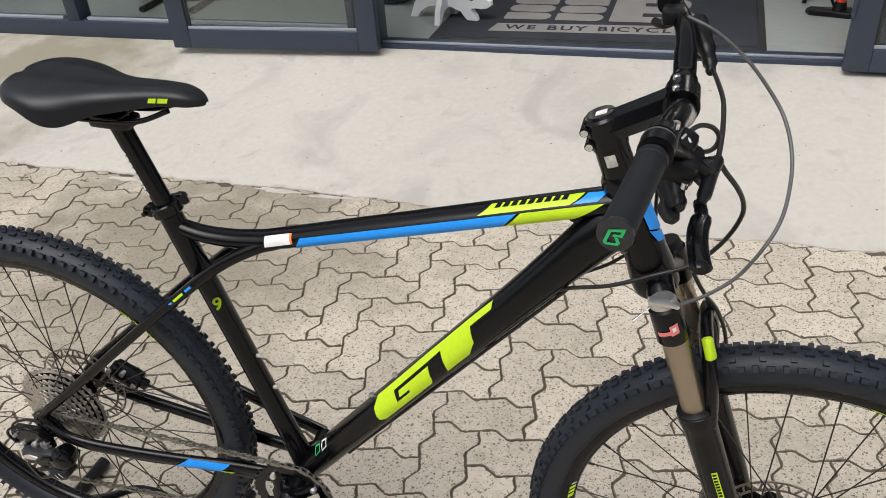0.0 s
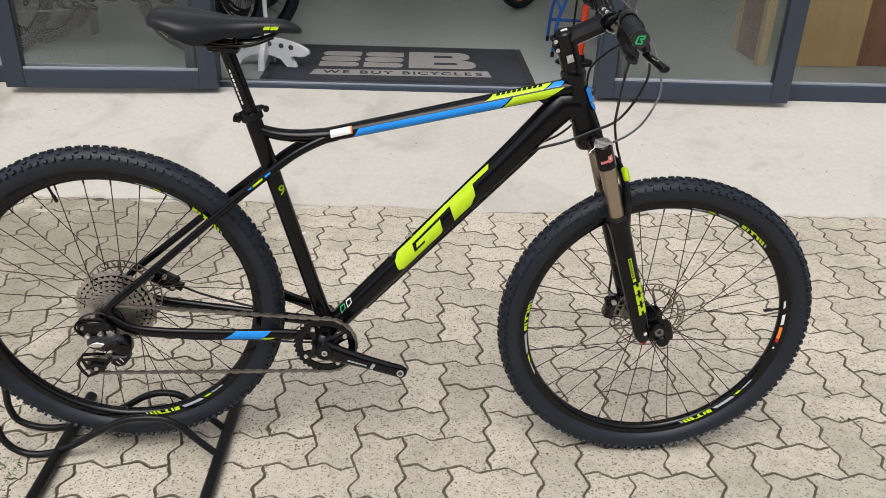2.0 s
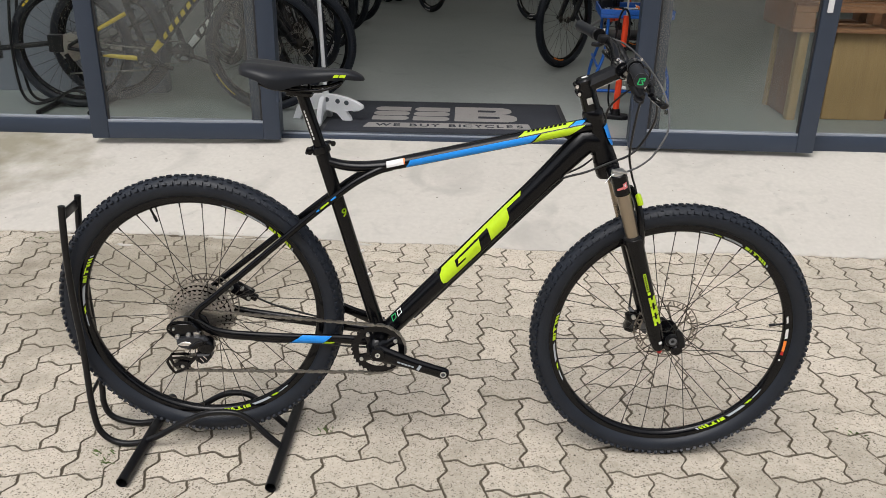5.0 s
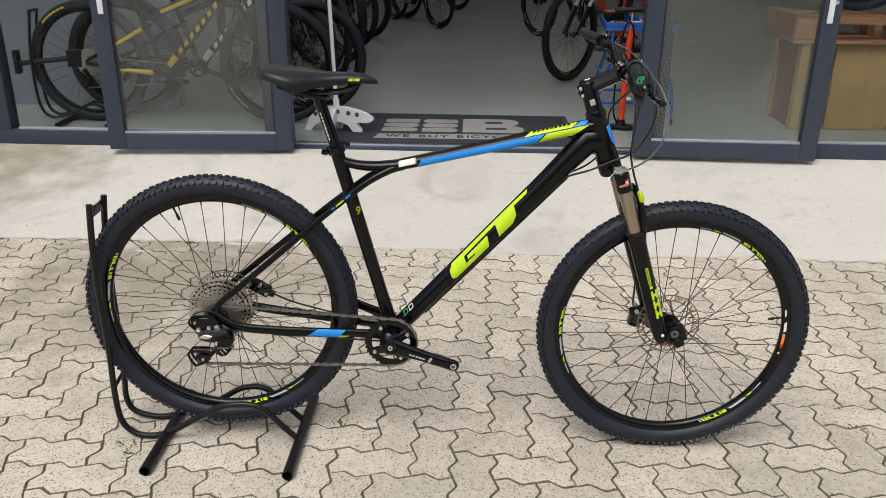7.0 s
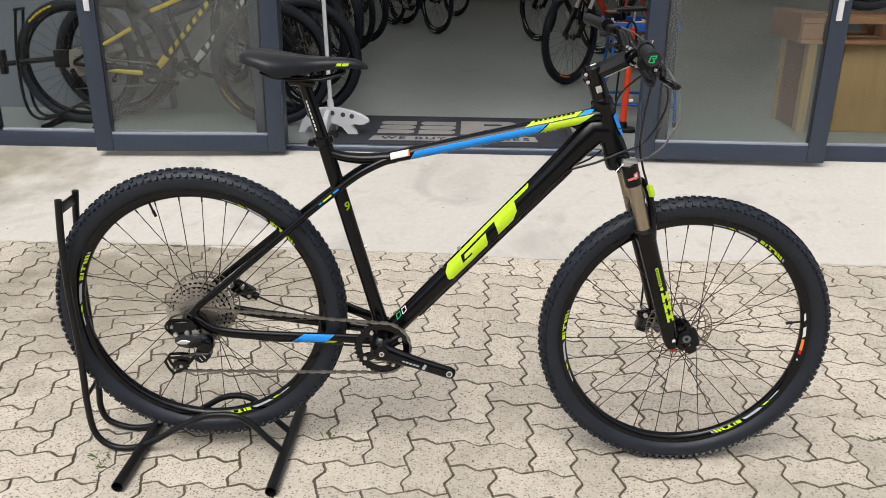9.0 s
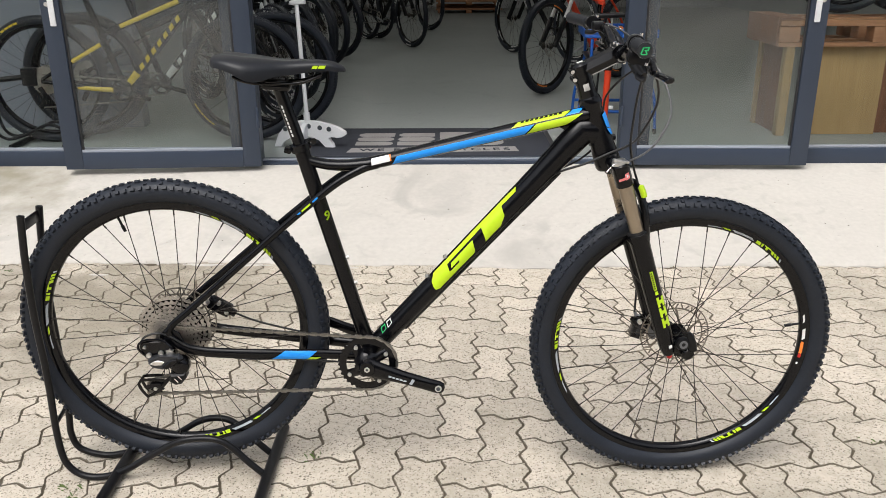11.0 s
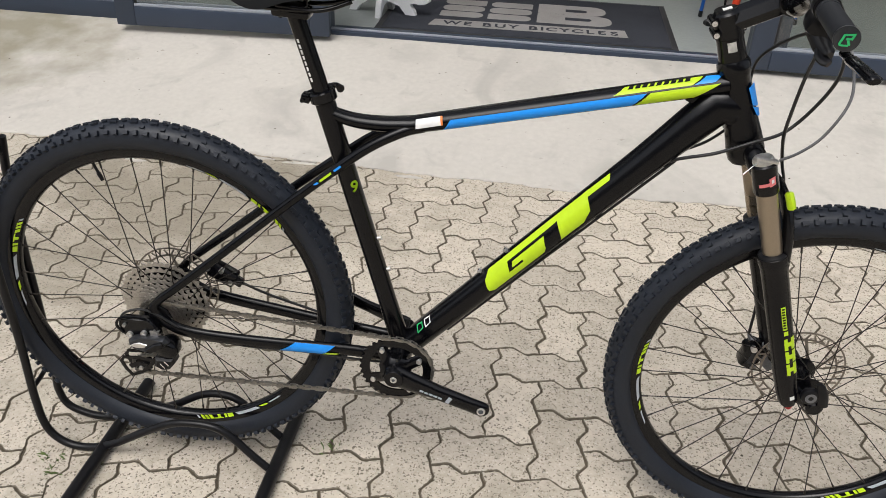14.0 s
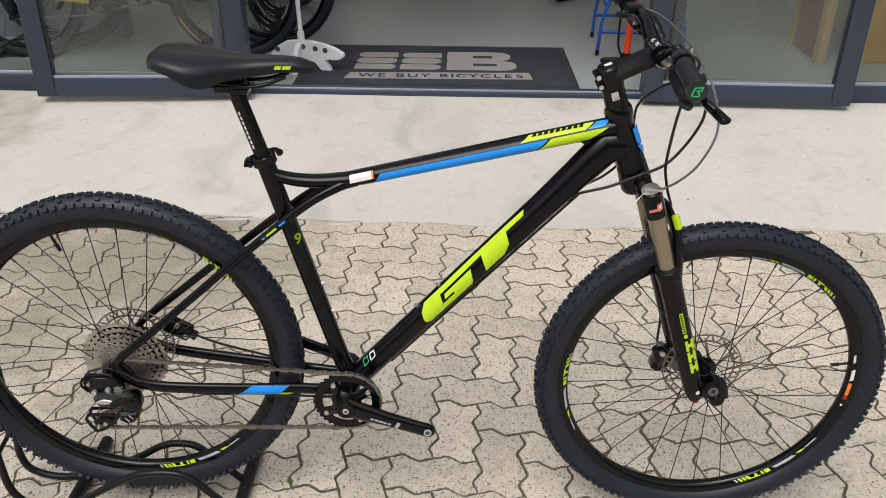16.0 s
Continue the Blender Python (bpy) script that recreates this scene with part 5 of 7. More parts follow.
# ---- fork, cockpit and cables ----
FK0, FK1 = Vector((0.5630, 0, 0.7863)), Vector((0.7114, 0, 0.3246))
FD = (FK1 - FK0).normalized()
FN = Vector((-FD.z, 0, FD.x))


def on_fork(s, y=0.0, f=0.0):
    """A point s metres down the legs, f metres ahead of their middle line, turned with the steering."""
    p = FK0 + FD * s + FN * f
    return STEER @ Vector((p.x, y, p.z))


for sg in (-1, 1):
    bm = bmesh.new()
    tube(bm, [on_fork(0.030, sg * 0.063), on_fork(0.205, sg * 0.063)], 0.0160, 24)
    part("stanchion", bm, M["stanchion"], bike, "bronze-coloured fork stanchion")
    bm = bmesh.new()
    ss = [(0.160, 0.0205), (0.163, 0.0235), (0.176, 0.0240), (0.182, 0.0225), (0.20, 0.0215), (0.30, 0.0205), (0.40, 0.0200), (0.445, 0.0185), (0.466, 0.0160), (0.476, 0.0125)]
    tube(bm, [on_fork(s, sg * 0.063) for s, r in ss], [r for s, r in ss], 24)
    leg = part("fork_lower", bm, M["black_paint"], bike, "black fork lower leg")
    bm = bmesh.new()
    tube(bm, [on_fork(0.157, sg * 0.063), on_fork(0.160, sg * 0.063), on_fork(0.167, sg * 0.063)], [0.0175, 0.0225, 0.0235], 24)
    part("wiper_seal", bm, M["black_plastic"], leg)
    bm = bmesh.new()
    tube(bm, [on_fork(0.440, sg * 0.060, 0.002), on_fork(0.462, sg * 0.059, 0.014), on_fork(0.482, sg * 0.058, 0.036), on_fork(0.488, sg * 0.058, 0.046), on_fork(0.490, sg * 0.058, 0.050)], [0.012, 0.0155, 0.0140, 0.0105, 0.005], 14, [0.006, 0.0070, 0.0060, 0.0055, 0.003])
    part("dropout", bm, M["black_paint"], leg)
    bm = bmesh.new()
    tube(bm, [on_fork(0.475, sg * 0.063), on_fork(0.484, sg * 0.063), on_fork(0.488, sg * 0.063)], [0.0075, 0.0070, 0.0045], 14)
    part("foot_bolt", bm, M["redano"] if sg < 0 else M["black_metal"], leg, "red damper bolt" if sg < 0 else "")
    if sg < 0:
        a, b = on_fork(0.20, -0.063), on_fork(0.46, -0.063)
        A, B, R2 = (a.x, 0, a.z), (b.x, 0, b.z), (0.0213, 0.0198)
        bars("decal", [((0.0535, 0.02), (0.1010, 0.02), (0.1010, 0.36), (0.0535, 0.36)), ((0.1040, 0.06), (0.1125, 0.06), (0.1125, 0.40), (0.1040, 0.40))], M["lime"], leg, "lime label on the fork leg", A, B, R2, R2, 0.0008, 6, 4, a.y)
        bars("printed_bar", [((s0, 0.06), (s0 + 0.0032, 0.06), (s0 + 0.0032, 0.29), (s0, 0.29)) for s0 in (0.0565 + 0.0054 * k for k in range(8))], M["black_paint"], leg, "dark printed bar", A, B, R2, R2, 0.0012, 2, 3, a.y)
        for k in range(3):
            s0 = 0.1195 + 0.0272 * k
            bars("printed_bar", [((s0, 0.02), (s0 + 0.0245, 0.02), (s0 + 0.0245, 0.30), (s0, 0.30)), ((s0, 0.56), (s0 + 0.0245, 0.56), (s0 + 0.0245, 0.84), (s0, 0.84)), ((s0 + 0.0075, 0.30), (s0 + 0.0165, 0.30), (s0 + 0.0165, 0.56), (s0 + 0.0075, 0.56))], M["lime"], leg, "large lime printed bar", A, B, R2, R2, 0.0008, 3, 4, a.y)
        bars("sticker", [((0.246, 0.05), (0.254, 0.05), (0.254, 0.42), (0.246, 0.42))], M["white"], leg, "small white sticker", A, B, R2, R2, 0.0010, 2, 3, a.y)
# crown, caps and steerer
bm = bmesh.new()
arch = [on_fork(0.020, -0.063), on_fork(0.013, -0.047, -0.004), on_fork(-0.001, -0.024, -0.007), on_fork(-0.005, 0, -0.008), on_fork(-0.001, 0.024, -0.007), on_fork(0.013, 0.047, -0.004), on_fork(0.020, 0.063)]
tube(bm, curve_points(arch, 5), 0.0165, 16, 0.0175)
for sg in (-1, 1):
    tube(bm, [on_fork(-0.002, sg * 0.063), on_fork(0.001, sg * 0.063), on_fork(0.046, sg * 0.063), on_fork(0.049, sg * 0.063)], [0.0165, 0.0190, 0.0195, 0.0175], 24)
crown = part("fork_crown", bm, M["black_paint"], bike, "black forged fork crown")
bm = bmesh.new()
tube(bm, [on_fork(-0.002, -0.063), on_fork(-0.007, -0.063), on_fork(-0.011, -0.063)], [0.0160, 0.0160, 0.0135], 22)
box(bm, on_fork(-0.0105, -0.074, 0.003), (0.036, 0.012, 0.006), 0.002, pose(0, 0, 0, 0, 10, 8))
lock = part("lockout_dial", bm, M["steel"], crown, "bright cable dial on top of the fork leg")
bm = bmesh.new()
tube(bm, [on_fork(-0.010, -0.078, -0.012), on_fork(-0.006, -0.082, -0.022), on_fork(0.000, -0.086, -0.034)], [0.0007, 0.0008, 0.0018], 6)
part("cable_end", bm, M["chrome"], lock, "bare silver cable end")
bm = bmesh.new()
tube(bm, [on_fork(-0.002, 0.063), on_fork(-0.012, 0.063)], [0.0165, 0.014], 20)
part("air_cap", bm, M["black_plastic"], crown)
a, b = on_fork(0.001, -0.063), on_fork(0.046, -0.063)
for tone, lift, spans in (("pink", 0.0007, [((0.0255, -0.62), (0.0310, -0.62), (0.0290, 0.12), (0.0235, 0.12)), ((0.0170, 0.12), (0.0310, 0.12), (0.0290, 0.60), (0.0150, 0.60))]), ("white", 0.0012, [((0.0200, 0.26), (0.0255, 0.26), (0.0245, 0.46), (0.0190, 0.46))])):
    bars("decal", spans, M[tone], crown, "pink warning mark", (a.x, 0, a.z), (b.x, 0, b.z), (0.0192, 0.0195), (0.0192, 0.0195), lift, 6, 5, a.y)
bm = bmesh.new()
bridge = [on_fork(0.185, -0.063, 0.014), on_fork(0.130, -0.060, 0.026), on_fork(0.090, -0.044, 0.030), on_fork(0.078, -0.015, 0.030), on_fork(0.078, 0.015, 0.030), on_fork(0.090, 0.044, 0.030), on_fork(0.130, 0.060, 0.026), on_fork(0.185, 0.063, 0.014)]
tube(bm, curve_points(bridge, 5), 0.0090, 12, 0.014)
br = part("fork_bridge", bm, M["black_paint"], bike, "black arch over the tyre")
bm = bmesh.new()
tube(bm, curve_points([(0.6150, -0.0480, 0.7350), (0.6180, -0.0540, 0.7270), (0.6210, -0.0570, 0.7180), (0.6230, -0.0585, 0.7110)], 4), [0.0040] + [0.0070] * 11 + [0.0050], 12, [0.0060] + [0.0095] * 11 + [0.0070])
lab = part("decal", bm, M["lime"], br, "lime label on the fork arch")
for k in range(4):
    bm = bmesh.new()
    tube(bm, [(0.6140 + 0.0022 * k, -0.0605 - 0.0016 * k, 0.7295 - 0.0050 * k), (0.6190 + 0.0022 * k, -0.0608 - 0.0016 * k, 0.7300 - 0.0050 * k)], 0.0012, 6)
    part("printed_bar", bm, M["black_paint"], lab, "dark printed bar")
# headset, spacers, stem
SD = (HT1 - HT0).normalized()
bm = bmesh.new()
tube(bm, [HT0 + SD * 0.0, HT0 - SD * 0.008, HT0 - SD * 0.014], [0.0285, 0.0285, 0.0250], 26)
part("headset_cup", bm, M["black_metal"], bike)
bm = bmesh.new()
tube(bm, [HT1, HT1 + SD * 0.008, HT1 + SD * 0.014, HT1 + SD * 0.014, HT1 + SD * 0.060], [0.0250, 0.0245, 0.0215, 0.0205, 0.0195], 26)
sp = part("headset_spacer", bm, M["black_metal"], bike, "black headset cover and spacer")
bm = bmesh.new()
skin_quads(bm, [((0.030, -0.25), (0.045, -0.25), (0.045, 0.35), (0.030, 0.35))], HT1, HT1 + SD * 0.062, (0.0205, 0.0200), (0.0205, 0.0200), 0.0008, 5, 4)
part("decal", bm, M["silver_print"], sp, "silver printed square")
bm = bmesh.new()
S0, S1 = HT1 + SD * 0.070, Vector((0.5600, 0, 1.0150))
tube(bm, [HT1 + SD * 0.047, HT1 + SD * 0.049, HT1 + SD * 0.084, HT1 + SD * 0.087], [0.0190, 0.0212, 0.0212, 0.0180], 24)
tube(bm, [S0, S0 + (S1 - S0) * 0.25, S0 + (S1 - S0) * 0.8, S1 - (S1 - S0).normalized() * 0.010], [0.0200, 0.0190, 0.0190, 0.0195], 8, [0.0205, 0.0195, 0.0205, 0.0235])
rod(bm, S1 + Vector((0, -0.0225, 0)), S1 + Vector((0, 0.0225, 0)), 0.0195, 26)
stem = part("stem", bm, M["black_metal"], bike, "black alloy stem")
for y in (-0.015, 0.015):
    for dx, dz in ((-0.0075, 0.0195), (0.0090, -0.0190)):
        bm = bmesh.new()
        c = S1 + Vector((dx, y, dz))
        out = Vector((dx * 0.4, 0, dz)).normalized()
        tube(bm, [c - out * 0.006, c + out * 0.0015, c + out * 0.0025], [0.0042, 0.0042, 0.0030], 12)
        part("faceplate_bolt", bm, M["chrome"], stem, "bright faceplate bolt")
for s in (0.058, 0.076):
    bm = bmesh.new()
    c = HT1 + SD * s + Vector((-0.0195, 0, -0.0050))
    rod(bm, c + Vector((0, -0.017, 0)), c + Vector((0, 0.017, 0)), 0.0058, 12)
    part("pinch_bolt", bm, M["black_metal"], stem)
    bm = bmesh.new()
    rod(bm, c + Vector((0, -0.0195, 0)), c + Vector((0, -0.0165, 0)), 0.0042, 12)
    part("pinch_bolt_head", bm, M["chrome"], stem, "bright bolt head")
bm = bmesh.new()
tube(bm, [HT1 + SD * 0.087, HT1 + SD * 0.0905], [0.0180, 0.0165], 22)
part("top_cap", bm, M["black_metal"], stem)
bm = bmesh.new()
box(bm, HT1 + SD * 0.0912 + Vector((0.002, -0.003, 0)), (0.013, 0.011, 0.0012), 0, pose(0, 0, 0, 0, -21, 0))
part("cap_label", bm, M["white"], stem, "white label on the top cap")

BR, BL = Vector((0.5215, -0.354, 1.0588)), Vector((0.5161, 0.362, 1.0627))
bm = bmesh.new()
tube(bm, curve_points([BR + Vector((0, 0.003, 0)), (0.5400, -0.225, 1.0550), (0.5565, -0.125, 1.0505), (0.5610, -0.07, 1.0285), (0.5600, -0.035, 1.0150), S1, (0.5600, 0.035, 1.0150), (0.5600, 0.07, 1.0285), (0.5560, 0.125, 1.0523), (0.5364, 0.225, 1.0595), BL], 6),
     [0.0111] * 10 + [0.0118] * 6 + [0.0130] * 6 + [0.0155] * 17 + [0.0130] * 6 + [0.0118] * 6 + [0.0111] * 10, 18)
part("handlebar", bm, M["black_metal"], bike, "black riser handlebar")
for e, inner in ((BR, Vector((0.5400, -0.222, 1.0550))), (BL, Vector((0.5369, 0.224, 1.0595)))):
    d = (e - inner).normalized()
    bm = bmesh.new()
    tube(bm, [inner, inner + d * 0.003, inner + d * 0.012, inner + d * 0.0125, e - d * 0.006, e - d * 0.002], [0.0125, 0.0142, 0.0142, 0.0132, 0.0132, 0.0126], 24)
    g = part("grip", bm, M["grip"], bike, "smooth black rubber grip")
    bm = bmesh.new()
    tube(bm, [e - d * 0.004, e - d * 0.0015, e, e + d * 0.0005], [0.0132, 0.0138, 0.0136, 0.0112], 26)
    part("end_ring", bm, M["dark_alloy"], g, "grey ring at the grip end")
    if e is BR:
        bm = bmesh.new()
        y = e.y - 0.0016
        c = e
        for q in (((-0.0060, -0.0075), (-0.0035, -0.0080), (-0.0035, 0.0045), (-0.0060, 0.0035)), ((-0.0060, 0.0035), (-0.0035, 0.0025), (0.0055, 0.0060), (0.0050, 0.0085)),
                  ((0.0030, 0.0005), (0.0055, 0.0010), (0.0055, 0.0062), (0.0032, 0.0055)), ((-0.0015, -0.0010), (0.0030, 0.0005), (0.0035, 0.0028), (-0.0015, 0.0012)),
                  ((0.0000, -0.0010), (0.0025, 0.0000), (0.0062, -0.0045), (0.0040, -0.0055)), ((-0.0060, -0.0080), (-0.0035, -0.0092), (0.0050, -0.0065), (0.0045, -0.0045))):
            bm.faces.new([bm.verts.new((c.x + 0.94 * x + 0.34 * z, y, c.z + 0.94 * z - 0.34 * x)) for x, z in q])
        part("end_mark", bm, M["green"], g, "green mark on the grip end")

# brake levers, shifter
def lever(sgn, name):
    def P(x, y, z):
        return Vector((x, -y, z)) if sgn < 0 else Vector((x - 0.010, y, z + 0.008))
    bm = bmesh.new()
    rod(bm, P(0.5455, 0.180, 1.0560), P(0.5440, 0.192, 1.0565), 0.0150, 20)
    tube(bm, curve_points([P(0.5540, 0.200, 1.0560), P(0.5620, 0.176, 1.0400), P(0.5720, 0.165, 1.0240), P(0.5850, 0.160, 1.0120)], 5), [0.0045] * 5 + [0.0070] * 11, 12, 0.0075)
    tube(bm, curve_points([P(0.5830, 0.198, 0.9990), P(0.5870, 0.180, 1.0030), P(0.5910, 0.155, 1.0070), P(0.5960, 0.128, 1.0060), P(0.5985, 0.112, 1.0030)], 4), [0.0050] * 3 + [0.0068] * 11 + [0.0060, 0.0050, 0.0045], 14)
    if sgn > 0:
        tube(bm, curve_points([(0.5700, 0.160, 1.0480), (0.5770, 0.135, 1.0380), (0.5830, 0.118, 1.0280), (0.5880, 0.100, 1.0180), (0.5895, 0.088, 1.0110)], 4), [0.0120] * 5 + [0.0110] * 4 + [0.0085] * 4 + [0.0060] * 3 + [0.0042], 14)
    lv = part(name, bm, M["black_plastic"], bike, "black hydraulic brake lever")
    bm = bmesh.new()
    pts = curve_points([P(0.5830, 0.190, 0.9970), P(0.5850, 0.212, 0.9965), P(0.5825, 0.238, 0.9985), P(0.5820, 0.262, 1.0000), P(0.5835, 0.282, 0.9995), P(0.5860, 0.300, 0.9985)], 5)
    k = len(pts)
    tube(bm, pts, [0.0050] * 6 + [0.0062] * (k - 8) + [0.0062, 0.0040], 12, [0.0060] * 6 + [0.0092] * (k - 8) + [0.0095, 0.0060])
    part("blade", bm, M["black_metal"], lv)
    # pierced flat body between the clamp and the hose
    bm = bmesh.new()
    body = ((0.5745, 1.0200), (0.5900, 1.0262), (0.5945, 1.0240), (0.5978, 1.0130), (0.5892, 1.0075), (0.5926, 0.9960), (0.5880, 0.9915), (0.5810, 0.9985), (0.5740, 1.0080), (0.5640, 1.0150), (0.5660, 1.0200))
    plate(bm, body, -0.006, 0.006, 0.0025)
    slope = pose(0, 0, 0, -26, 0, 0)
    place = Matrix.Translation(P(0.5830, 0.158, 1.0080)) @ (slope if sgn < 0 else slope.inverted()) @ Matrix.Translation((-0.5830, 0, -1.0080))
    bmesh.ops.transform(bm, matrix=place, verts=bm.verts[:])
    cover = part("reservoir", bm, M["black_plastic"], lv, "dark flat reservoir with pressed hollows")
    face = -0.0064 if sgn < 0 else 0.0064
    for tone, name_, outline in (("black_metal", "hollow", ((0.5850, 1.0120), (0.5885, 1.0125), (0.5880, 1.0085), (0.5850, 1.0090))),
                                 ("black_metal", "hollow", ((0.5862, 1.0035), (0.5890, 1.0045), (0.5895, 0.9990), (0.5872, 0.9985))),
                                 ("dark_alloy", "rim", ((0.5775, 1.0195), (0.5790, 1.0200), (0.5815, 1.0150), (0.5800, 1.0145))),
                                 ("dark_alloy", "rim", ((0.5860, 1.0205), (0.5920, 1.0235), (0.5925, 1.0222), (0.5868, 1.0190))),
                                 ("dark_alloy", "rim", ((0.5782, 1.0100), (0.5805, 1.0095), (0.5850, 0.9985), (0.5872, 0.9950), (0.5845, 0.9955), (0.5818, 0.9990)))):
        bm = bmesh.new()
        plate(bm, outline, face - 0.0005, face + 0.0005)
        bmesh.ops.transform(bm, matrix=place, verts=bm.verts[:])
        part(name_, bm, M[tone], cover)
    for x, y, z in ((0.5560, 0.186, 1.0665), (0.5680, 0.192, 1.0120)):
        bm = bmesh.new()
        rod(bm, P(x, y, z), P(x + 0.001, y, z + 0.006), 0.0034, 10)
        part("clamp_bolt", bm, M["chrome"], lv, "bright clamp bolt")
    return lv


lever(-1, "brake_lever")
lever(1, "brake_lever")
bm = bmesh.new()
box(bm, (0.5600, -0.160, 1.0220), (0.042, 0.050, 0.028), 0.008, pose(0, 0, 0, 0, 20, -10))
tube(bm, [(0.5432, -0.198, 1.0558), (0.5415, -0.214, 1.0553)], 0.0160, 20)
tube(bm, curve_points([(0.5500, -0.168, 1.0180), (0.5590, -0.184, 1.0010), (0.5650, -0.196, 0.9930)], 4), [0.0125] * 5 + [0.0100] * 3 + [0.006], 12, 0.009)
bm_band = bmesh.new()
tube(bm_band, [(0.5436, -0.1955, 1.0559), (0.5433, -0.1975, 1.0558)], 0.0163, 22)
shifter = part("shifter", bm, M["black_plastic"], bike, "black thumb shifter under the bar")
bm = bmesh.new()
tube(bm, curve_points([(0.5530, -0.176, 1.0080), (0.5540, -0.194, 0.9930), (0.5630, -0.208, 0.9870)], 4), [0.005] * 4 + [0.008] * 4 + [0.005], 10, 0.004)
part("thumb_lever", bm, M["black_plastic"], shifter)
part("band", bm_band, M["grey_alloy"], shifter, "grey edge of the clamp band")
bm = bmesh.new()
box(bm, (0.5590, -0.148, 1.0300), (0.030, 0.038, 0.032), 0.007, pose(0, 0, 0, 0, 24, -8))
part("gear_window", bm, M["black_plastic"], shifter)
for k in range(2):
    bm = bmesh.new()
    box(bm, (0.5640 + 0.0050 * k, -0.1560, 1.0450 - 0.0026 * k), (0.0022, 0.0110, 0.0012), 0.0003, pose(0, 0, 0, 0, 24, -18 + 30 * k))
    part("printed_bar", bm, M["white"], shifter, "white printed bar")
bm = bmesh.new()
box(bm, (0.5420, 0.150, 1.0590), (0.028, 0.034, 0.020), 0.006)
tube(bm, curve_points([(0.5400, 0.150, 1.0500), (0.5300, 0.158, 1.0440), (0.5190, 0.170, 1.0440)], 4), 0.0055, 10)
part("lockout_lever", bm, M["black_plastic"], bike, "black remote lever")


def cable(pts, r, m, label):
    bm = bmesh.new()
    tube(bm, curve_points(pts, 8), r, 10)
    part("cable", bm, m, bike, label)


cable([(0.5577, 0.128, 1.0643), (0.5909, 0.120, 1.0501), (0.6312, 0.112, 1.0177), (0.6644, 0.100, 0.9782), (0.6792, 0.083, 0.955), (0.6878, 0.060, 0.9276), (0.6871, 0.028, 0.9064), (0.679, -0.012, 0.8852), (0.6631, -0.038, 0.862), (0.6385, -0.050, 0.8270), (0.6089, -0.062, 0.8070), (0.5800, -0.076, 0.7985)], 0.0023, M["cable_grey"], "grey remote cable looping to the fork")
cable([(0.5985, -0.113, 1.0030), (0.6060, -0.112, 0.9900), (0.6200, -0.098, 0.9660), (0.6300, -0.076, 0.9380), (0.6330, -0.054, 0.9090), (0.6260, -0.030, 0.8700), (0.6092, -0.016, 0.8340), (0.5844, -0.026, 0.8183), (0.5467, -0.034, 0.8060), (0.4960, -0.030, 0.7820), (0.4330, -0.012, 0.7545), (0.3960, 0.004, 0.7100)], 0.0027, M["cable"], "black hose running from the lever to the down tube")
cable([(0.5640, -0.142, 1.0360), (0.5720, -0.132, 1.0420), (0.5804, -0.124, 1.0425), (0.5910, -0.116, 1.0360), (0.5965, -0.112, 1.0240), (0.5900, -0.098, 1.0040), (0.5640, -0.040, 0.9700), (0.5420, 0.020, 0.9200), (0.5420, 0.040, 0.8700), (0.5380, 0.038, 0.8200), (0.4960, 0.026, 0.7800), (0.4330, 0.014, 0.7500), (0.3960, -0.006, 0.7100)], 0.0024, M["cable"], "black gear cable looping from the shifter to the down tube")
cable([(0.5885, 0.112, 1.0110), (0.5910, 0.088, 1.0160), (0.5970, 0.045, 1.0170), (0.6020, 0.000, 1.0160), (0.6020, -0.050, 1.0150), (0.6000, -0.092, 1.0100), (0.5965, -0.116, 0.9930), (0.5929, -0.090, 0.9823), (0.5905, -0.060, 0.927), (0.5879, -0.045, 0.8565), (0.5902, -0.034, 0.8212), (0.5987, -0.018, 0.792), (0.6124, 0.004, 0.7557), (0.6303, 0.030, 0.7153), (0.6473, 0.062, 0.6497), (0.658, 0.088, 0.5539), (0.661, 0.084, 0.4329), (0.6577, 0.072, 0.3775)], 0.0027, M["cable"], "black front brake hose")
dd = (DT1 - DT0).normalized()
dn = Vector((dd.z, 0, -dd.x))
for y in (-0.008, 0.006):
    cable([DT0 + dd * s + dn * (0.0225 + 0.0075 * s / 0.67) + Vector((0, y, 0)) for s in (0.575, 0.50, 0.42, 0.33, 0.24, 0.15, 0.06)], 0.0025, M["cable"], "cable clipped under the down tube")
bm = bmesh.new()
box(bm, (0.6675, 0.060, 0.3441), (0.034, 0.036, 0.056), 0.007, pose(0, 0, 0, 0, 18, 0))
tube(bm, [(0.6573, 0.058, 0.3674), (0.6695, 0.058, 0.3198)], 0.013, 14)
box(bm, (0.6889, 0.062, 0.372), (0.050, 0.014, 0.016), 0.004, pose(0, 0, 0, 0, -20, 0))
fcal = part("front_brake_caliper", bm, M["black_metal"], bike, "black disc brake caliper")
for dx, dz, r in ((-0.004, 0.022, 0.0058), (0.004, -0.022, 0.0058), (0.024, 0.030, 0.0046)):
    bm = bmesh.new()
    lathe(bm, [(0.002, 0.0360), (r, 0.0360), (r, 0.044)], (0.6675 + dx, 0, 0.344 + dz), 14)
    part("bolt", bm, M["steel"], fcal, "bright caliper bolt")
bm = bmesh.new()
box(bm, (0.6681, 0.0415, 0.344), (0.016, 0.003, 0.030), 0.001, pose(0, 0, 0, 0, 18, 0))
part("caliper_plate", bm, M["dark_alloy"], fcal, "grey alloy caliper face")
bm = bmesh.new()
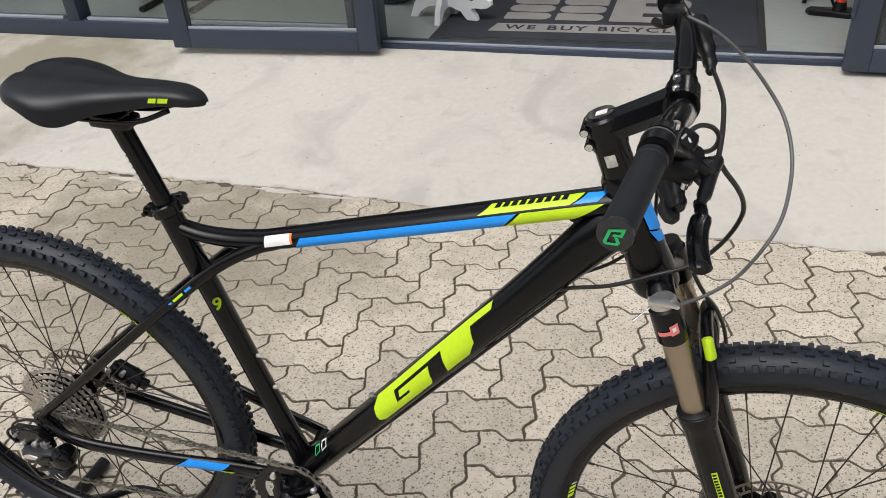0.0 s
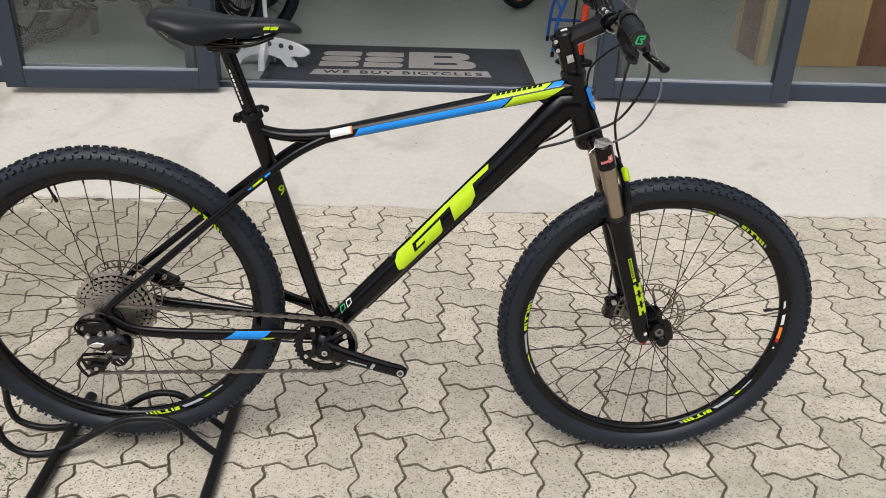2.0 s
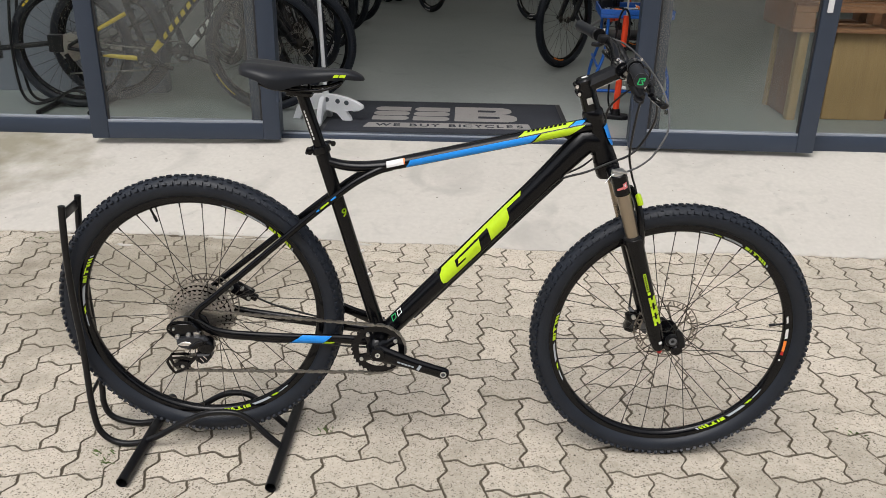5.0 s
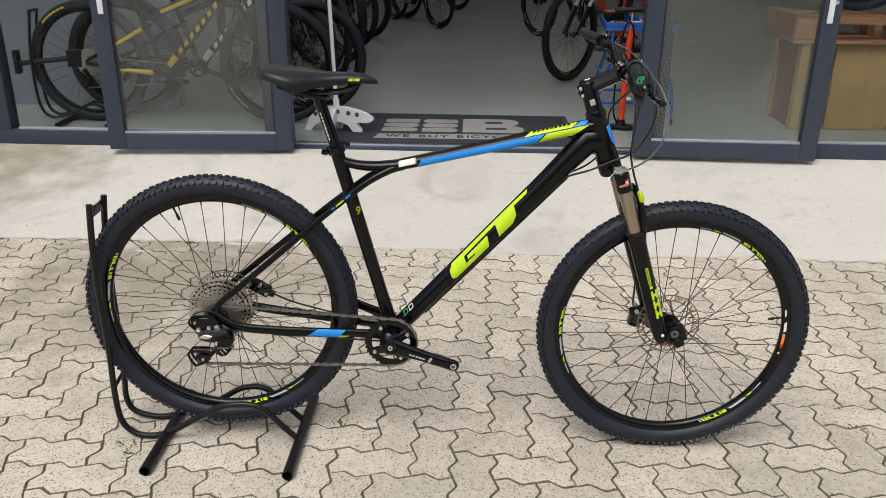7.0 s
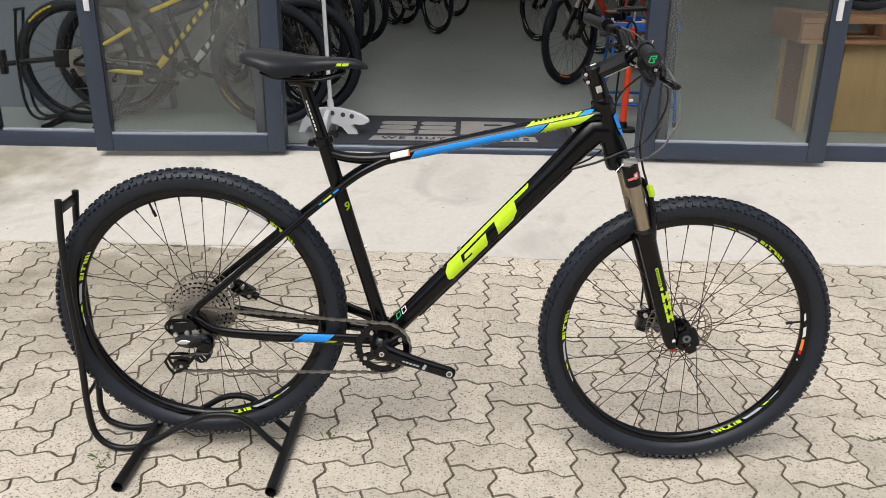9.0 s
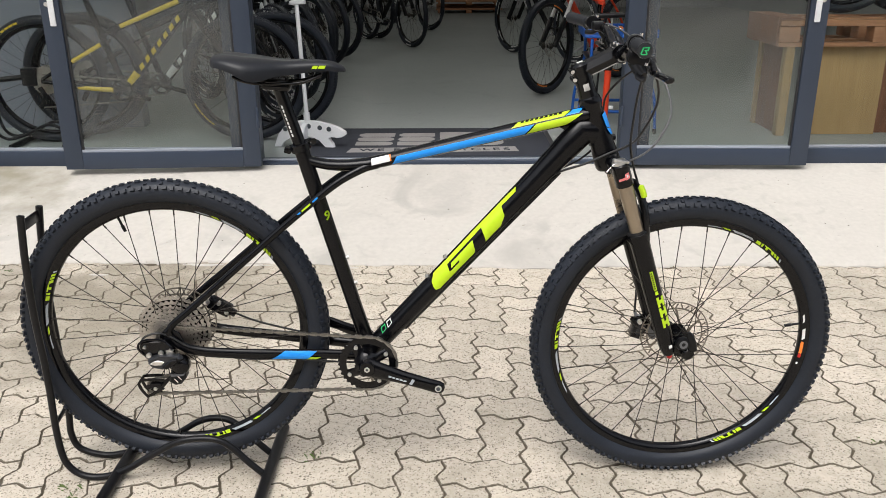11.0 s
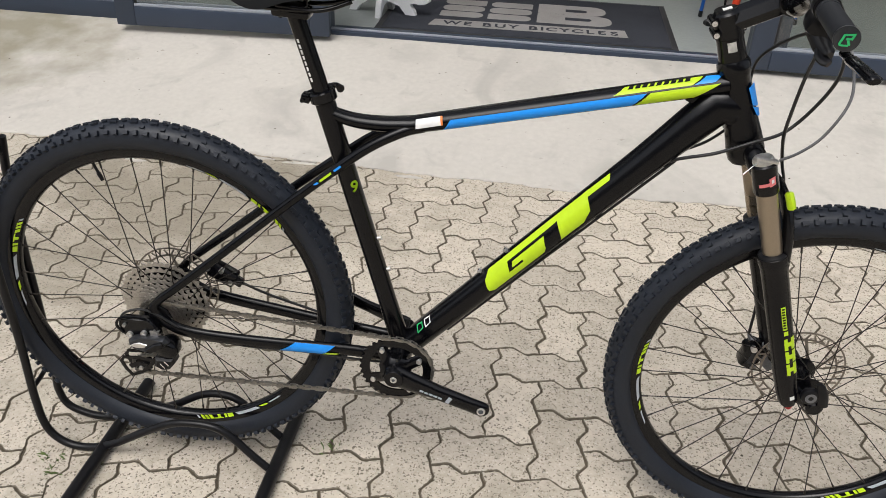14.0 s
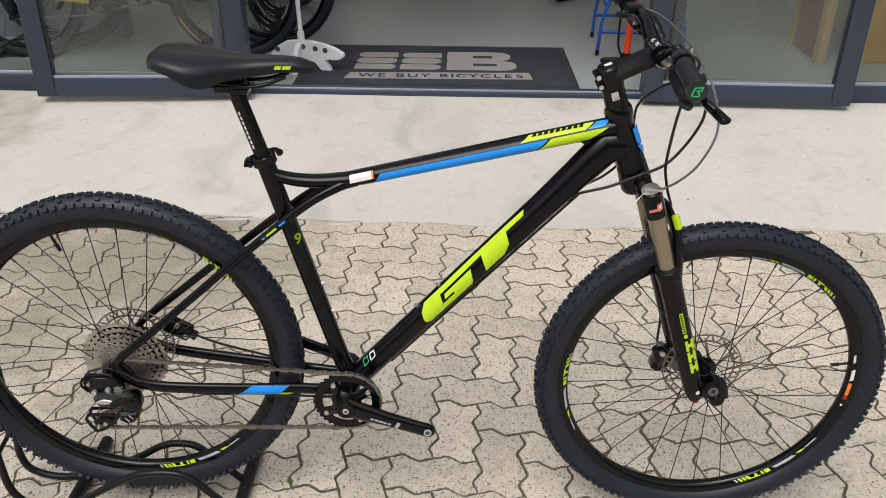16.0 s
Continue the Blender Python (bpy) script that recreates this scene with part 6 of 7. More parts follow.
plate(bm, [(0.6790, 0.3880), (0.6960, 0.4010), (0.7050, 0.3960), (0.6985, 0.3800), (0.6900, 0.3700), (0.6930, 0.3500), (0.7060, 0.3380), (0.7120, 0.3200), (0.7010, 0.3120), (0.6860, 0.3260), (0.6800, 0.3480)], 0.0480, 0.0560, 0.0015)
part("bracket", bm, M["grey_alloy"], fcal, "grey alloy adapter bracket")
bm = bmesh.new()
tube(bm, curve_points([(0.6577, 0.070, 0.3790), (0.6610, 0.066, 0.3730), (0.6680, 0.060, 0.3690)], 4), [0.0042] * 5 + [0.0060] * 4, 12)
part("hose_fitting", bm, M["grey_alloy"], fcal, "grey hose fitting")
bm = bmesh.new()
c = STEER @ FRONT
for y, r in ((-0.072, 0.0150), (0.070, 0.012)):
    tube(bm, [(c.x, y - 0.010, c.z), (c.x, y - 0.006, c.z), (c.x, y + 0.010, c.z)], [r * 0.7, r, r * 0.95], 18)
rod(bm, (c.x, -0.07, c.z), (c.x, 0.07, c.z), 0.0045, 12)
ax = part("front_axle", bm, M["black_metal"], bike, "black quick-release axle")
bm = bmesh.new()
lathe(bm, [(0.001, -0.0885), (0.0110, -0.0882), (0.0150, -0.0862), (0.0164, -0.0825), (0.0162, -0.0775), (0.0120, -0.0760)], (0.7335, 0, 0.3660), 28)
tube(bm, curve_points([(c.x + 0.010, -0.0835, c.z + 0.012), (c.x + 0.004, -0.0850, c.z + 0.036), (c.x - 0.006, -0.0820, c.z + 0.058)], 4), [0.009] * 6 + [0.008] * 2 + [0.005], 12, 0.0050)
al = part("axle_lever", bm, M["black_plastic"], ax)
bm = bmesh.new()
lathe(bm, [(0.0085, -0.0884), (0.0098, -0.0887), (0.0100, -0.0876)], (0.7335, 0, 0.3660), 24)
part("ring", bm, M["grey_alloy"], al, "grey ring")
bm = bmesh.new()
tube(bm, [(REAR.x, -0.078, REAR.z), (REAR.x, -0.074, REAR.z), (REAR.x, 0.078, REAR.z)], [0.008, 0.010, 0.010], 16)
part("rear_axle", bm, M["black_metal"], bike)

# ---- the floor stand that holds the rear wheel ----
stand = thing("bike_stand", "black tubular steel floor stand under the rear wheel", "bike stand")
for x in (-0.620, -0.2485):
    bm = bmesh.new()
    tube(bm, [(x, -0.238, 0.0155), (x, 0.142, 0.0155)], 0.0140, 18, caps=False)
    tube(bm, [(x, 0.142, 0.0155), (x, -0.238, 0.0155)], 0.0118, 18, caps=False)
    part("foot_tube", bm, M["stand"], stand)
NEAR = [(-0.7375, 0.682), (-0.746, 0.570), (-0.749, 0.446), (-0.746, 0.326), (-0.746, 0.248), (-0.748, 0.131), (-0.740, 0.055), (-0.706, 0.017), (-0.654, 0.011), (-0.594, 0.032), (-0.527, 0.073), (-0.461, 0.109), (-0.409, 0.119), (-0.363, 0.115), (-0.329, 0.092), (-0.291, 0.050), (-0.256, 0.015)]
FAR = [(-0.7420, 0.676), (-0.751, 0.591), (-0.757, 0.446), (-0.758, 0.290), (-0.761, 0.133), (-0.764, 0.074), (-0.748, 0.031), (-0.697, 0.011), (-0.641, 0.014), (-0.570, 0.040), (-0.493, 0.074), (-0.436, 0.108), (-0.393, 0.118), (-0.351, 0.108), (-0.311, 0.066), (-0.262, 0.015)]
for y, rail in ((-0.072, NEAR), (0.023, FAR)):
    bm = bmesh.new()
    tube(bm, curve_points([(x, y, z) for x, z in rail], 5), 0.0082, 12)
    part("hoop", bm, M["stand"], stand)
bm = bmesh.new()
box(bm, (-0.7430, -0.0245, 0.6560), (0.0050, 0.092, 0.024), 0.001, pose(0, 0, 0, 0, -4, 3))
part("cross_bar", bm, M["stand"], stand, "flat steel strap")
bm = bmesh.new()
tube(bm, [(-0.7475, -0.072, 0.158), (-0.7600, 0.023, 0.158)], 0.0050, 10)
part("cross_bar", bm, M["stand"], stand)


# ---- inside the shop ----
F = FLOOR_Z
doormat = thing("door_mat", "charcoal entrance mat printed with a pale shop emblem", "door mat")
bm = bmesh.new()
box(bm, (0.103, 2.945, F + 0.004), (1.36, 0.74, 0.008), 0.003)
part("carpet", bm, M["mat_dark"], doormat)
bm = bmesh.new()
box(bm, (0.103, 2.945, F + 0.002), (1.42, 0.80, 0.004), 0.0015)
part("rubber_edge", bm, M["seal"], doormat, "black rubber edge")


def flat(outline, z, name, material, label, parent=doormat):
    bm = bmesh.new()
    bm.faces.new([bm.verts.new((x, y, z)) for x, y in outline])
    bm.faces.ensure_lookup_table()
    return part(name, bm, material, parent, label, smooth=False)


def rounded(x0, x1, y0, y1, r_left, r_right, n=7):
    """A slab outline whose left and right ends may be round."""
    out = []
    for cx, cy, r, a0 in ((x1, y0, r_right, -90), (x1, y1, r_right, 0), (x0, y1, r_left, 90), (x0, y0, r_left, 180)):
        sx, sy = (-1 if cx == x1 else 1), (1 if cy == y0 else -1)
        for k in range(n + 1):
            a = radians(a0 + 90 * k / n)
            out.append((cx + sx * r + r * math.cos(a), cy + sy * r + r * math.sin(a)))
    return out


MZ = F + 0.0092
flat([(-0.365, 2.655), (0.590, 2.675), (0.578, 2.795), (-0.345, 2.765)], MZ, "print", M["mat_light"], "pale printed strip")
for x0 in (-0.335, -0.095):
    for y0, y1, rl, rr in ((2.83, 2.930, 0.01, 0.045), (2.942, 3.050, 0.045, 0.045), (3.062, 3.165, 0.045, 0.01)):
        flat(rounded(x0, x0 + 0.215, y0, y1, rl, rr), MZ, "print", M["mat_light"], "pale printed slab")
flat(rounded(0.150, 0.520, 2.83, 3.012, 0.01, 0.075), MZ, "print", M["mat_light"], "pale printed slab")
flat(rounded(0.150, 0.495, 3.0105, 3.19, 0.01, 0.075), MZ + 0.0005, "print", M["mat_light"], "pale printed slab")
flat(rounded(0.290, 0.420, 2.905, 2.955, 0.004, 0.022), MZ + 0.0012, "print_gap", M["mat_dark"], "dark slit in the pale slab")
flat(rounded(0.290, 0.400, 3.060, 3.110, 0.004, 0.022), MZ + 0.0012, "print_gap", M["mat_dark"], "dark slit in the pale slab")
pen = -0.412
for ch, step in zip("WE BUY BICYCLES", (0.092, 0.060, 0.032, 0.064, 0.066, 0.060, 0.034, 0.062, 0.026, 0.064, 0.060, 0.064, 0.054, 0.058, 0.060)):
    if ch != " ":
        tcu = bpy.data.curves.new("letter", "FONT")
        tcu.body, tcu.size, tcu.align_x, tcu.extrude, tcu.offset = ch, 0.082, "CENTER", 0.0004, 0.0018
        tob = new("letter_source", tcu)
        bpy.context.view_layer.update()
        tme = bpy.data.meshes.new_from_object(tob.evaluated_get(bpy.context.evaluated_depsgraph_get()))
        bpy.data.objects.remove(tob)
        tme.materials.clear()
        tme.materials.append(M["mat_dark"])
        same("letter", tme, doormat, pose(0.112 + pen + step / 2, 2.693 + 0.0175 * (pen + step / 2), MZ + 0.001, 0, 0, 1.0), "dark capital letter on the pale strip")
    pen += step

# white foot and pole of a flag stand
flag = thing("flag_stand", "white plastic flag stand with curved feet and a thin pole", "flag stand")
bm = bmesh.new()
leg = [(-0.215, 0.0), (-0.165, 0.0), (-0.15, 0.035), (-0.10, 0.062), (-0.04, 0.070), (0.03, 0.068), (0.09, 0.050), (0.12, 0.018), (0.125, 0.0), (0.185, 0.0), (0.175, 0.030), (0.140, 0.062), (0.165, 0.070), (0.200, 0.062), (0.235, 0.066), (0.262, 0.082), (0.258, 0.100), (0.215, 0.122), (0.15, 0.140), (0.08, 0.152), (0.0, 0.156), (-0.08, 0.148), (-0.14, 0.118), (-0.185, 0.070)]
leg = [(x * 0.90, z) for x, z in leg]
plate(bm, leg, -0.016, 0.016, 0.004)
part("foot", bm, M["white_plastic"], flag)
bm = bmesh.new()
plate(bm, [(x * 0.55, z * 0.92) for x, z in leg], -0.015, 0.015, 0.004)
cross = part("foot", bm, M["white_plastic"], flag)
cross.matrix_basis = pose(0, 0, 0, 0, 0, 88)
for x, z in ((-0.12, 0.105), (0.085, 0.118), (0.138, 0.112), (0.02, 0.125)):
    bm = bmesh.new()
    lathe(bm, [(0.001, -0.0185), (0.013, -0.0185), (0.014, -0.016), (0.014, 0.016)], (x, 0, z), 16)
    part("hole_cap", bm, M["dark_hole"], flag, "dark round hole")
bm = bmesh.new()
tube(bm, [(0.01, 0, 0.10), (-0.06, 0, 2.25)], 0.0115, 14)
part("pole", bm, M["white_plastic"], flag)
bm = bmesh.new()
tube(bm, [(0.012, 0, 0.09), (0.006, 0, 0.20)], 0.018, 14)
part("socket", bm, M["white_plastic"], flag)
bm = bmesh.new()
box(bm, (-0.005, 0, 0.795), (0.085, 0.03, 0.022), 0.005, pose(0, 0, 0, 0, -3, 0))
part("clip", bm, M["white_plastic"], flag)
flag.matrix_basis = pose(-0.606, 2.83, F, 0, 0, -10)


LACING = None


def lacing_mesh():
    bm = bmesh.new()
    for k in range(28):
        sg = -1 if k % 2 else 1
        a = 2 * math.pi * k / 28
        ln = (1 if (k // 2) % 2 else -1) * radians(65)
        rod(bm, (0.026 * math.cos(a - ln), sg * 0.03, 0.026 * math.sin(a - ln)), (0.293 * math.cos(a), 0, 0.293 * math.sin(a)), 0.0012, 4)
    lathe(bm, [(0.012, -0.05), (0.028, -0.032), (0.014, -0.02), (0.014, 0.02), (0.028, 0.032), (0.012, 0.05)], seg=14)
    return mesh_of("hub", bm, M["spoke"])


LACING = lacing_mesh()
DISC = mesh_of("brake_disc", rotor(bmesh.new(), 0.080, 0.036), M["cog"])


def shop_bike(label, main, accent, tyre_print, decal, stanchion, group, low=False):
    """A parked shop bike, built at the origin: wheels on z 0, heading along x."""
    b = thing("parked_bicycle", label, "bicycle", group)
    RH, FH, bb = Vector((-0.445, 0, 0.362)), Vector((0.700, 0, 0.362)), Vector((0, 0, 0.305))

    def t(name, pts, r, m, rb=None, lb="", n=6):
        bm = bmesh.new()
        tube(bm, curve_points(pts, n) if len(pts) > 2 else pts, r, 14, rb)
        return part(name, bm, m, b, lb)

    for c, s in ((RH, "rear"), (FH, "front")):
        T = Matrix.Translation(c)
        same(s + "_tyre", TYRE, b, T)
        rim = same(s + "_rim", RIM, b, T)
        same(s + "_hub", LACING, b, T)
        same(s + "_brake_disc", DISC, b, T)
        if tyre_print:
            bm = bmesh.new()
            for a0 in (20, 75, 140, 200, 255, 320):
                for q in range(5):
                    for sd in (-1, 1):
                        ring_patch(bm, (0, 0, 0), 0.330, 0.343, a0 + q * 4.2, a0 + q * 4.2 + 3.2, sd * 0.0275, 2)
            tagged(part("tyre_print", bm, M[tyre_print], rim), "pale printed bars on the tyre wall", kind="stuff")
        if decal:
            bm = bmesh.new()
            # parked rows get six arcs, painting pale rim highlights as well as decals
            for a0 in ((5, 65, 125, 185, 245, 305) if group else (100, 270)):
                ring_patch(bm, (0, 0, 0), 0.2985, 0.309, a0, a0 + 26, -0.0146, 8)
                ring_patch(bm, (0, 0, 0), 0.2985, 0.309, a0, a0 + 26, 0.0146, 8)
            tagged(part("rim_decal", bm, M[decal], rim), "bright rim arcs, decal and painted highlight", kind="stuff")
    t("seat_tube", [bb, Vector((-0.15, 0, 0.78))], 0.018, M[main])
    t("down_tube", [bb, Vector((0.41, 0, 0.765)) if low else Vector((0.43, 0, 0.72))], 0.026, M[accent])
    t("top_tube", [Vector((-0.10, 0, 0.612)), Vector((0.395, 0, 0.808))] if low else [Vector((-0.135, 0, 0.745)), Vector((0.40, 0, 0.835))], 0.019, M[main])
    t("head_tube", [Vector((0.385, 0, 0.865)), Vector((0.442, 0, 0.705))], 0.026, M[main])
    for sg in (-1, 1):
        t("seatstay", [Vector((-0.06, sg * 0.020, 0.580)), Vector((-0.25, sg * 0.045, 0.485)), Vector((-0.44, sg * 0.066, 0.375))] if low else [Vector((-0.12, sg * 0.015, 0.735)), Vector((-0.25, sg * 0.05, 0.60)), Vector((-0.44, sg * 0.066, 0.375))], 0.0095, M[accent])
        t("chainstay", [Vector((0, sg * 0.03, 0.305)), Vector((-0.2, sg * 0.05, 0.325)), Vector((-0.445, sg * 0.066, 0.362))], 0.0105, M[accent])
        t("fork_lower", [Vector((0.555, sg * 0.062, 0.56)), Vector((0.69, sg * 0.062, 0.365))], 0.021, M["black_paint"])
        t("stanchion", [Vector((0.445, sg * 0.062, 0.735)), Vector((0.56, sg * 0.062, 0.555))], 0.0155, M[stanchion])
    t("fork_crown", [Vector((0.445, -0.075, 0.715)), Vector((0.443, 0, 0.728)), Vector((0.445, 0.075, 0.715))], 0.02, M["black_paint"])
    t("seatpost", [Vector((-0.15, 0, 0.77)), Vector((-0.195, 0, 0.93))], 0.0155, M["black_metal"])
    sd = new("saddle", saddle.data)
    sd.parent = b
    sd.matrix_basis = Matrix.Translation((-0.02, 0, -0.03))
    t("stem", [Vector((0.375, 0, 0.90)), Vector((0.445, 0, 0.935))], 0.016, M["black_metal"])
    t("handlebar", [Vector((0.405, -0.36, 0.965)), Vector((0.44, -0.12, 0.95)), Vector((0.447, 0, 0.935)), Vector((0.44, 0.12, 0.95)), Vector((0.405, 0.36, 0.965))], 0.012, M["black_metal"])
    for sg in (-1, 1):
        t("grip", [Vector((0.404, sg * 0.37, 0.966)), Vector((0.424, sg * 0.24, 0.962))], 0.016, M["grip"])
        t("crank_arm", [Vector((0, sg * 0.085, 0.305)), Vector((sg * -0.165, sg * 0.092, 0.26))], 0.013, M["black_metal"] if low else M["silver"], 0.007)
        t("brake_hose", [Vector((0.43, sg * 0.18, 0.955)), Vector((0.55, sg * 0.10, 0.95)), Vector((0.53, sg * 0.05, 0.80)), Vector((0.47, sg * 0.04, 0.72))], 0.0028, M["cable"])
    bm = bmesh.new()
    toothed(bm, 0.062, 30, 0.0045, -0.056, -0.053, 0.048)
    for q in range(4):
        a = radians(45 + 90 * q)
        tube(bm, [(0, -0.055, 0), (0.055 * math.cos(a), -0.055, 0.055 * math.sin(a))], 0.008, 8, 0.002)
    cr = part("chainring", bm, M["black_metal"] if low else M["cog"], b)
    cr.matrix_basis = Matrix.Translation(bb)
    bm = bmesh.new()
    for k, r in enumerate((0.078, 0.066, 0.055, 0.044, 0.034, 0.025)):
        toothed(bm, r, int(r * 490), 0.004, -0.024 - 0.006 * k - 0.001, -0.024 - 0.006 * k + 0.001, 0.015)
    cs = part("cassette", bm, M["cog"], b)
    cs.matrix_basis = Matrix.Translation(RH)
    t("derailleur", [Vector((-0.455, -0.085, 0.33)), Vector((-0.43, -0.09, 0.28)), Vector((-0.47, -0.07, 0.22))], 0.014, M["black_metal"])
    bm = bmesh.new()
    for (a, c) in (((0, 0.368), (-0.445, 0.40)), ((0, 0.242), (-0.47, 0.212))):
        box(bm, ((a[0] + c[0]) / 2, -0.055, (a[1] + c[1]) / 2), (math.hypot(c[0] - a[0], c[1] - a[1]), 0.006, 0.008), 0.001, pose(0, 0, 0, 0, math.degrees(math.atan2(c[1] - a[1], a[0] - c[0])), 0))
    part("chain", bm, M["chain"], b)
    return b


ROW = "bicycles parked along the shop wall"
# display bike behind the window, rear wheel in a hoop stand
yb = shop_bike("black trail bike with yellow decal panels on show behind glass", "black_paint", "black_paint", None, None, "black_metal", "", True)
def panels(b, tone, full=True):
    """Painted panels and a dashed word on the tubes of a low trail bike."""
    for nm, a, c, s0, s1, wa, wb, r, yy in (("down_tube_panel", (0, 0.305), (0.41, 0.765), 0.045, 0.13, 0.55, 0.75, 0.0262, 0.0), ("top_tube_panel", (-0.10, 0.612), (0.395, 0.808), 0.13, 0.50, 0.5, 0.6, 0.0192, 0.0),
                                           ("seatstay_panel", (-0.44, 0.375), (-0.06, 0.580), 0.20, 0.40, 0.8, 0.8, 0.0110, -0.048), ("chainstay_panel", (-0.26, 0.326), (0.0, 0.305), 0.01, 0.21, 0.6, 0.95, 0.0125, -0.048)):
        if not full and nm != "down_tube_panel":
            continue
        bm = bmesh.new()
        skin_quads(bm, [((s0, -wa), (s1, -wb), (s1, wb), (s0, wa))], (a[0], 0, a[1]), (c[0], 0, c[1]), (r, r), (r, r), 0.003, 10, 6, yy)
        part(nm, bm, M[tone], b, "bright painted panel")
    for k in range(7):
        bm = bmesh.new()
        s0 = 0.155 + 0.058 * k
        skin_quads(bm, [((s0, -0.45), (s0 + 0.032, -0.45), (s0 + 0.046, 0.5), (s0 + 0.014, 0.5))], (0, 0, 0.305), (0.41, 0, 0.765), (0.0262, 0.0262), (0.0262, 0.0262), 0.0015, 4, 6)
        part("down_tube_bar", bm, M[tone], b, "bright printed bar")


panels(yb, "yellow")
bm = bmesh.new()
for c in ((-0.445, 0, 0.362),):
    for q in range(6):
        ring_patch(bm, c, 0.331, 0.342, 108 + q * 5.0, 112 + q * 5.0, -0.0275, 2)
part("tyre_print", bm, M["yellow"], yb, "yellow printed bars on the tyre wall")
bm = bmesh.new()
for q in range(8):
    ring_patch(bm, (0.70, 0, 0.362), 0.329, 0.336, 205 + q * 3.6, 207.4 + q * 3.6, -0.0275, 2)
part("tyre_print", bm, M["yellow"], yb, "yellow printed dashes on the tyre wall")
yb.matrix_basis = pose(-1.675, 3.02, F, 0, 0, 1.5)

wb_ = shop_bike("black trail bike with white decal panels standing behind another", "black_paint", "black_paint", None, None, "black_metal", "", True)
panels(wb_, "white", False)
wb_.matrix_basis = pose(-1.535, 3.27, F, 0, 0, 1.5)

hoop = thing("bike_stand", "black tubular floor stand holding the display bike", "bike stand")
for sg in (-1, 1):
    bm = bmesh.new()
    tube(bm, curve_points([(-0.30, sg * 0.045, 0.66), (-0.335, sg * 0.045, 0.40), (-0.33, sg * 0.045, 0.12), (-0.27, sg * 0.045, 0.03), (-0.15, sg * 0.045, 0.05), (0.0, sg * 0.045, 0.11), (0.14, sg * 0.045, 0.03)], 6), 0.009, 10)
    part("hoop", bm, M["stand"], hoop)
for x in (-0.16, 0.14):
    bm = bmesh.new()
    tube(bm, [(x, -0.22, 0.016), (x, 0.22, 0.016)], 0.0155, 14)
    part("foot_tube", bm, M["stand"], hoop)
bm = bmesh.new()
tube(bm, [(-0.30, -0.055, 0.66), (-0.30, 0.055, 0.66)], 0.009, 10)
part("cross_bar", bm, M["stand"], hoop)
bm = bmesh.new()
box(bm, (-0.075, -0.03, 0.385), (0.085, 0.05, 0.10), 0.006)
tube(bm, [(-0.11, -0.03, 0.385), (-0.42, -0.03, 0.35)], 0.016, 10)
box(bm, (-0.43, -0.03, 0.36), (0.03, 0.05, 0.14), 0.005)
part("clamp_block", bm, M["black_plastic"], hoop)
hoop.matrix_basis = pose(-2.125, 3.01, F, 0, 0, 1.5)

# row of parked bikes, angled into the aisle
dark = shop_bike("black mountain bike with white tyre lettering, parked in a row", "black_paint", "black_paint", "white", "white", "silver", ROW)
steel_bike = shop_bike("silver-grey bike with bright cranks, parked in a row", "black_paint", "silver", None, None, "silver", ROW)


def parked(x, y, yaw):
    """Pose that puts the front wheel's foot at x, y."""
    a = radians(yaw)
    return pose(x - 0.70 * math.cos(a), y - 0.70 * math.sin(a), F, 0, 0, yaw)


dark.matrix_basis = parked(-0.93, 3.62, -52)
steel_bike.matrix_basis = parked(-0.95, 7.15, -40)
for x, y, yaw in ((-0.98, 4.02, -50), (-0.92, 4.44, -53), (-0.96, 5.36, -49), (-1.0, 5.88, -50), (-0.22, 8.10, -58), (-0.05, 10.4, -56), (-0.7, 9.2, -50), (0.92, 7.55, 118)):
    copy_thing(dark, parked(x, y, yaw))
for x, y, yaw in ((-1.0, 4.88, -50), (-0.98, 6.45, -46)):
    copy_thing(steel_bike, parked(x, y, yaw))
copy_thing(steel_bike, parked(-0.75, 11.2, -45))

# red bike by the work bench
rb_ = shop_bike("red trail bike with black wheels and orange rim decals", "red", "red", None, "orange", "white", "")
rb_.matrix_basis = parked(0.965, 4.70, 230)

# floor pump
pump = thing("floor_pump", "red floor pump with a black base and hose", "floor pump")
bm = bmesh.new()
tube(bm, [(0, 0, 0.02), (0.012, 0.01, 0.60)], 0.019, 18)
part("barrel", bm, M["red"], pump)
bm = bmesh.new()
tube(bm, [(0.008, 0.0067, 0.40), (0.0085, 0.0070, 0.425)], 0.024, 18)
part("collar", bm, M["black_plastic"], pump)
bm = bmesh.new()
plate(bm, [(-0.12, -0.03), (-0.135, 0.0), (-0.12, 0.03), (-0.03, 0.035), (0.04, 0.05), (0.075, 0.03), (0.075, -0.03), (0.04, -0.05), (-0.03, -0.035)], -0.012, 0.012, 0.004)
bmesh.ops.transform(bm, matrix=Matrix.Translation((0, 0, 0.0125)) @ pose(0, 0, 0, 90, 0, 0), verts=bm.verts[:])
tube(bm, [(0, 0, 0.02), (0.001, 0.001, 0.06)], [0.032, 0.023], 16)
part("base", bm, M["black_plastic"], pump)
bm = bmesh.new()
tube(bm, [(0.012, 0.01, 0.60), (0.014, 0.012, 0.70)], 0.006, 10)
part("plunger", bm, M["steel"], pump)
bm = bmesh.new()
tube(bm, [(-0.09, 0.012, 0.70), (0.12, 0.012, 0.71)], 0.015, 12)
part("handle", bm, M["black_plastic"], pump)
bm = bmesh.new()
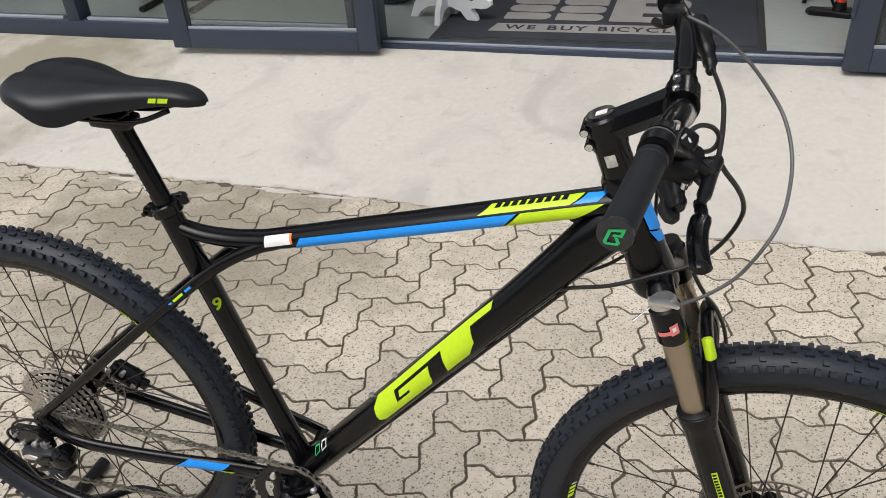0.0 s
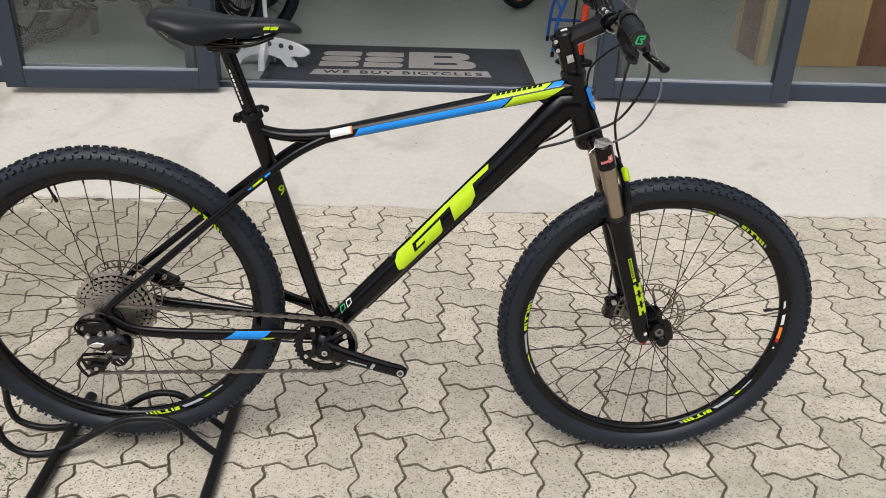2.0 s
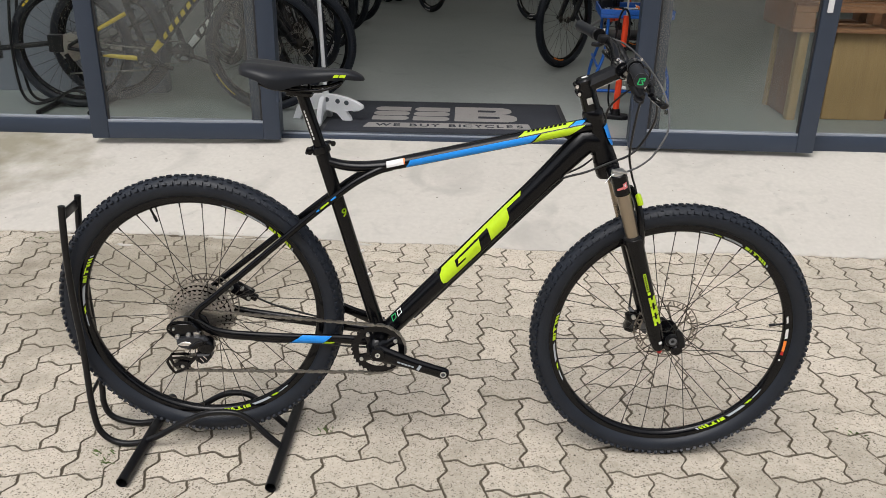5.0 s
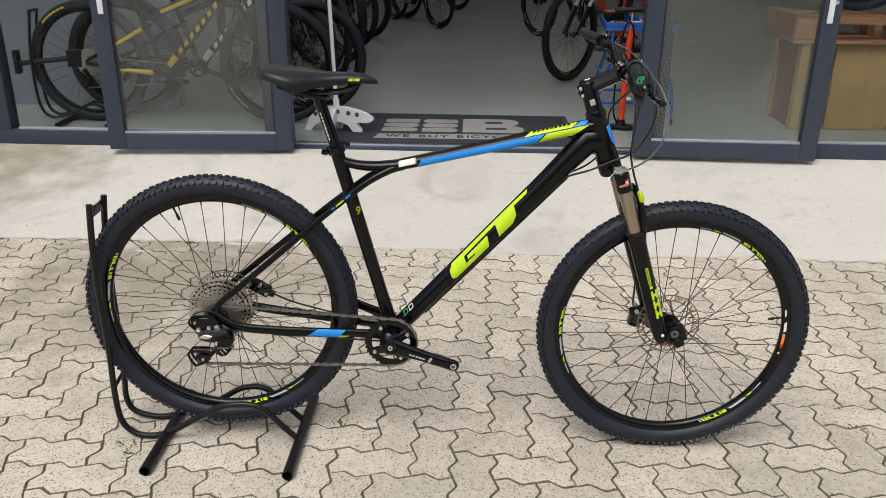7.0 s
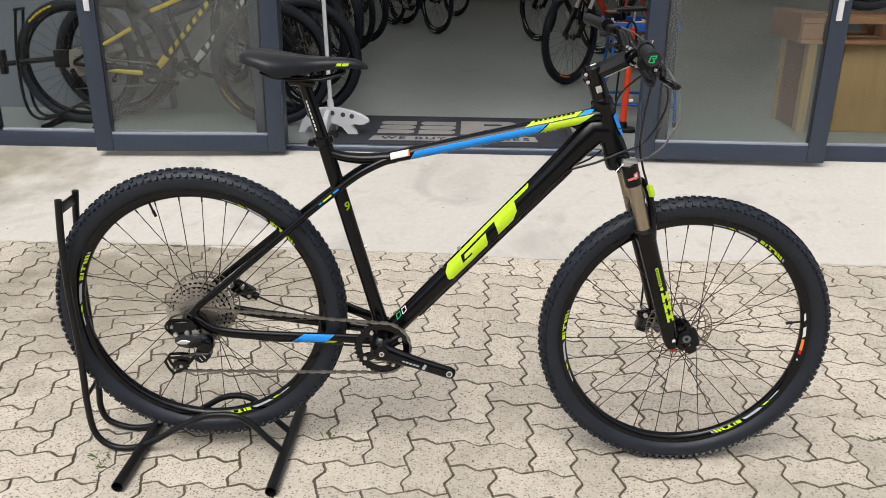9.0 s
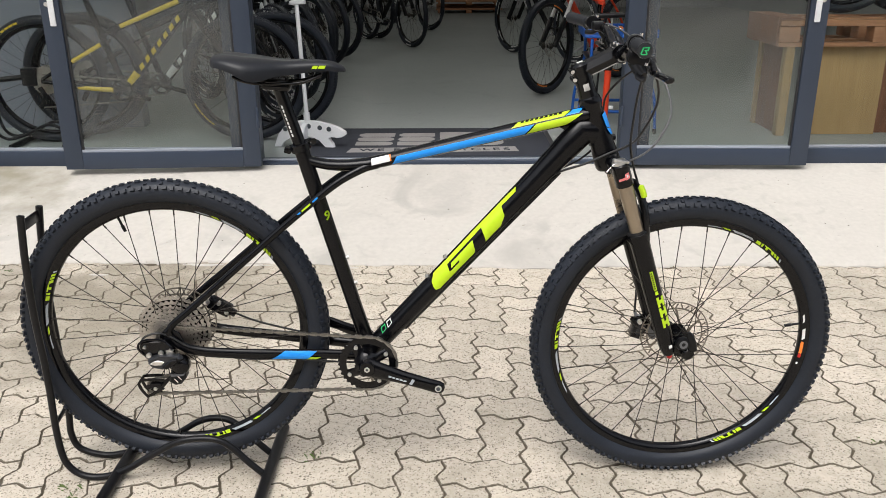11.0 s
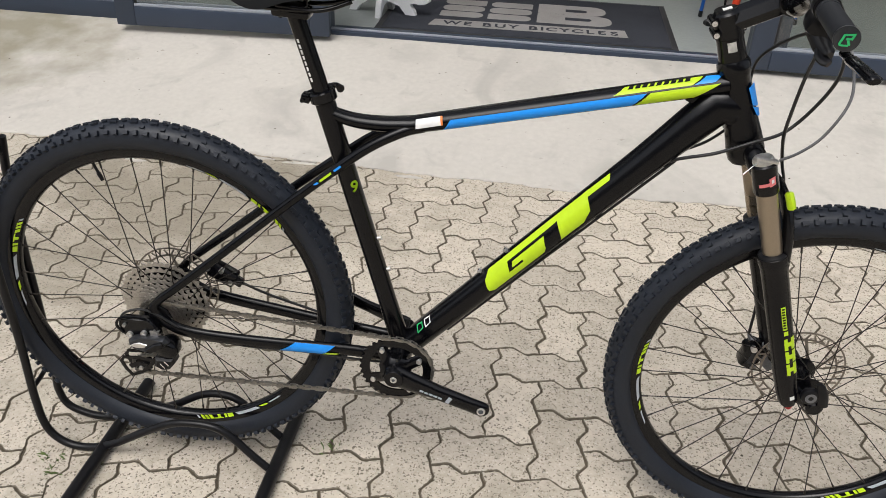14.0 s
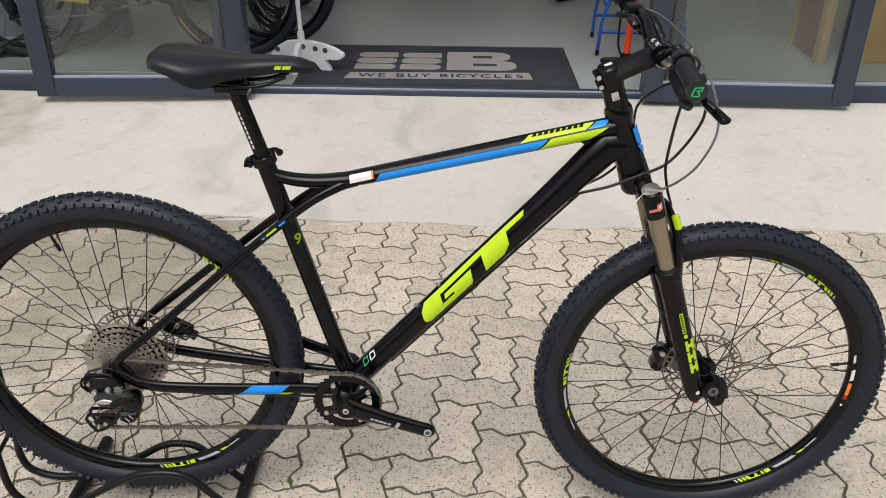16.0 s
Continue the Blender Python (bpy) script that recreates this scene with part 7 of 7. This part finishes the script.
tube(bm, curve_points([(-0.02, 0, 0.03), (-0.05, -0.01, 0.12), (-0.048, -0.02, 0.35), (-0.03, -0.03, 0.58), (0.0, -0.03, 0.64), (0.03, -0.022, 0.58), (0.028, -0.02, 0.42)], 6), 0.006, 10)
part("hose", bm, M["black_plastic"], pump)
bm = bmesh.new()
box(bm, (0.035, -0.015, 0.19), (0.026, 0.02, 0.018), 0.004)
part("clip", bm, M["white_plastic"], pump, "white hose clip")
pump.matrix_basis = pose(1.115, 3.03, F, 0, 0, -8)

# blue work bench with tools
bench = thing("work_bench", "blue tubular steel work bench with a tool tray", "work bench")
for x, y in ((-0.30, -0.21), (0.30, -0.21), (-0.30, 0.21), (0.30, 0.21)):
    bm = bmesh.new()
    s = 1 if x > 0 else -1
    tube(bm, curve_points([(x + s * 0.035, y, 0.02), (x + s * 0.015, y, 0.20), (x - s * 0.05, y, 0.36), (x - s * 0.06, y, 0.56)], 6), 0.0135, 12)
    lg = part("leg", bm, M["blue_steel"], bench)
    bm = bmesh.new()
    tube(bm, [(x + s * 0.036, y, 0.0), (x + s * 0.034, y, 0.03)], 0.0155, 12)
    part("rubber_foot", bm, M["black_plastic"], lg)
for y in (-0.21, 0.21):
    bm = bmesh.new()
    tube(bm, [(-0.315, y, 0.13), (0.315, y, 0.13)], 0.010, 10)
    part("stretcher", bm, M["blue_steel"], bench)
bm = bmesh.new()
tube(bm, [(-0.305, -0.21, 0.28), (-0.305, 0.21, 0.28)], 0.010, 10)
part("stretcher", bm, M["blue_steel"], bench)
bm = bmesh.new()
box(bm, (0.0, 0, 0.575), (0.62, 0.44, 0.022), 0.006)
for x, y, sx, sy in ((0, -0.215, 0.62, 0.012), (0, 0.215, 0.62, 0.012), (-0.305, 0, 0.012, 0.44), (0.305, 0, 0.012, 0.44)):
    box(bm, (x, y, 0.60), (sx, sy, 0.03), 0.003)
part("tray", bm, M["blue_steel"], bench, "blue pressed-steel tray")
bm = bmesh.new()
box(bm, (0.0, 0, 0.44), (0.54, 0.38, 0.012), 0.004)
part("shelf", bm, M["black_plastic"], bench)
bench.matrix_basis = pose(1.235, 3.40, F, 0, 0, -4) @ Matrix.Diagonal((0.70, 1, 1, 1))
trng = random.Random(3)
for k in range(9):
    tl = thing("hand_tool", "orange-handled hand tool lying on the work bench" if k % 2 else "black-handled steel hand tool on the work bench", "tool", "tools on the bench")
    bm = bmesh.new()
    tube(bm, [(-0.07, 0, 0.012), (-0.06, 0, 0.012), (0.0, 0, 0.012), (0.02, 0, 0.012)], [0.006, 0.012, 0.010, 0.007], 10)
    part("handle", bm, M["orange"] if k % 2 else M["black_plastic"], tl)
    bm = bmesh.new()
    tube(bm, [(0.02, 0, 0.012), (0.11, 0, 0.011)], 0.0045, 8)
    part("shaft", bm, M["steel"], tl)
    tl.matrix_basis = pose(1.075 + 0.040 * k, 3.30 + trng.uniform(-0.08, 0.2), F + 0.587, 0, 0, trng.uniform(0, 180))
for x, y in ((1.10, 3.52), (1.33, 3.25), (1.37, 3.50)):
    bx = thing("parts_box", "small dark plastic parts box on the work bench", "box")
    bm = bmesh.new()
    box(bm, (0, 0, 0.03), (0.12, 0.09, 0.06), 0.006)
    part("tub", bm, M["black_plastic"], bx)
    bm = bmesh.new()
    box(bm, (0, 0, 0.064), (0.124, 0.094, 0.010), 0.003)
    part("lid", bm, M["brown_wood"], bx, "brown lid")
    bx.matrix_basis = pose(x, y, F + 0.587, 0, 0, trng.uniform(-20, 20))

# counter of boards and a pallet
counter = thing("timber_counter", "counter of brown and pine boards carrying a wooden pallet", "counter")


def board(name, x0, x1, y0, y1, z0, z1, m, lb=""):
    bm = bmesh.new()
    box(bm, ((x0 + x1) / 2, (y0 + y1) / 2, (z0 + z1) / 2), (x1 - x0, y1 - y0, z1 - z0), 0.003)
    return part(name, bm, m, counter, lb)


CX, CY = 2.16, 3.10
board("post", CX, CX + 0.05, CY - 0.012, CY + 0.05, F, F + 0.52, M["pine"], "pale pine post")
board("post", CX - 0.002, CX + 0.05, CY + 0.38, CY + 0.43, F, F + 0.52, M["pine"], "pale pine post")
board("end_board", CX + 0.015, CX + 0.035, CY + 0.05, CY + 0.38, F + 0.004, F + 0.52, M["brown_wood"], "brown stained end board")
board("front_board", CX + 0.22, CX + 0.60, CY + 0.02, CY + 0.04, F + 0.002, F + 0.52, M["pine"], "pale pine front board")
board("front_board", CX + 0.605, CX + 1.10, CY + 0.06, CY + 0.08, F + 0.002, F + 0.52, M["brown_wood"], "brown stained front board")
board("post", CX + 1.10, CX + 1.15, CY, CY + 0.05, F, F + 0.52, M["pine"], "pale pine post")
for k in range(3):
    y = CY - 0.03 + k * 0.19
    board("pallet_bottom_board", CX - 0.06, CX + 1.14, y, y + 0.10, F + 0.522, F + 0.545, M["pallet"])
    for x in (CX - 0.06, CX + 0.48, CX + 1.02):
        board("pallet_block", x, x + 0.12, y + 0.001, y + 0.099, F + 0.547, F + 0.635, M["pallet"])
    board("pallet_top_board", CX - 0.06, CX + 1.14, y - 0.002, y + 0.102, F + 0.637, F + 0.670, M["pallet"])
board("pallet_end_board", CX - 0.062, CX + 0.06, CY - 0.03, CY + 0.45, F + 0.671, F + 0.690, M["brown_wood"])
board("side_panel", CX - 0.075, CX - 0.064, CY - 0.03, CY + 0.46, F + 0.53, F + 0.69, M["brown_wood"], "brown side board")
# spare wheels stacked on the counter
for k, (x, y, tilt) in enumerate(((2.55, 3.30, 8), (2.95, 3.34, -6), (3.3, 3.3, 5))):
    w = thing("spare_wheel", "spare black bicycle wheel lying on the counter", "wheel", "spare wheels")
    same("tyre", TYRE, w, Matrix())
    same("rim", RIM, w, Matrix())
    same("hub", LACING, w, Matrix())
    w.matrix_basis = pose(x, y, F + 0.690 + 0.36, 10, tilt * 5, tilt)

w = copy_thing(w, pose(-1.985, 3.22, F + 0.364, 0, 40, 2))
tagged(w, "spare black bicycle wheel standing behind the display bike", "wheel")

# red frame hanging over the bench
fr = thing("bicycle_frame", "bare red bicycle frame resting over the work bench", "bicycle frame")
for nm, p, q, r in (("seat_tube", (0.0, 0, 0.0), (-0.10, 0.0, 0.42), 0.018), ("down_tube", (0.0, 0, 0.0), (0.34, 0.06, 0.36), 0.026), ("top_tube", (-0.08, 0, 0.36), (0.32, 0.06, 0.44), 0.02), ("head_tube", (0.31, 0.055, 0.49), (0.36, 0.065, 0.33), 0.024), ("chainstay", (0.0, 0.03, 0.0), (-0.32, 0.05, 0.10), 0.011), ("chainstay", (0.0, -0.03, 0.0), (-0.32, -0.05, 0.10), 0.011), ("seatstay", (-0.085, 0.02, 0.36), (-0.32, 0.05, 0.10), 0.010), ("seatstay", (-0.085, -0.02, 0.36), (-0.32, -0.05, 0.10), 0.010)):
    bm = bmesh.new()
    tube(bm, [p, q], r, 14)
    part(nm, bm, M["red"], fr)
bm = bmesh.new()
lathe(bm, [(0.018, -0.036), (0.022, -0.034), (0.022, 0.034), (0.018, 0.036)], seg=20)
part("bottom_bracket_shell", bm, M["red"], fr)
bm = bmesh.new()
tube(bm, [(0, 0, -0.02), (0, 0, -0.172)], 0.012, 10)
part("prop", bm, M["black_metal"], fr)
fr.matrix_basis = pose(1.12, 3.40, F + 0.765, 0, 0, 6)

# pallet and cartons far back
far = thing("pallet_stack", "stack of wooden pallets at the far end of the shop", "pallet")
for k in range(4):
    bm = bmesh.new()
    box(bm, (0.6, 14.2, F + 0.07 + 0.145 * k), (1.2, 0.8, 0.03), 0.004)
    part("deck", bm, M["pallet"], far)
    for x in (0.08, 0.6, 1.12):
        bm = bmesh.new()
        box(bm, (x, 14.2, F + 0.0275 + 0.145 * k), (0.1, 0.8, 0.055), 0.004)
        part("bearer", bm, M["pallet"], far)
    bm = bmesh.new()
    box(bm, (0.6, 14.2, F + 0.1125 + 0.145 * k), (1.2, 0.1, 0.055), 0.004)
    part("runner", bm, M["pallet"], far)


# ---- paving stones: interlocking zigzag pavers laid in herringbone ----
def paver_mesh(name, vertical, seed):
    """A two-cell stone whose sides wander in an S along every cell, with crumbled edges."""
    a = 0.0100
    erng = random.Random(seed)

    def wave(u):
        u %= 1.0
        if u > 0.5:
            return -wave(1 - u)
        return u / 0.26 * 0.86 if u < 0.26 else (1.0 if u < 0.36 else 0.86 * (0.5 - u) / 0.12)

    def rough():
        return erng.uniform(-0.0007, 0.0007) - (erng.uniform(0.0, 0.0022) if erng.random() < 0.12 else 0.0)
    w, h = (1, 2) if vertical else (2, 1)
    g = 0.0020
    knots = (0.0, 0.09, 0.18, 0.26, 0.31, 0.36, 0.43, 0.50, 0.57, 0.64, 0.69, 0.74, 0.82, 0.91)
    ring = []
    for i in range(w):
        for k in knots:
            ring.append(((i + k) * CELL, a * wave(k) - rough(), 0, 1))
    for j in range(h):
        for k in knots:
            ring.append((w * CELL - a * wave(k) + rough(), (j + k) * CELL, -1, 0))
    for i in range(w, 0, -1):
        for k in knots:
            ring.append(((i - k) * CELL, h * CELL + a * wave(1 - k) + rough(), 0, -1))
    for j in range(h, 0, -1):
        for k in knots:
            ring.append((-a * wave(1 - k) - rough(), (j - k) * CELL, 1, 0))
    cx, cy = w * CELL / 2, h * CELL / 2
    me_v = []
    for ins, z in ((g + 0.0016, 0.0), (g, -0.0012), (g, -0.012)):
        for x, y, nx, ny in ring:
            dx, dy = cx - x, cy - y
            L = math.hypot(dx, dy)
            sx = ins * (nx if nx else 0.35 * dx / L)
            sy = ins * (ny if ny else 0.35 * dy / L)
            me_v.append((x + sx - cx, y + sy - cy, z))
    n = len(ring)
    faces = [tuple(range(n))]
    for r in (0, 1):
        for k in range(n):
            q = (k + 1) % n
            faces.append((r * n + k, r * n + n + k, r * n + n + q, r * n + q))
    me = bpy.data.meshes.new(name)
    me.from_pydata(me_v, [], faces)
    me.validate()
    me.polygons.foreach_set("use_smooth", [False] * len(me.polygons))
    me.materials.append(M["paver"])
    me.materials.append(M["paver_edge"])
    me.polygons.foreach_set("material_index", [0] + [1] * (len(me.polygons) - 1))
    return me


def fall(x, y):
    """Degrees by which the paving falls along x."""
    return math.degrees(math.atan((ground_z(x - 0.05, y) - ground_z(x + 0.05, y)) / 0.1))


rng = random.Random(7)
PAVE_H = [paver_mesh("paver_across", False, 20 + k) for k in range(5)]
PAVE_V = [paver_mesh("paver_along", True, 40 + k) for k in range(5)]
spots = []
for i in range(-52, 48):
    for j in range(-44, 12):
        r = (i + j) % 4
        if r == 0:
            spots.append((PAVE_H[rng.randrange(5)], PX + (i + 1) * CELL, PY + (j + 0.5) * CELL))
        elif r == 2:
            spots.append((PAVE_V[rng.randrange(5)], PX + (i + 0.5) * CELL, PY + (j + 1) * CELL))
spots = [s for s in spots if s[2] < APRON_Y + 0.08]
near = sorted(spots, key=lambda s: (max(0, abs(s[1] - 0.05) - 0.9), abs(s[2] - 0.3)))[:300]
chosen = {(s[1], s[2]) for s in near}
rest_v, rest_f, rest_m = [], [], []
for me, x, y in spots:
    z = ground_z(x, y) + rng.uniform(-0.0009, 0.0009)
    m = Matrix.Translation((x + rng.uniform(-0.0008, 0.0008), y + rng.uniform(-0.0008, 0.0008), z)) @ pose(0, 0, 0, rng.uniform(-0.25, 0.25), fall(x, y) + rng.uniform(-0.25, 0.25), rng.uniform(-0.5, 0.5))
    if (x, y) in chosen:
        same("paver", me, ground, m)
    else:
        o = len(rest_v)
        rest_v += [tuple(m @ v.co) for v in me.vertices]
        rest_f += [tuple(o + q for q in p.vertices) for p in me.polygons]
        rest_m += [p.material_index for p in me.polygons]
me = bpy.data.meshes.new("outer_pavers")
me.from_pydata(rest_v, [], rest_f)
me.materials.append(M["paver"])
me.materials.append(M["paver_edge"])
me.polygons.foreach_set("material_index", rest_m)
rest = new("outer_pavers", me)
rest.parent = ground
tagged(rest, "outer field of zigzag concrete paving stones", kind="stuff")

# crumbs, grit and leaf scraps lying on the paving and the ramp
bm = bmesh.new()
grng = random.Random(11)
for k in range(420):
    x, y = grng.uniform(-2.4, 2.3), grng.uniform(-0.9, 2.25)
    if y > APRON_Y + 0.03 and grng.random() < 0.55:
        continue
    z = (apron_z(y) if y > APRON_Y + 0.02 else ground_z(x, y)) + 0.0012
    r = grng.uniform(0.0012, 0.0042)
    a0 = grng.uniform(0, 6.28)
    vs = [bm.verts.new((x + r * grng.uniform(0.6, 1.3) * math.cos(a0 + q * 1.2566), y + r * grng.uniform(0.6, 1.3) * math.sin(a0 + q * 1.2566), z)) for q in range(5)]
    top = bm.verts.new((x, y, z + r * 0.7))
    for q in range(5):
        bm.faces.new((vs[q], vs[(q + 1) % 5], top))
grit = part("grit", bm, M["grit"])
tagged(grit, "scattered dark grit and crumbs on the paving", "grit", kind="stuff")
# small weeds in the joints
bm = bmesh.new()
for cx, cy in ((-0.72, -0.10), (-0.70, -0.13), (-1.35, 0.35), (-0.16, 0.02), (1.35, 0.12), (-1.85, 1.33), (-1.6, 1.35), (-2.0, 1.31)):
    for k in range(12):
        a, ln = grng.uniform(0, 6.28), grng.uniform(0.006, 0.022)
        x, y = cx + grng.gauss(0, 0.018), cy + grng.gauss(0, 0.012)
        z = ground_z(x, y) - 0.004
        w = 0.0014
        px, py = -math.sin(a) * w, math.cos(a) * w
        v = [bm.verts.new((x + px, y + py, z)), bm.verts.new((x - px, y - py, z)), bm.verts.new((x - px + math.cos(a) * ln * 0.5, y - py + math.sin(a) * ln * 0.5, z + ln * 0.55)), bm.verts.new((x + math.cos(a) * ln, y + math.sin(a) * ln, z + ln * 0.6))]
        bm.faces.new(v)
weeds = part("weed", bm, M["moss"], smooth=False)
tagged(weeds, "small green weeds sprouting from the paving joints", "weed", kind="stuff")
